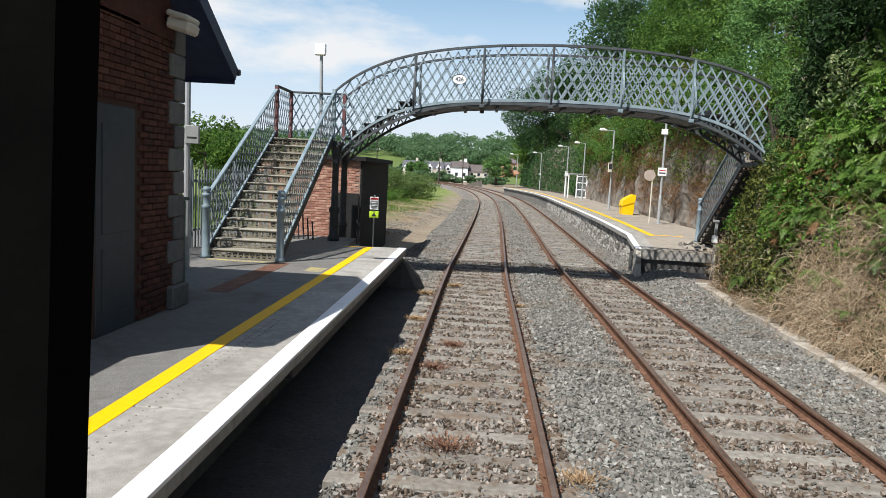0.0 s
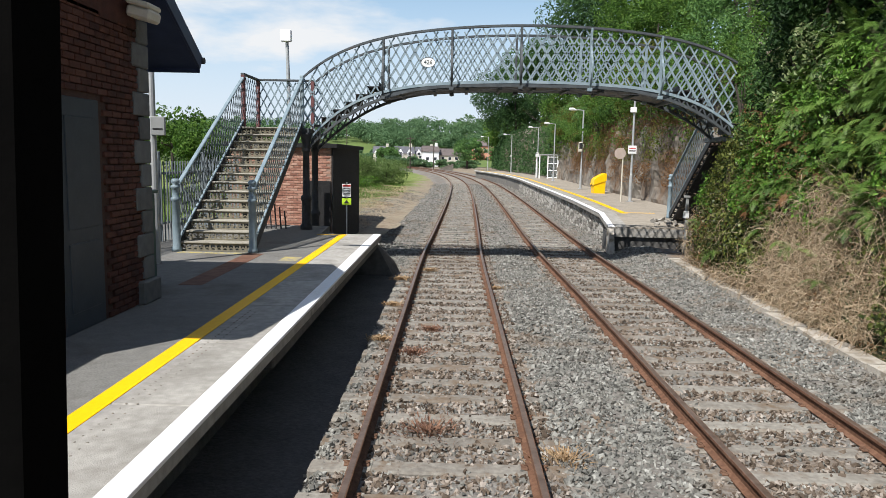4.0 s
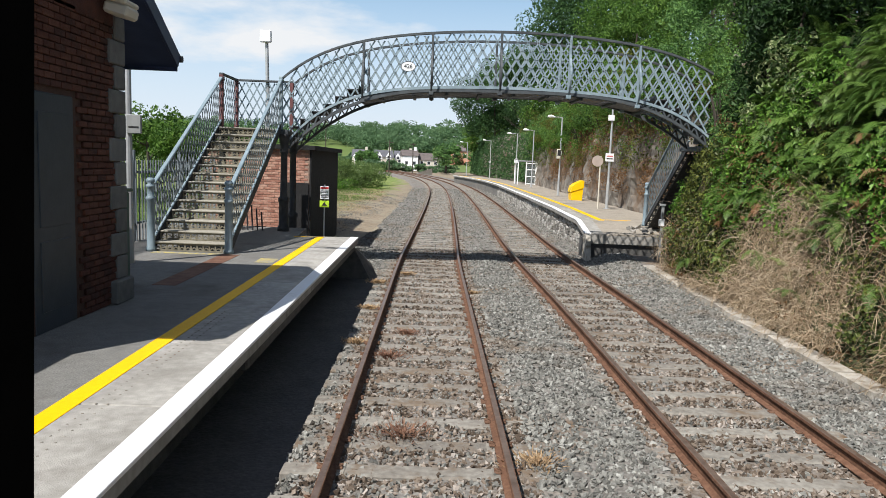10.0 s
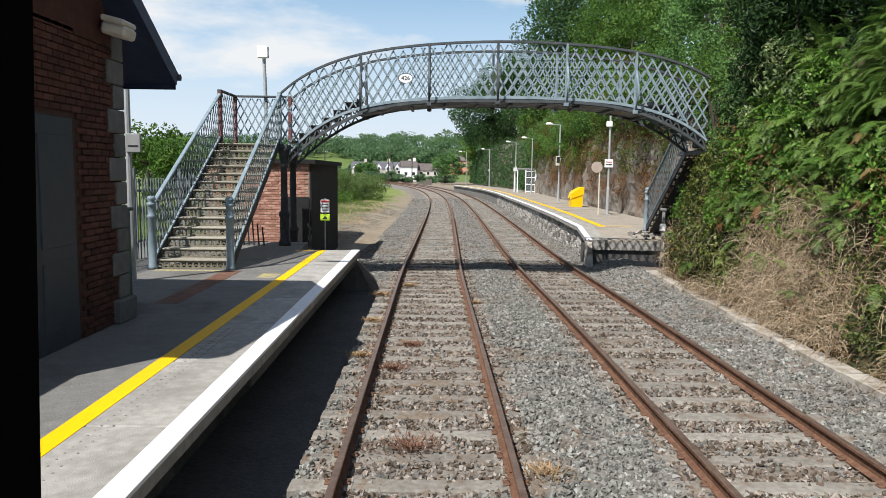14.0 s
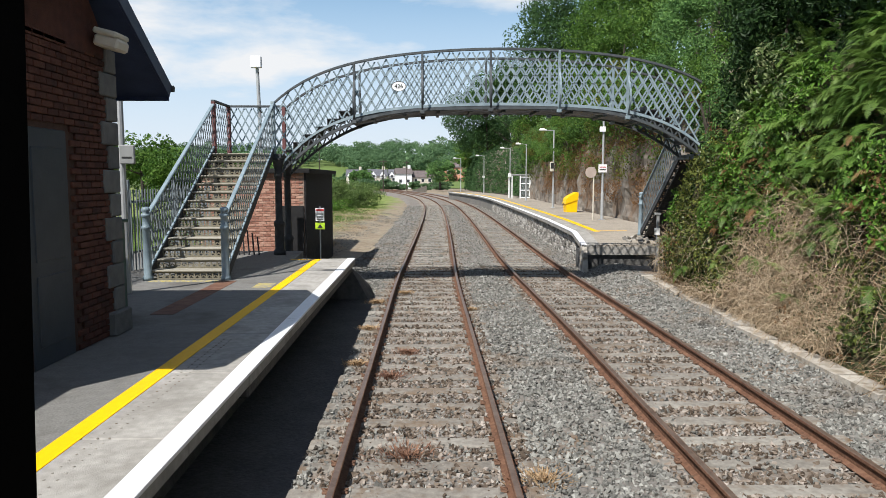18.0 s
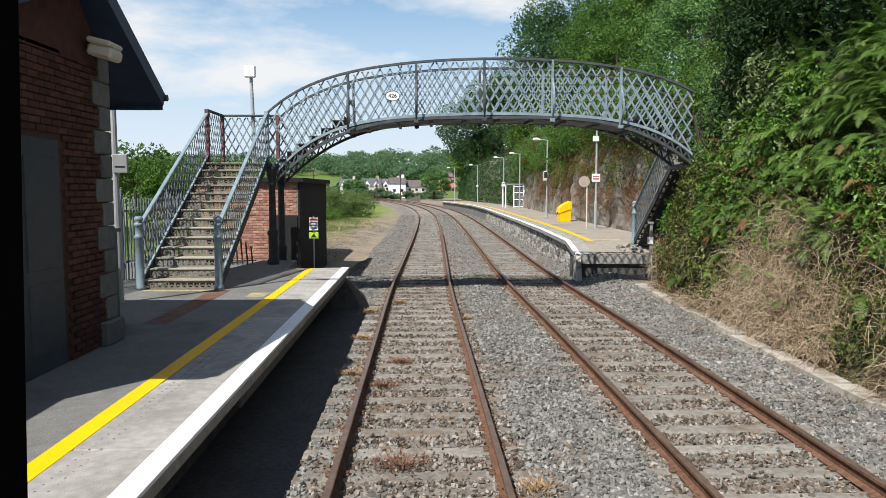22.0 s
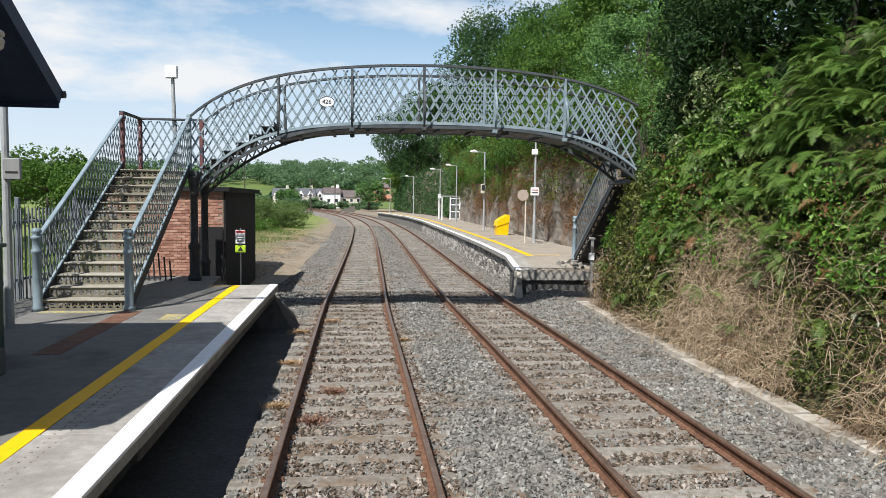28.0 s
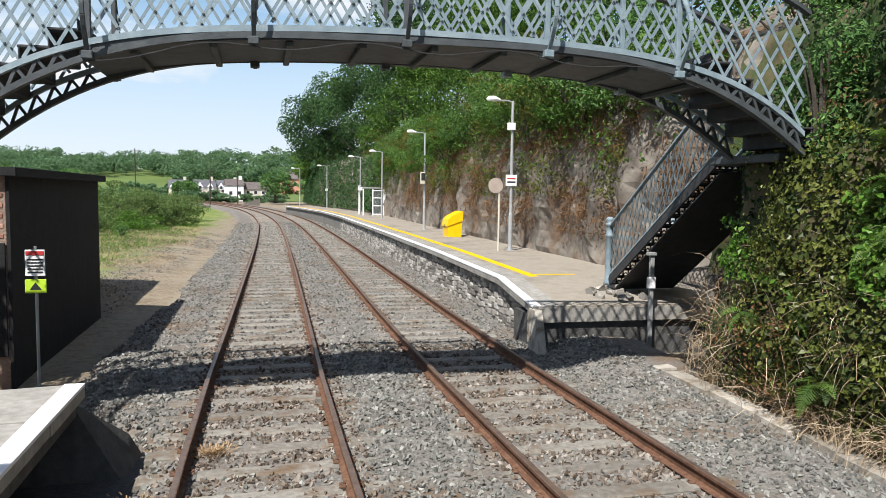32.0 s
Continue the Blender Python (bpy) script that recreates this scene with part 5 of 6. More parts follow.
def dead(y, s):
    """How far a place lies in the dead grass that covers the lower bank."""
    return (1 - 0.95 * creeper(y, s)) * smoothstep(0.46, 0.16, s + 0.35 * blotch(y * 1.2, s, 20.0) + 0.2 * smoothstep(12.8, 9.8, y))


# Under-layer whose dark colour stands for shade between the fronds
leaf_patch("shaded_undergrowth", 16000, 1, 20.8, 0.06, 1.1, "leaf_dark", 0.085, "undergrowth close to the bank, coloured dark for shade in the gaps", "undergrowth", 20,
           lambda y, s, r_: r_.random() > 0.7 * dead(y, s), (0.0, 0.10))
leaf_patch("dead_undergrowth", 9000, 1, 20.6, 0.0, 0.42, "leaf_brown", 0.05, "dead brown undergrowth and leaf litter", "leaf litter", 19, None, (0.0, 0.08))
leaf_patch("ivy", 17000, 1, 21.0, 0.06, 0.62, "leaf_ivy", 0.085, "dark glossy ivy leaves over the lower bank", "ivy", 21,
           lambda y, s, r_: (y < 9.6 or creeper(y, s) > 0.3 or blotch(y, s, 2.0) > 0.12) and r_.random() > 0.93 * dead(y, s), (0.08, 0.34), (0.85, 1.0), 0.45)
leaf_patch("olive_ivy", 9000, 1, 20.8, 0.08, 0.7, "leaf_olive", 0.06, "small olive-green creeper leaves on the lower bank", "creeper", 22,
           lambda y, s, r_: (blotch(y, s, 7.0) > 0.05 or creeper(y, s) > 0.5) and r_.random() > 0.85 * dead(y, s), (0.1, 0.38), (0.7, 1.0), 0.5)
leaf_patch("yellow_green_leaves", 1500, 2, 19.5, 0.12, 0.8, "leaf_lime", 0.055, "scattered small yellow-green leaves over the bank", "leaves", 18,
           lambda y, s, r_: r_.random() > 0.8 * dead(y, s), (0.25, 0.45), (0.6, 1.0), 0.6)
leaf_patch("bright_bramble", 11000, 4, 19.5, 0.30, 0.9, "leaf_bright", 0.085, "bright green bramble leaves in the sun", "bramble", 23,
           lambda y, s, r_: blotch(y, s, 4.5) > 0.16 and r_.random() > dead(y, s) and (y < 16.6 or s < 0.5), (0.15, 0.5), (0.65, 1.0), 0.5)
leaf_patch("withered_leaves", 3600, 2, 20.5, 0.06, 0.85, "leaf_brown", 0.05, "rust-brown withered leaves among the ferns", "withered leaves", 24,
           lambda y, s, r_: blotch(y, s, 12.0) > 0.3, (0.25, 0.55))
fern_patch("dark_ferns", 230, 3, 17, 0.4, 1.1, "leaf_mid", "darker bracken fronds deep in the bank", 26, (0.4, 0.65))
fern_patch("ferns", 620, 3, 17.0, 0.36, 1.0, "leaf_fern", "fresh green bracken fronds over the upper bank", 25, (0.36, 0.68),
           lambda y, s, r_: blotch(y, s, 15.0) > -0.22 and r_.random() > dead(y, s) and (y < 15.6 or s < 0.5))
fern_patch("withered_ferns", 70, 3, 17.5, 0.28, 0.9, "leaf_brown", "withered orange-brown bracken among the green", 28, (0.3, 0.55),
           lambda y, s, r_: blotch(y, s, 12.0) > 0.12)
fern_patch("low_ferns", 26, 4, 18.5, 0.14, 0.4, "leaf_fern", "single fern sprays among the dead grass", 27, (0.35, 0.6))
r = np.random.default_rng(31)
p, n = scatter(10500, 2, 20.4, 0.025, 0.46, r, lambda y, s, r_: r_.random() < (dead(y, s) + 0.04) * (1 - 0.8 * smoothstep(16.8, 18.4, y)), (0.0, 0.3))
stems("dry_grass", p, n, r, (0.3, 1.0), "straw", "tangle of straw-coloured dry grass and stems on the lower bank", "dry grass", 0.0045, 1.0)
p, n = scatter(2600, 3, 10.5, 0.12, 0.62, r, None, (0.1, 0.42))
stems("dry_bramble_stems", p, n, r, (0.3, 0.9), "straw", "thin dry stems tangled through the ivy", "dry stems", 0.004, 0.9)
n_ = 16000
yy = r.uniform(3, 19, n_)
p = np.array([(foot_x(y) + abs(r.normal()) * 0.3 + 0.06 - 0.3 * r.random() * smoothstep(10.5, 7.5, y), y, -0.03 + abs(r.normal()) * 0.03) for y in yy])
stems("fallen_straw", p, np.tile([(-0.1, 0, 0.4)], (n_, 1)), r, (0.1, 0.34), "weed_straw", "brown fallen straw along the foot of the bank", "dry grass", 0.005, 0.9)

# growth on the rock face
leaf_patch("rock_shrubs", 15000, 25, 75, 0.5, 1.35, "leaf_mid", 0.12, "dense green shrubs along the top of the rock", "shrubs", 41,
           lambda y, s, r_: s > 0.72 or blotch(y, s, 31) > 0.05, (0.0, 1.1))
leaf_patch("hanging_olive_growth", 13000, 26, 72, 0.35, 1.05, "leaf_olive", 0.10, "olive and yellowish growth hanging over the rock", "shrubs", 42,
           lambda y, s, r_: blotch(y, s, 35) > 0.0, (0.0, 0.5))
leaf_patch("brown_growth", 13000, 24, 60, 0.15, 0.95, "leaf_brown", 0.07, "withered brown growth hanging on the rock", "withered growth", 43,
           lambda y, s, r_: blotch(y, s, 39) > 0.08, (0.0, 0.4))
p, n = scatter(6500, 24, 60, 0.25, 0.95, r, lambda y, s, r_: blotch(y, s, 39) > -0.05, (0.0, 0.3))
stems("hanging_stems", p, n, r, (0.4, 1.1), "leaf_brown", "hanging dry brown stems on the rock face", "dry stems", 0.007, 1.2)
leaf_patch("far_shrubs", 17000, 70, 132, 0.04, 1.4, "leaf_shade", 0.26, "green shrubs over the far part of the cutting", "shrubs", 44, None, (0.0, 0.6))

r = np.random.default_rng(45)
for k in range(24):
    y = 26.5 + k * 2.0
    q = face(y, r.uniform(0.72, 1.0))
    w_ = r.uniform(1.3, 2.3)
    bush((q[0] - 0.35, y, q[2] - 0.9), (w_, w_ * 1.2, w_ * 0.95), ("leaf_mid", "leaf_deep", "leaf_mid", "leaf_olive")[k % 4], 3800, 0.13, "leafy shrub hanging over the rock face", "shrub", 300 + k, clumps=26, clump=0.34, category="shrub")

# trees on the hillside
# Trees in leaf_dark have the shade on the crest put into their colour
T = [  # x, y, z, height, spread, leaf, number of leaves, leaf size, seed
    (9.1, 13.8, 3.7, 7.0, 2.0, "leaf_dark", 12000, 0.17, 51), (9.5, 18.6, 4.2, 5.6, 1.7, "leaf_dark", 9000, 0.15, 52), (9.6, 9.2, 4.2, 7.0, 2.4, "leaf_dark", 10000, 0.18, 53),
    (11.6, 23.5, 5.0, 6.0, 2.0, "leaf_mid", 7000, 0.15, 54), (12.3, 31.0, 5.2, 7.0, 2.9, "leaf_deep", 9000, 0.18, 55), (14.0, 38.0, 6.5, 9.5, 3.6, "leaf_mid", 9000, 0.22, 56),
    (12.6, 47.0, 5.8, 8.0, 3.0, "leaf_mid", 9000, 0.22, 57), (15.0, 56.0, 6.5, 12.0, 4.2, "leaf_mid", 9000, 0.26, 58), (13.5, 66.0, 6.0, 9.0, 3.6, "leaf_mid", 8000, 0.25, 59),
    (18.0, 46.0, 8.0, 12.0, 4.4, "leaf_mid", 8000, 0.26, 60), (13.0, 76.0, 5.8, 16.5, 4.3, "leaf_shade", 13000, 0.30, 61), (18.5, 78.0, 7.0, 19.0, 5.5, "leaf_shade", 12000, 0.34, 62),
    (12.0, 96.0, 4.5, 14.0, 5.0, "leaf_shade", 13000, 0.32, 63), (16.5, 92.0, 6.5, 14.0, 5.0, "leaf_deep", 9000, 0.36, 64), (9.4, 112.0, 3.5, 14.5, 5.4, "leaf_shade", 22000, 0.36, 65),
    (20.0, 62.0, 8.0, 14.0, 5.0, "leaf_mid", 8000, 0.32, 66), (17.5, 25.0, 8.5, 9.0, 4.0, "leaf_dark", 7000, 0.24, 67), (13.8, 18.5, 6.5, 8.5, 3.0, "leaf_dark", 8000, 0.2, 68),
    (9.0, 126.0, 2.5, 9.0, 4.6, "leaf_mid", 8000, 0.36, 69), (13.5, 86.0, 5.0, 9.0, 4.0, "leaf_mid", 8000, 0.3, 70),
]
for x, y, z, h, sp, lf, n, sz, sd in T:
    tree((x, y, z), h, sp, lf, n, sz, 0.12, ("dark" if lf == "leaf_dark" else "light") + " green broad-leaved tree above the cutting", 0.16, seed=sd, clumps=46, clump={"leaf_dark": 0.36, "leaf_shade": 0.38}.get(lf, 0.28), group="trees above the cutting")
# Shade on the foliage by the bridge end is put into its colour
tree((8.0, 16.6, 2.9), 5.2, 1.35, "leaf_dark", 9000, 0.13, 0.05, "leafy tree against the bridge end, coloured dark for shade", 0.1, seed=72, clumps=40, group="trees above the cutting")
bush((7.6, 15.6, 3.2), (0.95, 1.3, 1.75), "leaf_pale", 1900, 0.12, "spray of pale sunlit sycamore leaves overhanging the bank", "sycamore_branch", 71, clumps=16, clump=0.3, category="branch")

bush((7.2, 18.25, 3.1), (0.5, 0.55, 1.45), "leaf_deep", 3200, 0.085, "ivy climbing over the end of the footbridge", "ivy_clump", 73, clumps=24, clump=0.4, category="ivy")

# ---- station building ----
station = thing("station_building", "red brick station building with grey quoins and slate gable roof", "building")
WX, WY = -3.98, 9.55
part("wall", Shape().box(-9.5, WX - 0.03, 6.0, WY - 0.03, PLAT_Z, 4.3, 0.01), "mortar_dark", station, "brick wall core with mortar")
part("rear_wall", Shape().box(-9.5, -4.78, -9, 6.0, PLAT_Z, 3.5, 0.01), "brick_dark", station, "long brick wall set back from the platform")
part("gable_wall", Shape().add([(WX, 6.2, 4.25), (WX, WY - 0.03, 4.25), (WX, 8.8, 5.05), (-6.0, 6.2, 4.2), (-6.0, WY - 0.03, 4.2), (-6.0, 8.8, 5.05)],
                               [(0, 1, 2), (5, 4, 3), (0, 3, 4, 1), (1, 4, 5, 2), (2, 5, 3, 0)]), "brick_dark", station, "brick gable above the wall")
part("plinth", Shape().box(-9.4, WX + 0.09, 9.12, WY + 0.07, PLAT_Z, PLAT_Z + 0.30, 0.02), "quoin", station, "grey stone plinth")
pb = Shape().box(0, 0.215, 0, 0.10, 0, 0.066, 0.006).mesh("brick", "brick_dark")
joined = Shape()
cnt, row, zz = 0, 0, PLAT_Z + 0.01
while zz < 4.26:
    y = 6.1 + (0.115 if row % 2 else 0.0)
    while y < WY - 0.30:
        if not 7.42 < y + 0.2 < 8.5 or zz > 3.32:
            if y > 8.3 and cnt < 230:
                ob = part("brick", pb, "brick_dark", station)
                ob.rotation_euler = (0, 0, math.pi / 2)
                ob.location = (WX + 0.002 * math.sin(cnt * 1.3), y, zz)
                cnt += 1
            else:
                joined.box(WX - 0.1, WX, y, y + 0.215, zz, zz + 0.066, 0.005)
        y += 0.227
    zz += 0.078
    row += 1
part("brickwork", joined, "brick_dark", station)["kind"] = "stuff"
for k in range(11):
    z0 = PLAT_Z + 0.30 + k * 0.30
    long_ = k % 2
    part("quoin", Shape().box(WX - 0.40, WX + 0.025, WY - (0.42 if long_ else 0.26), WY + 0.025, z0 + 0.006, z0 + 0.294, 0.014), "quoin", station, "squared grey corner stone")
dr = part("door", Shape().box(WX - 0.13, WX - 0.02, 7.44, 8.3, PLAT_Z, 3.3, 0.01), "door_paint", station, "tall grey-blue painted door in shade")
for z0, z1 in ((1.0, 1.75), (1.9, 3.1)):
    part("panel", Shape().box(WX - 0.03, WX - 0.008, 7.56, 8.18, z0, z1, 0.008), "door_paint", dr)
# gable roof that faces the track, eaves at both ends
E_Z, A_Y, A_Z, VX = 4.10, 8.8, 5.30, -3.74
for y_e in (10.82, 5.68):
    sgn = 1 if y_e > A_Y else -1
    th = 0.14
    s = Shape().add([(VX, A_Y, A_Z), (VX, y_e, E_Z), (-8.6, y_e, E_Z), (-8.6, A_Y, A_Z), (VX, A_Y, A_Z - th), (VX, y_e, E_Z - th), (-8.6, y_e, E_Z - th), (-8.6, A_Y, A_Z - th)],
                    [(0, 1, 2, 3), (7, 6, 5, 4), (0, 4, 5, 1), (1, 5, 6, 2), (2, 6, 7, 3)])
    roof = part("roof_slope", s, "fascia", station, "dark blue painted soffit and boards")
    sl = math.hypot(y_e - A_Y, E_Z - A_Z)
    ang = math.atan2(E_Z - A_Z, abs(y_e - A_Y))
    for rr in range(10):
        for cc in range(12):
            m = Matrix.Translation((VX - 0.36 * cc - 0.33 - (0.17 if rr % 2 else 0), A_Y, A_Z + 0.012)) @ Matrix.Rotation(0 if sgn > 0 else math.pi, 4, "Z") @ Matrix.Rotation(ang, 4, "X")
            part("slate", Shape().box(0 if sgn > 0 else -0.35, 0.35 if sgn > 0 else 0, rr * sl / 10, rr * sl / 10 + 0.36, 0.004 + 0.006 * (rr % 2), 0.014 + 0.006 * (rr % 2), 0.003, m), "slate", roof)
    part("fascia_board", Shape().box(-8.6, VX, min(y_e, y_e + 0.03 * sgn), max(y_e, y_e + 0.03 * sgn), E_Z - 0.2, E_Z + 0.02, 0.005), "fascia", station, "dark blue fascia board")
part("gutter", Shape().tube([(VX + 0.06, 10.88, E_Z - 0.02), (-8.6, 10.88, E_Z - 0.02)], 0.05, 8), "black", station, "black gutter with a small end stop")
barge = Shape().bar((VX + 0.02, 10.82, E_Z - 0.06), (VX + 0.02, A_Y, A_Z - 0.06), 0.035, 0.2, (0, 0, 1)).bar((VX + 0.02, 5.68, E_Z - 0.06), (VX + 0.02, A_Y, A_Z - 0.06), 0.035, 0.2, (0, 0, 1))
part("barge_board", barge, "fascia", station, "dark barge boards")
part("main_roof", Shape().add([(-4.6, 5.75, 3.45), (-4.6, -9, 3.45), (-8, -9, 5.6), (-8, 5.75, 5.6), (-4.6, 5.75, 3.3), (-4.6, -9, 3.3), (-8, -9, 5.4), (-8, 5.75, 5.4)],
                              [(0, 1, 2, 3), (7, 6, 5, 4), (0, 4, 5, 1), (1, 5, 6, 2), (2, 6, 7, 3), (3, 7, 4, 0)]), "slate", station, "slate main roof")
flood = thing("wall_floodlight", "cream plastic floodlight on a bracket under the eaves", "lamp", at=(-3.9, 9.05, 4.4))
tilt = Matrix.Translation((-3.78, 9.08, 4.42)) @ Matrix.Rotation(0.25, 4, "Y")
part("housing", Shape().box(-0.15, 0.15, -0.17, 0.17, -0.10, 0.04, 0.03, tilt), "cream", flood)
part("hood", Shape().box(-0.17, 0.12, -0.19, 0.19, 0.04, 0.11, 0.025, tilt), "cream", flood)
part("bracket", Shape().bar((-4.02, 9.08, 4.44), (-3.8, 9.08, 4.42), 0.06, 0.03), "galv", flood)

cab = thing("wayside_cabinet", "dark green metal cabinet beside the building", "cabinet", at=(-4.6, 10.4, PLAT_Z))
part("body", Shape().box(-4.98, -4.42, 10.05, 10.75, PLAT_Z, PLAT_Z + 1.35, 0.02), "green_metal", cab)
part("door", Shape().box(-4.43, -4.405, 10.1, 10.7, PLAT_Z + 0.1, PLAT_Z + 1.25, 0.008), "green_metal", cab)
part("lid", Shape().box(-5.0, -4.38, 10.02, 10.78, PLAT_Z + 1.35, PLAT_Z + 1.4, 0.01), "green_metal", cab)

pole = thing("station_lamp_post", "grey steel lamp post with a small grey sign box", "lamp post", at=(-5.2, 12.6, PLAT_Z))
part("shaft", Shape().tube([(-5.2, 12.6, PLAT_Z), (-5.2, 12.6, 2.0), (-5.2, 12.6, 5.85)], [0.07, 0.06, 0.045], 10), "galv", pole)
part("sign_box", Shape().box(-5.2, -4.95, 12.5, 12.56, 3.02, 3.34, 0.012), "sign_grey", pole, "small grey sign box")
part("sign_bar", Shape().box(-5.16, -4.99, 12.493, 12.5, 3.12, 3.145, 0.001), "ink", pole)
part("arm", Shape().tube([(-5.2, 12.6, 5.8), (-5.1, 12.6, 6.0), (-4.5, 12.6, 6.03)], 0.03, 8), "galv", pole)
part("lantern", Shape().box(-4.75, -4.2, 12.5, 12.7, 5.99, 6.09, 0.03), "white", pole)

mast = thing("flood_mast", "slim grey mast with square white floodlight on the stair landing", "lamp post", at=(-4.63, 20.37, 3.3))
part("shaft", Shape().tube([(-4.63, 20.37, 3.28), (-4.63, 20.37, 4.4), (-4.67, 20.37, 5.86)], [0.062, 0.055, 0.045], 10), "galv", mast)
part("bracket", Shape().box(-4.7, -4.56, 20.28, 20.4, 3.31, 3.37, 0.006).box(-4.69, -4.57, 20.33, 20.4, 4.6, 4.66, 0.006), "darkgrey", mast, "dark iron bracket")
part("floodlight", Shape().box(-4.83, -4.53, 20.23, 20.37, 5.81, 6.13, 0.02), "white", mast, "square white lamp box")

# ---- palisade fence ----
fence = thing("palisade_fence", "dark steel palisade fence behind the stair", "fence")
pale = Shape().box(-0.03, 0.03, -0.012, 0.012, 0, 1.75, 0.004).add([(-0.03, 0, 1.75), (0.03, 0, 1.75), (0, 0, 1.87)], [(0, 1, 2)]).mesh("pale", "fence_paint")
for k in range(46):
    y = 11.2 + k * 0.16
    ob = part("pale", pale, "fence_paint", fence)
    ob.location = (-6.35, y, PLAT_Z)
    ob.rotation_euler = (0, 0, math.pi / 2 + 0.2)
for k in range(10):
    ob = part("pale", pale, "fence_paint", fence)
    ob.location = (-6.35 + 0.01 + k * 0.09, 18.5, PLAT_Z)
for z in (1.15, 2.25):
    part("rail", Shape().box(-6.40, -6.37, 11.1, 18.6, z, z + 0.05, 0.005), "fence_paint", fence)
for y in (11.2, 13.9, 15.7, 18.5):
    part("post", Shape().box(-6.46, -6.38, y - 0.04, y + 0.04, PLAT_Z, 2.75, 0.008), "fence_paint", fence)

# ---- brick hut beneath the bridge landing ----
hut = thing("brick_hut", "small red brick hut with flat roof, its shaded side coloured black", "hut")
HX0, HX1, HY0, HY1, HZ = -6.98, -3.73, 22.3, 28.4, 2.99
part("core", Shape().box(HX0 + 0.05, HX1 - 0.04, HY0 + 0.011, HY1 - 0.04, -0.5, HZ, 0.01), "mortar", hut, "mortar core of the hut walls")
hb = Shape().box(0, 0.215, 0, 0.10, 0, 0.066, 0.006).mesh("brick", "brick")
rest = Shape()
cnt = 0
row = 0
z = 0.3
while z < HZ - 0.07:
    x = HX0 + (0.115 if row % 2 else 0.0)
    while x < HX1 - 0.2:
        if x > -5.6 and z > 0.7 and cnt < 290:
            ob = part("brick", hb, "brick", hut)
            ob.location = (x, HY0 + 0.003 * math.sin(cnt * 2.3), z)
            cnt += 1
        else:
            rest.box(x, x + 0.215, HY0, HY0 + 0.1, z, z + 0.066, 0.005)
        x += 0.227
    z += 0.078
    row += 1
part("brickwork", rest, "brick", hut)["kind"] = "stuff"
# Boards along the side wall; its shade is put into their black colour
for k in range(15):
    y0 = HY0 + k * 0.406
    part("tarred_board", Shape().box(HX1 - 0.04, HX1 + 0.012, y0, y0 + 0.404, -0.4, HZ, 0.002), "tar", hut, "wall board with the side wall's shade in its black colour")
part("roof", Shape().prism([(HX0 - 0.1, HY0 - 0.12), (HX1 + 0.14, HY0 - 0.12), (HX1 + 0.14, HY1 + 0.15), (HX0 - 0.1, HY1 + 0.15)], HZ, HZ + 0.10), "tar", hut, "flat dark felt roof")
part("roof_fascia", Shape().box(HX0 - 0.1, HX1 + 0.15, HY0 - 0.14, HY0 - 0.115, HZ - 0.03, HZ + 0.105, 0.006), "tar", hut)
part("roof_fascia", Shape().box(HX1 + 0.13, HX1 + 0.155, HY0 - 0.12, HY1 + 0.15, HZ - 0.04, HZ + 0.105, 0.006), "tar", hut)
part("door", Shape().box(HX1 - 0.74, HX1 - 0.06, HY0 - 0.03, HY0 - 0.004, 0.2, 1.95, 0.01), "tar", hut, "dark boarded door")

part("rear_annex", Shape().box(HX0, -4.95, HY1, 33.5, -0.5, HZ - 0.05, 0.02), "brick", hut, "brick annex behind the hut")
part("annex_roof", Shape().box(HX0 - 0.1, -4.88, HY1 + 0.16, 33.6, HZ - 0.046, HZ + 0.06, 0.01), "tar", hut)

gate = thing("end_railing", "low black iron railing at the platform end", "railing")
for k in range(8):
    x = -5.3 + k * 0.13
    part("bar", Shape().tube([(x, 18.9, PLAT_Z), (x - 0.04, 18.9, 1.90 - 0.09 * k)], 0.02, 6), "black", gate)
part("rail", Shape().bar((-5.4, 18.92, PLAT_Z + 0.1), (-4.3, 18.92, PLAT_Z + 0.1), 0.03, 0.02), "black", gate)

sp = thing("notice_post", "thin post with pale notice and lime green sign", "sign", at=(-3.19, 21.6, 0.0))
part("post", Shape().tube([(-3.19, 21.600, -0.2), (-3.19, 21.600, 1.95)], 0.022, 8), "galv", sp)
b1 = part("notice", Shape().box(-3.32, -3.06, 21.565, 21.580, 1.52, 1.90, 0.004), "white", sp, "white notice with a red heading")
part("heading", Shape().box(-3.31, -3.07, 21.558, 21.565, 1.82, 1.88, 0.001), "red_ink", b1)
for k in range(5):
    part("line", Shape().box(-3.29, -3.09, 21.558, 21.565, 1.565 + k * 0.046, 1.585 + k * 0.046, 0.001), "ink", b1)
b2 = part("warning_sign", Shape().box(-3.33, -3.05, 21.565, 21.580, 1.27, 1.47, 0.004), "lime", sp, "lime green sign with a dark symbol")
part("symbol", Shape().add([(-3.27, 21.560, 1.32), (-3.11, 21.560, 1.32), (-3.19, 21.560, 1.43)], [(0, 1, 2)]), "ink", b2)

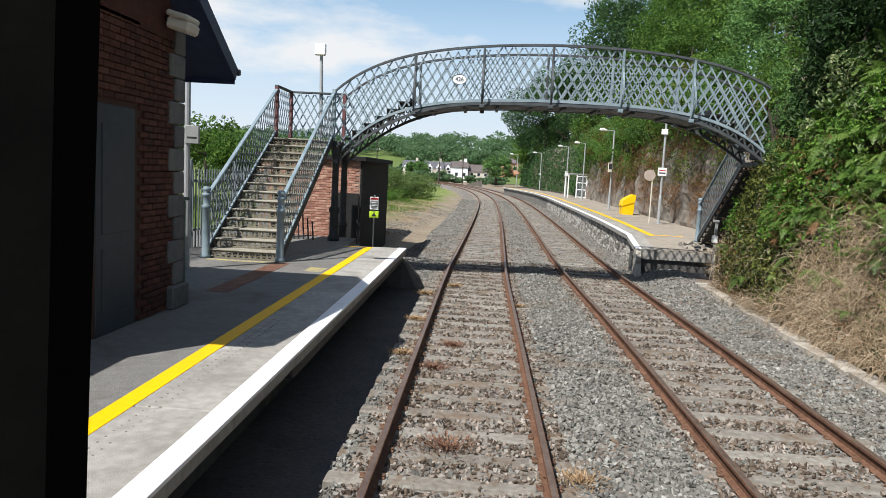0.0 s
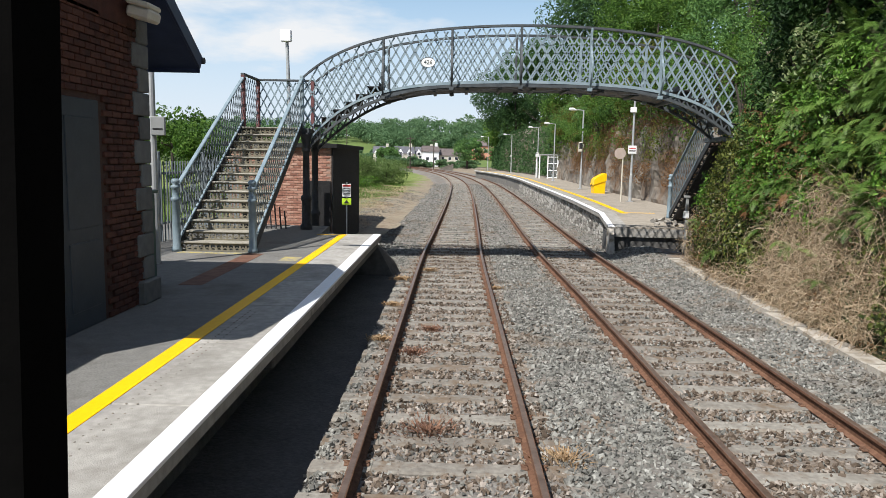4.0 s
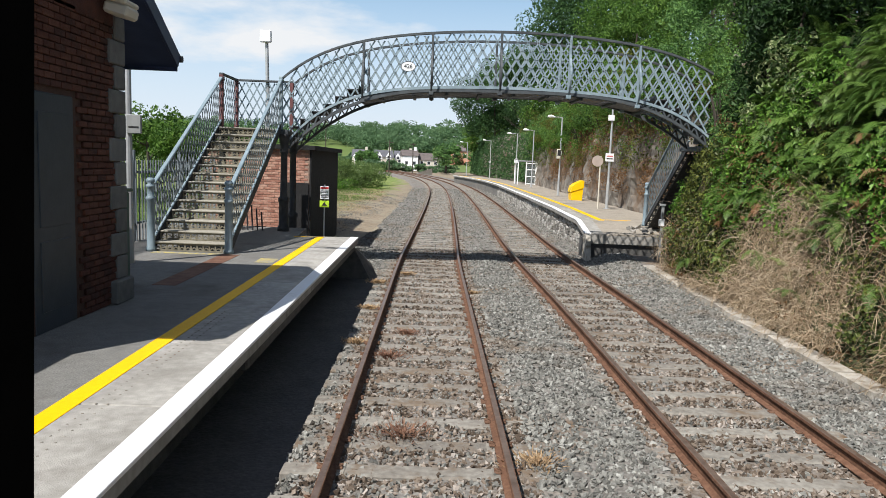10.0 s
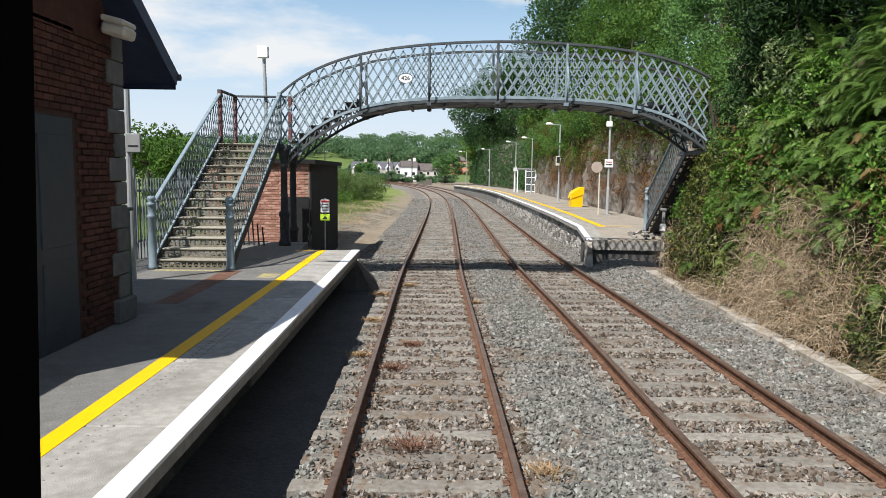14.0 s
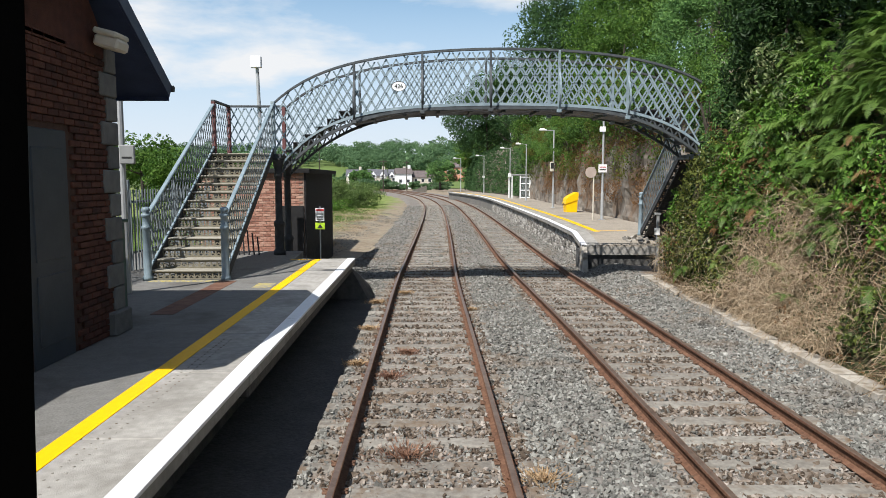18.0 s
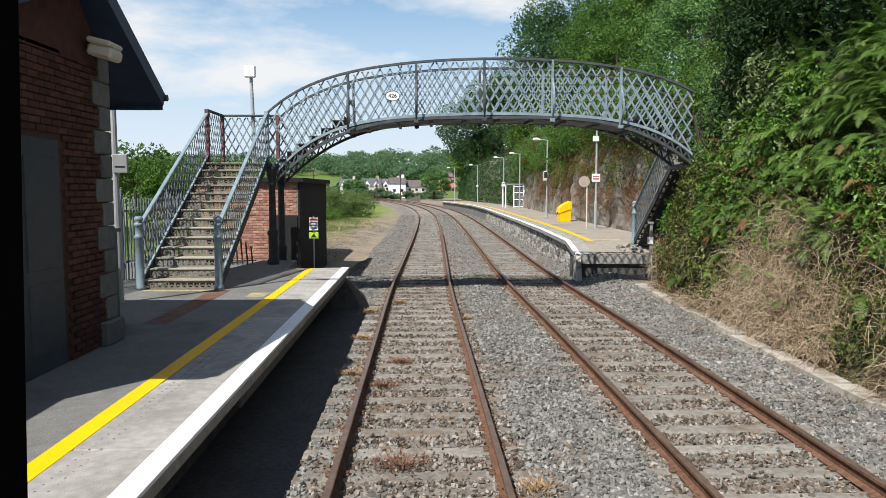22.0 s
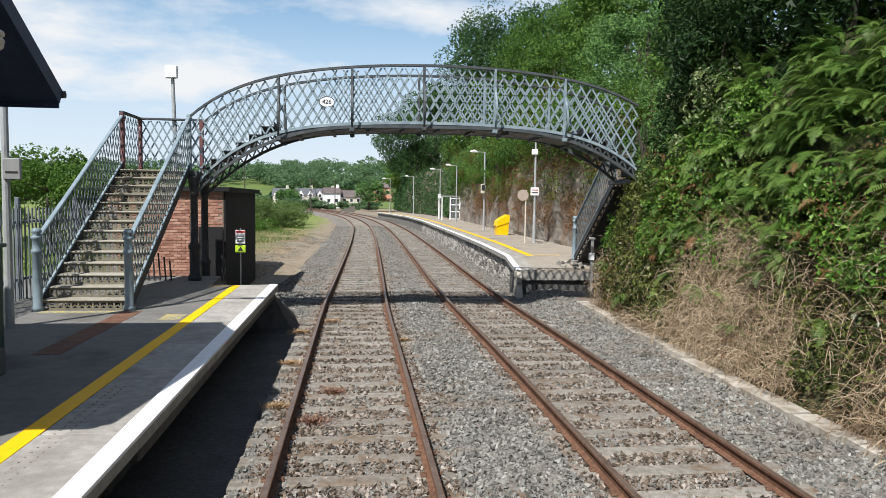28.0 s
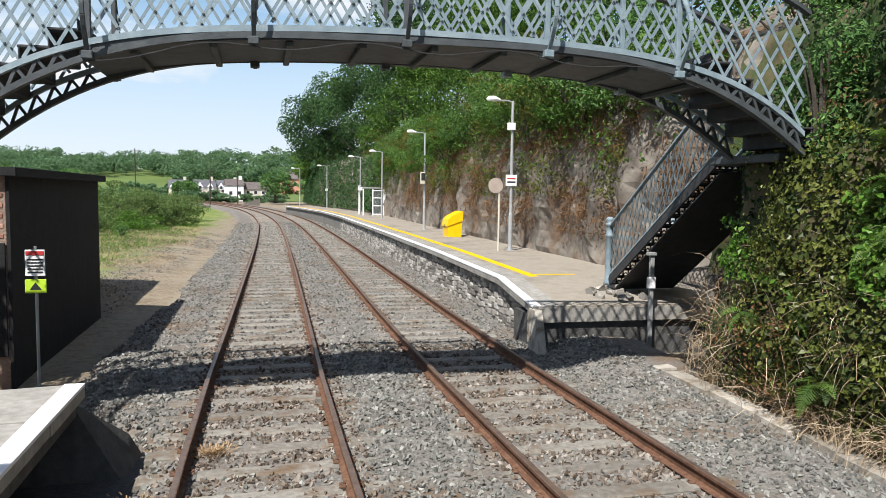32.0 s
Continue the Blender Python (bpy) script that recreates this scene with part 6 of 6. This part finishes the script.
# ---- things on the right platform ----
def lamp_post(at, h, arm, label, box=None, sign=None, digits=(0, 1)):
    x, y, z = at
    t = thing("platform_lamp", label, "street lamp", "platform lamps", at=at)
    part("column", Shape().tube([(x, y, z), (x, y, z + 1.2), (x, y, z + 1.25), (x, y, z + h)], [0.075, 0.07, 0.052, 0.045], 10), "galv", t, "pale grey tapered column")
    part("base_plate", Shape().box(x - 0.13, x + 0.13, y - 0.13, y + 0.13, z, z + 0.025, 0.006), "galv", t)
    part("arm", Shape().tube([(x, y, z + h - 0.03), (x - arm * 0.4, y, z + h + 0.01), (x - arm, y, z + h)], 0.025, 8), "galv", t)
    head = Shape()
    hp = [(x - arm - 0.38, y, z + h + 0.02), (x - arm - 0.30, y, z + h + 0.045), (x - arm - 0.12, y, z + h + 0.05), (x - arm + 0.1, y, z + h + 0.01)]
    head.tube(hp, [0.03, 0.085, 0.095, 0.04], 10)
    part("lantern", head, "white", t, "white lantern head")
    if box:
        part("control_box", Shape().box(x - 0.2, x + 0.08, y - 0.11, y - 0.05, z + box, z + box + 0.24, 0.015), "white", t, "white box on the column")
        for k in digits:
            part("digit_bar", Shape().box(x - 0.15 + 0.11 * k, x - 0.09 + 0.11 * k, y - 0.118, y - 0.11, z + box + 0.05, z + box + 0.19, 0.001), "ink", t)
    if sign:
        b = part("sign", Shape().box(x - 0.22, x + 0.16, y - 0.09, y - 0.07, z + sign, z + sign + 0.36, 0.006), "white", t, "white sign with dark lettering bars")
        part("line", Shape().box(x - 0.17, x + 0.11, y - 0.096, y - 0.09, z + sign + 0.22, z + sign + 0.26, 0.001), "red_ink", b)
        part("line", Shape().box(x - 0.17, x + 0.11, y - 0.096, y - 0.09, z + sign + 0.10, z + sign + 0.15, 0.001), "ink", b)
    return t


lamp_post((7.96, 32.56, 0.937), 4.9, 0.52, "tall lamp post with a white box and a small sign", 3.95, 2.14, ())
lamp_post((8.06, 45.95, 0.937), 4.93, 0.56, "lamp post with a speaker box on the platform", 2.56)
lamp_post((8.51, 61.95, 0.937), 4.84, 0.56, "plain grey lamp post beside the shelter")
lamp_post((8.28, 72.1, 0.937), 4.93, 0.65, "lamp post with a white number box near the shelter", 2.23)
lamp_post((7.45, 95.0, 0.935), 4.93, 0.74, "far lamp post with a white number box", 2.05)
lamp_post((4.8, 104.0, 0.93), 4.84, 0.74, "far plain lamp post near the platform end")

spk = thing("platform_speaker", "pale grey horn loudspeaker unit on the lamp column", "loudspeaker", at=(7.95, 45.8, 3.3))
part("case", Shape().box(7.81, 8.05, 45.68, 45.9, 3.26, 3.87, 0.03), "cream", spk)
part("face", Shape().box(7.83, 8.03, 45.668, 45.682, 3.45, 3.82, 0.01), "ink", spk)

mir = thing("round_disc_sign", "faded round disc on a thin post, seen from its back", "sign", at=(7.55, 32.56, 0.93))
part("post", Shape().tube([(7.55, 32.56, 0.93), (7.55, 32.56, 3.31)], 0.032, 8), "cream", mir)
ring = [(math.cos(a), math.sin(a)) for a in np.linspace(0, 2 * math.pi, 24, endpoint=False)]
part("disc", Shape().add([(7.41 + 0.25 * c, 32.51, 3.08 + 0.25 * s_) for c, s_ in ring] + [(7.41 + 0.25 * c, 32.535, 3.08 + 0.25 * s_) for c, s_ in ring],
                         [tuple(reversed(range(24))), tuple(range(24, 48))] + [(k, (k + 1) % 24, 24 + (k + 1) % 24, 24 + k) for k in range(24)]), "pink", mir, "faded pinkish disc")

gb = thing("grit_bin", "bright yellow plastic grit bin with a sloping lid", "grit bin", at=(8.1, 40.4, 0.937))


def profile(pts, y0, y1):
    k = len(pts)
    return Shape().add([(px_, y0, pz_) for px_, pz_ in pts] + [(px_, y1, pz_) for px_, pz_ in pts],
                       [tuple(range(k)), tuple(reversed(range(k, 2 * k)))] + [((i + 1) % k, i, k + i, k + (i + 1) % k) for i in range(k)])


part("body", profile([(7.78, 0.935), (8.37, 0.935), (8.4, 1.635), (7.75, 1.40)], 39.98, 40.84), "bin", gb)
part("lid", profile([(7.712, 1.393), (8.428, 1.644), (8.437, 2.035), (8.354, 2.053), (7.954, 1.849), (7.777, 1.70)], 39.94, 40.88), "bin", gb, "sloping yellow lid")
part("hasp", Shape().box(7.69, 7.72, 40.35, 40.44, 1.33, 1.46, 0.004), "ink", gb)

sh = thing("waiting_shelter", "small glazed waiting shelter with white frames against the rock", "shelter", at=(9.02, 70.3, 0.937))
part("roof", Shape().box(8.047, 10.046, 69.018, 71.808, 3.123, 3.244, 0.03), "sign_grey", sh, "grey flat roof")
part("roof_band", Shape().box(8.028, 8.056, 69.018, 71.808, 2.983, 3.244, 0.01), "white", sh)
for x, y in ((8.140, 69.111), (8.140, 71.715), (9.953, 69.111), (9.953, 71.715), (8.930, 69.111), (9.860, 69.064)):
    part("post", Shape().box(x - 0.05, x + 0.05, y - 0.05, y + 0.05, 0.919, 3.132, 0.01), "white", sh)
for z in (1.030, 1.728, 2.379, 2.983):
    part("crossbar", Shape().box(8.930, 9.907, 69.083, 69.139, z - 0.04, z + 0.04, 0.008), "white", sh)
for z0, z1 in ((1.077, 1.681), (1.774, 2.332), (2.425, 2.937)):
    part("pane", Shape().box(8.977, 9.841, 69.102, 69.116, z0, z1, 0.003), "glass", sh).visible_shadow = False
part("back_wall", Shape().box(9.907, 10.000, 69.111, 71.715, 0.937, 3.123, 0.01), "galv", sh)
part("bench", Shape().box(9.395, 9.860, 69.297, 71.529, 1.309, 1.365, 0.02), "door_paint", sh)

nb = thing("track_sign_post", "short grey post with a small pale sign by the stair", "sign", at=(7.0, 23.0, 0.3))
part("post", Shape().box(7.25, 7.33, 22.5, 22.58, -0.2, 1.65, 0.008), "sign_grey", nb)
part("head", Shape().box(7.19, 7.36, 22.47, 22.6, 1.65, 1.72, 0.01), "sign_grey", nb)
part("sign", Shape().box(7.16, 7.34, 22.46, 22.49, 1.02, 1.24, 0.005), "white", nb, "small pale sign")
whole("trough_block", Shape().box(5.55, 5.95, 21.45, 21.75, -0.2, 0.02, 0.03), "kerb", "loose concrete cable trough block beside the track", "concrete block")
whole("concrete_post", Shape().box(8.0, 8.3, 21.6, 21.8, -0.1, 1.35, 0.02), "concrete_dark", "weathered concrete post at the bank", "post")
r = np.random.default_rng(77)
for k in range(24):
    x, y = r.uniform(6.55, 7.7), r.uniform(22.95, 24.3)
    v_, f_ = stones(np.array([[0, 0, 0]]), np.array([r.uniform(0.14, 0.34)]), r)
    v_ += np.array([x, y, 0.69 + 0.10 * r.random()])
    whole("rubble_stone", soup("rubble_stone", v_, f_, "rubble"), "rubble", "broken pale stone by the stair foot", "stone", "stones by the stair foot")

# ---- left of the line: grass, bushes, far houses and hills ----
def grass_z(x, y):
    return ground_z(x, y) + 0.05 + 0.06 * nz(x, y, 5, 0.5)


r = np.random.default_rng(91)
for nm, mt, n, x0, x1, y0, y1, ln, lb in (("grass_tufts", "leaf_mid", 46000, -22, -4.0, 27, 75, 0.22, "tufts of green grass"), ("dry_tufts", "straw", 30000, -11, -3.6, 26, 70, 0.10, "straw-coloured dry grass on the verge")):
    px, py = r.uniform(x0, x1, n), r.uniform(y0, y1, n)
    keep = np.array([(-a + 3.4 * nz(a, b, 2, 0.3) + 1.5 * nz(a, b, 4, 1.1) > (5.8 if mt == "leaf_mid" else 4.6)) for a, b in zip(px, py)])
    px, py = px[keep], py[keep]
    m = len(px)
    pz = np.array([grass_z(a, b) for a, b in zip(px, py)])
    base = np.stack([px, py, pz], 1)
    a = r.uniform(0, 6.28, m)
    h = ln * r.uniform(0.4, 1.2, m)
    side = np.stack([np.cos(a), np.sin(a), 0 * a], 1) * 0.012
    tip = base + np.stack([r.normal(size=m) * 0.1, r.normal(size=m) * 0.1, h], 1)
    v_ = np.stack([base - side, base + side, tip], 1).reshape(-1, 3)
    whole(nm, soup(nm, v_, np.arange(3 * m).reshape(-1, 3), mt), mt, lb, "grass", kind="stuff")

for x, y, z, rad, n, sz, sd, lf in ((-9.3, 69, -0.3, (3.2, 3.0, 2.1), 9000, 0.17, 1, "leaf_bush"), (-7.0, 74, -0.3, (2.2, 2.6, 1.5), 5500, 0.17, 2, "leaf_bush"),
                                    (-13.2, 72, -0.3, (3.6, 3.0, 2.4), 8000, 0.18, 3, "leaf_bush"), (-7.6, 84, -0.3, (2.4, 3.0, 1.6), 4000, 0.2, 4, "leaf_bush"), (-17.5, 70, -0.3, (4, 3, 2.4), 6000, 0.2, 5, "leaf_bush"),
                                    (-8.4, 58, -0.2, (0.5, 0.5, 0.55), 600, 0.10, 6, "leaf_deep"), (-8.6, 65.5, -0.3, (2.0, 1.6, 0.9), 3500, 0.15, 7, "leaf_bright"), (-11.8, 62, -0.3, (2.2, 2.0, 1.2), 3500, 0.15, 8, "leaf_bush")):
    bush((x, y, z), rad, lf, n, sz, "leafy green bush on the verge beside the line", seed=sd)
for x, y, h, s_, sd in ((-15.6, 40, 5.6, 2.6, 11), (-19.5, 44, 5.6, 3.0, 12), (-13.2, 38, 4.4, 1.8, 13), (-24, 48, 6.0, 3.4, 14), (-12.8, 46, 4.6, 2.0, 15), (-30, 50, 6.2, 3.4, 16)):
    tree((x, y, -0.2), h, s_, "leaf_mid", 6000, 0.2, 0.1, "rounded green tree behind the station fence", 0.14, seed=sd, group="trees behind the fence")


def house(at, w, d, h, roof_h, wall, roof_m, label, turn=0.0, windows=3, chimney=True):
    x, y, z = at
    t = thing("house", label, "house", at=at)
    m = Matrix.Translation(at) @ Matrix.Rotation(turn, 4, "Z")
    part("wall", Shape().box(-w / 2, w / 2, -d / 2, d / 2, -1.0, h, 0.03, m), wall, t)
    rf = np.array([m @ Vector(p) for p in ((-w / 2 - 0.3, -d / 2 - 0.3, h), (w / 2 + 0.3, -d / 2 - 0.3, h), (w / 2 + 0.3, d / 2 + 0.3, h), (-w / 2 - 0.3, d / 2 + 0.3, h), (-w / 2 - 0.3, 0, h + roof_h), (w / 2 + 0.3, 0, h + roof_h))])
    rt = part("roof", Shape().add(rf, [(0, 1, 5, 4), (2, 3, 4, 5), (0, 4, 3), (1, 2, 5), (3, 2, 1, 0)]), roof_m, t)
    if chimney:
        part("chimney", Shape().box(w * 0.3, w * 0.3 + 0.9, -0.4, 0.4, h + roof_h * 0.5, h + roof_h + 1.0, 0.02, m), wall, rt)
    for k in range(windows):
        xx = -w / 2 + w * (k + 0.5) / windows
        for zz in ((1.0, 2.2), (3.4, 4.5)):
            if zz[1] < h:
                wn = part("window", Shape().box(xx - 0.55, xx + 0.55, -d / 2 - 0.06, -d / 2 + 0.02, zz[0], zz[1], 0.02, m), "white", t)
                part("pane", Shape().box(xx - 0.46, xx + 0.46, -d / 2 - 0.075, -d / 2 - 0.05, zz[0] + 0.09, zz[1] - 0.09, 0.01, m), "window_dark", wn)
    return t


def dormers(ht, at, w, d, h, turn, n):
    """Small white gables along the front of a house, each with its two roof slopes and a window."""
    m = Matrix.Translation(at) @ Matrix.Rotation(turn, 4, "Z")
    for k in range(n):
        xx = -w / 2 + w * (k + 0.5) / n
        q = [m @ Vector(p) for p in ((xx - 1.0, -d / 2 - 0.15, h - 0.6), (xx + 1.0, -d / 2 - 0.15, h - 0.6), (xx + 1.0, -d / 2 - 0.15, h + 0.2), (xx, -d / 2 - 0.15, h + 1.7), (xx - 1.0, -d / 2 - 0.15, h + 0.2),
                                     (xx - 1.0, 0, h - 0.6), (xx + 1.0, 0, h - 0.6), (xx + 1.0, 0, h + 0.2), (xx, 0, h + 1.7), (xx - 1.0, 0, h + 0.2))]
        g = part("front_gable", Shape().add(q, [(0, 1, 2, 3, 4), (9, 8, 7, 6, 5), (0, 5, 6, 1), (1, 6, 7, 2), (2, 7, 8, 3), (3, 8, 9, 4), (4, 9, 5, 0)]), "white", ht, "small white front gable")
        for sg in (-1, 1):
            part("gable_slope", Shape().bar(m @ Vector((xx, -1.2, h + 1.78)), m @ Vector((xx + sg * 1.15, -1.2, h + 0.1)), 0.1, 2.8, tuple(m.to_3x3() @ Vector((0, 1, 0)))), "roof_tile", g)
        part("pane", Shape().box(xx - 0.4, xx + 0.4, -d / 2 - 0.2, -d / 2 - 0.16, h - 0.4, h + 0.5, 0.01, m), "window_dark", g)


house((-8.4, 246, 0.6), 5.2, 7, 4.0, 2.0, "white", "roof_red", "white house with a brown roof beyond the curve", 0.15, 2)
house((-2.0, 249, 0.8), 7, 6, 2.6, 2.4, "cream", "roof_red", "low pale house with a brown roof", 0.1, 3)
for k, (x, y, w_) in enumerate(((-18.2, 258, 6.4), (-11.0, 262, 6.6), (-27.0, 266, 5.5))):
    ht = house((x, y, 1.2), w_, 6, 2.6, 2.6, "cream", "roof_tile", "pale house with a grey slate roof and front gables", 0.2 - 0.1 * k, 2)
    dormers(ht, (x, y, 1.2), w_, 6, 2.6, 0.2 - 0.1 * k, 3 if k == 1 else 2)
house((9.0, 212, 3.2), 6, 6, 3.0, 2.4, "gable", "roof_red", "terracotta rendered house on the slope", -0.5, 2)
house((18.0, 216, 4.0), 7, 6, 3.0, 2.2, "cream", "roof_tile", "pale rendered house on the slope", -0.4, 2)
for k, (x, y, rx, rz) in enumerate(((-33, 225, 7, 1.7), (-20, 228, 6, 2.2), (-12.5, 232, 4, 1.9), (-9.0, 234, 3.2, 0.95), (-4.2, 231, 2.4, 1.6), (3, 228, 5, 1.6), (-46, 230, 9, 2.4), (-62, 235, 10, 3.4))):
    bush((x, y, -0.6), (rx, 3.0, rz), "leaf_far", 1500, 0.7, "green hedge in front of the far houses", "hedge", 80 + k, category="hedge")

# hills to the skyline
hx = list(np.arange(-620, 520, 16.0))
hy = list(np.arange(262, 760, 22.0))


def hill(x, y):
    t = smoothstep(270, 520, y)
    z = -0.5 + t * (15 + 6 * nz(x, 0, 7, 0.006) + 5 * nz(x, y, 3, 0.012)) + 4.0 * t * math.exp(-((x + 40) / 130) ** 2)
    return (x, y, z)


v, f = grid(hx, hy, hill)
whole("hill", soup("hill", v, f, "field", True), "field", "low green hill with fields on the skyline", "hill", kind="structure")
r = np.random.default_rng(5)
pts, nrm = [], []
for k in range(1500):
    x = r.uniform(-420, 330)
    y = r.choice([r.uniform(270, 300), r.uniform(350, 440), r.uniform(430, 540)])
    if nz(x, y, 8, 0.014) < (-0.02 if y < 430 else -0.5):
        continue
    z = hill(x, y)[2]
    h = r.uniform(6, 13) if y > 300 else r.uniform(3.5, 7)
    q, nn = crown_points((x, y, z + h * 0.5), (h * 0.6, h * 0.6, h * 0.5), 420, r, 18, 0.55, 0.36)
    pts.append(q)
    nrm.append(nn)
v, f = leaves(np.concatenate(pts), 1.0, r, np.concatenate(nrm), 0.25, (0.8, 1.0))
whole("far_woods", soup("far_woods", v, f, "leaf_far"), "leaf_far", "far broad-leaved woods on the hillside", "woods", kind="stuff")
for x, y, h, s_, sd in ((3.5, 205, 8.5, 4.5, 31), (13.5, 205, 7, 4, 32), (-22, 236, 6, 4, 33), (-58, 250, 9, 6, 34), (20, 195, 9, 5, 35), (32, 200, 9, 6, 36), (-75, 240, 8, 6, 37)):
    tree((x, y, 0.0), h, s_, "leaf_deep", 3200, 0.6, 0.1, "full green tree near the far houses", 0.3, seed=sd, clumps=40, group="trees near the houses")
for x, y, h in ((-30, 200, 13), (-6, 205, 8), (-10.5, 170, 7.5)):
    t = thing("utility_pole", "thin wooden utility pole far along the line", "pole", at=(x, y, -0.7))
    part("shaft", Shape().tube([(x, y, -0.8), (x, y, h)], [0.16, 0.11], 8), "bark", t)
    part("crossarm", Shape().box(x - 0.9, x + 0.9, y - 0.06, y + 0.06, h - 0.6, h - 0.45, 0.02), "bark", t)
whole("ramp_wall", Shape().prism([(-4.6, 186.0), (-0.3, 190.0), (-0.3, 190.5), (-4.6, 186.5)], -1.2, [-0.3, 1.15, 1.15, -0.3]), "kerb", "pale concrete wall of a sloping ramp far along the line", "wall")

n = 15000
px, py = r.uniform(-8.5, -2.4, n), r.uniform(21, 62, n)
keep = np.array([nz(a, b, 6, 0.5) > -0.15 and (b > 26.2 or a > -3.1) for a, b in zip(px, py)])
px, py = px[keep], py[keep]
v, f = stones(np.stack([px + np.array([centre(b) for b in py]), py, np.array([ground_z(a, b) + 0.01 for a, b in zip(px, py)])], 1), r.uniform(0.02, 0.065, len(px)), r)
whole("scattered_grit", soup("scattered_grit", v, f, "stone"), "stone", "scattered grey-brown grit and stones on the verge", "grit", kind="stuff")

# ---- weeds between the rails ----
def weed(at, rad, mat, n, seed, label):
    r_ = np.random.default_rng(seed)
    vs, fs = [], []
    for k in range(n):
        a = r_.uniform(0, 6.28)
        d = abs(r_.normal()) * rad * 0.5
        p = Vector((at[0] + math.cos(a) * d, at[1] + math.sin(a) * d, at[2]))
        q = p + Vector((math.cos(a) * r_.uniform(0.01, 0.07), math.sin(a + r_.normal() * 0.9) * r_.uniform(0.01, 0.07), r_.uniform(0.0, 0.05)))
        w = Vector((-math.sin(a + r_.normal()), math.cos(a + r_.normal()), 0)) * r_.uniform(0.003, 0.009)
        i = len(vs)
        vs += [tuple(p - w), tuple(p + w), tuple(q + w * 0.8), tuple(q - w * 0.8)]
        fs.append((i, i + 1, i + 2, i + 3))
    return whole("weed", soup("weed", np.array(vs), np.array(fs), mat), mat, label, "weed", "weeds on the track", "stuff")


for x, y, rad, mat, sd in ((-0.2, 7.5, 0.5, "rust_weed", 1), (1.16, 6.85, 0.33, "weed_straw", 2), (-0.55, 10.55, 0.32, "rust_weed", 3), (-1.14, 14.0, 0.22, "weed_straw", 4), (-1.1, 11.3, 0.22, "weed_straw", 5),
                           (-0.57, 18.4, 0.3, "weed_straw", 6), (1.0, 16.0, 0.18, "weed_straw", 7), (-0.3, 12.0, 0.22, "rust_weed", 8), (-1.2, 17.0, 0.3, "weed_straw", 9)):
    weed((x, y, -0.150), rad, mat, 520, sd, "withered reddish weed between the sleepers" if mat == "rust_weed" else "dry straw-coloured weed beside the rail")

# ---- the driver's window ----
pillar = thing("window_pillar", "black window pillar of the train cab", "window pillar")
pl = Shape().add([(-0.961, 1.0, -0.19), (-0.567, 1.0, -0.19), (-0.567, 1.10, -0.19), (-0.961, 1.35, -0.19), (-0.851, 1.0, 4.2), (-0.436, 1.0, 4.2), (-0.436, 1.10, 4.2), (-0.851, 1.35, 4.2)],
                 [(0, 1, 2, 3), (7, 6, 5, 4), (0, 4, 5, 1), (1, 5, 6, 2), (2, 6, 7, 3), (3, 7, 4, 0)])
part("pillar_trim", pl, "cab", pillar)
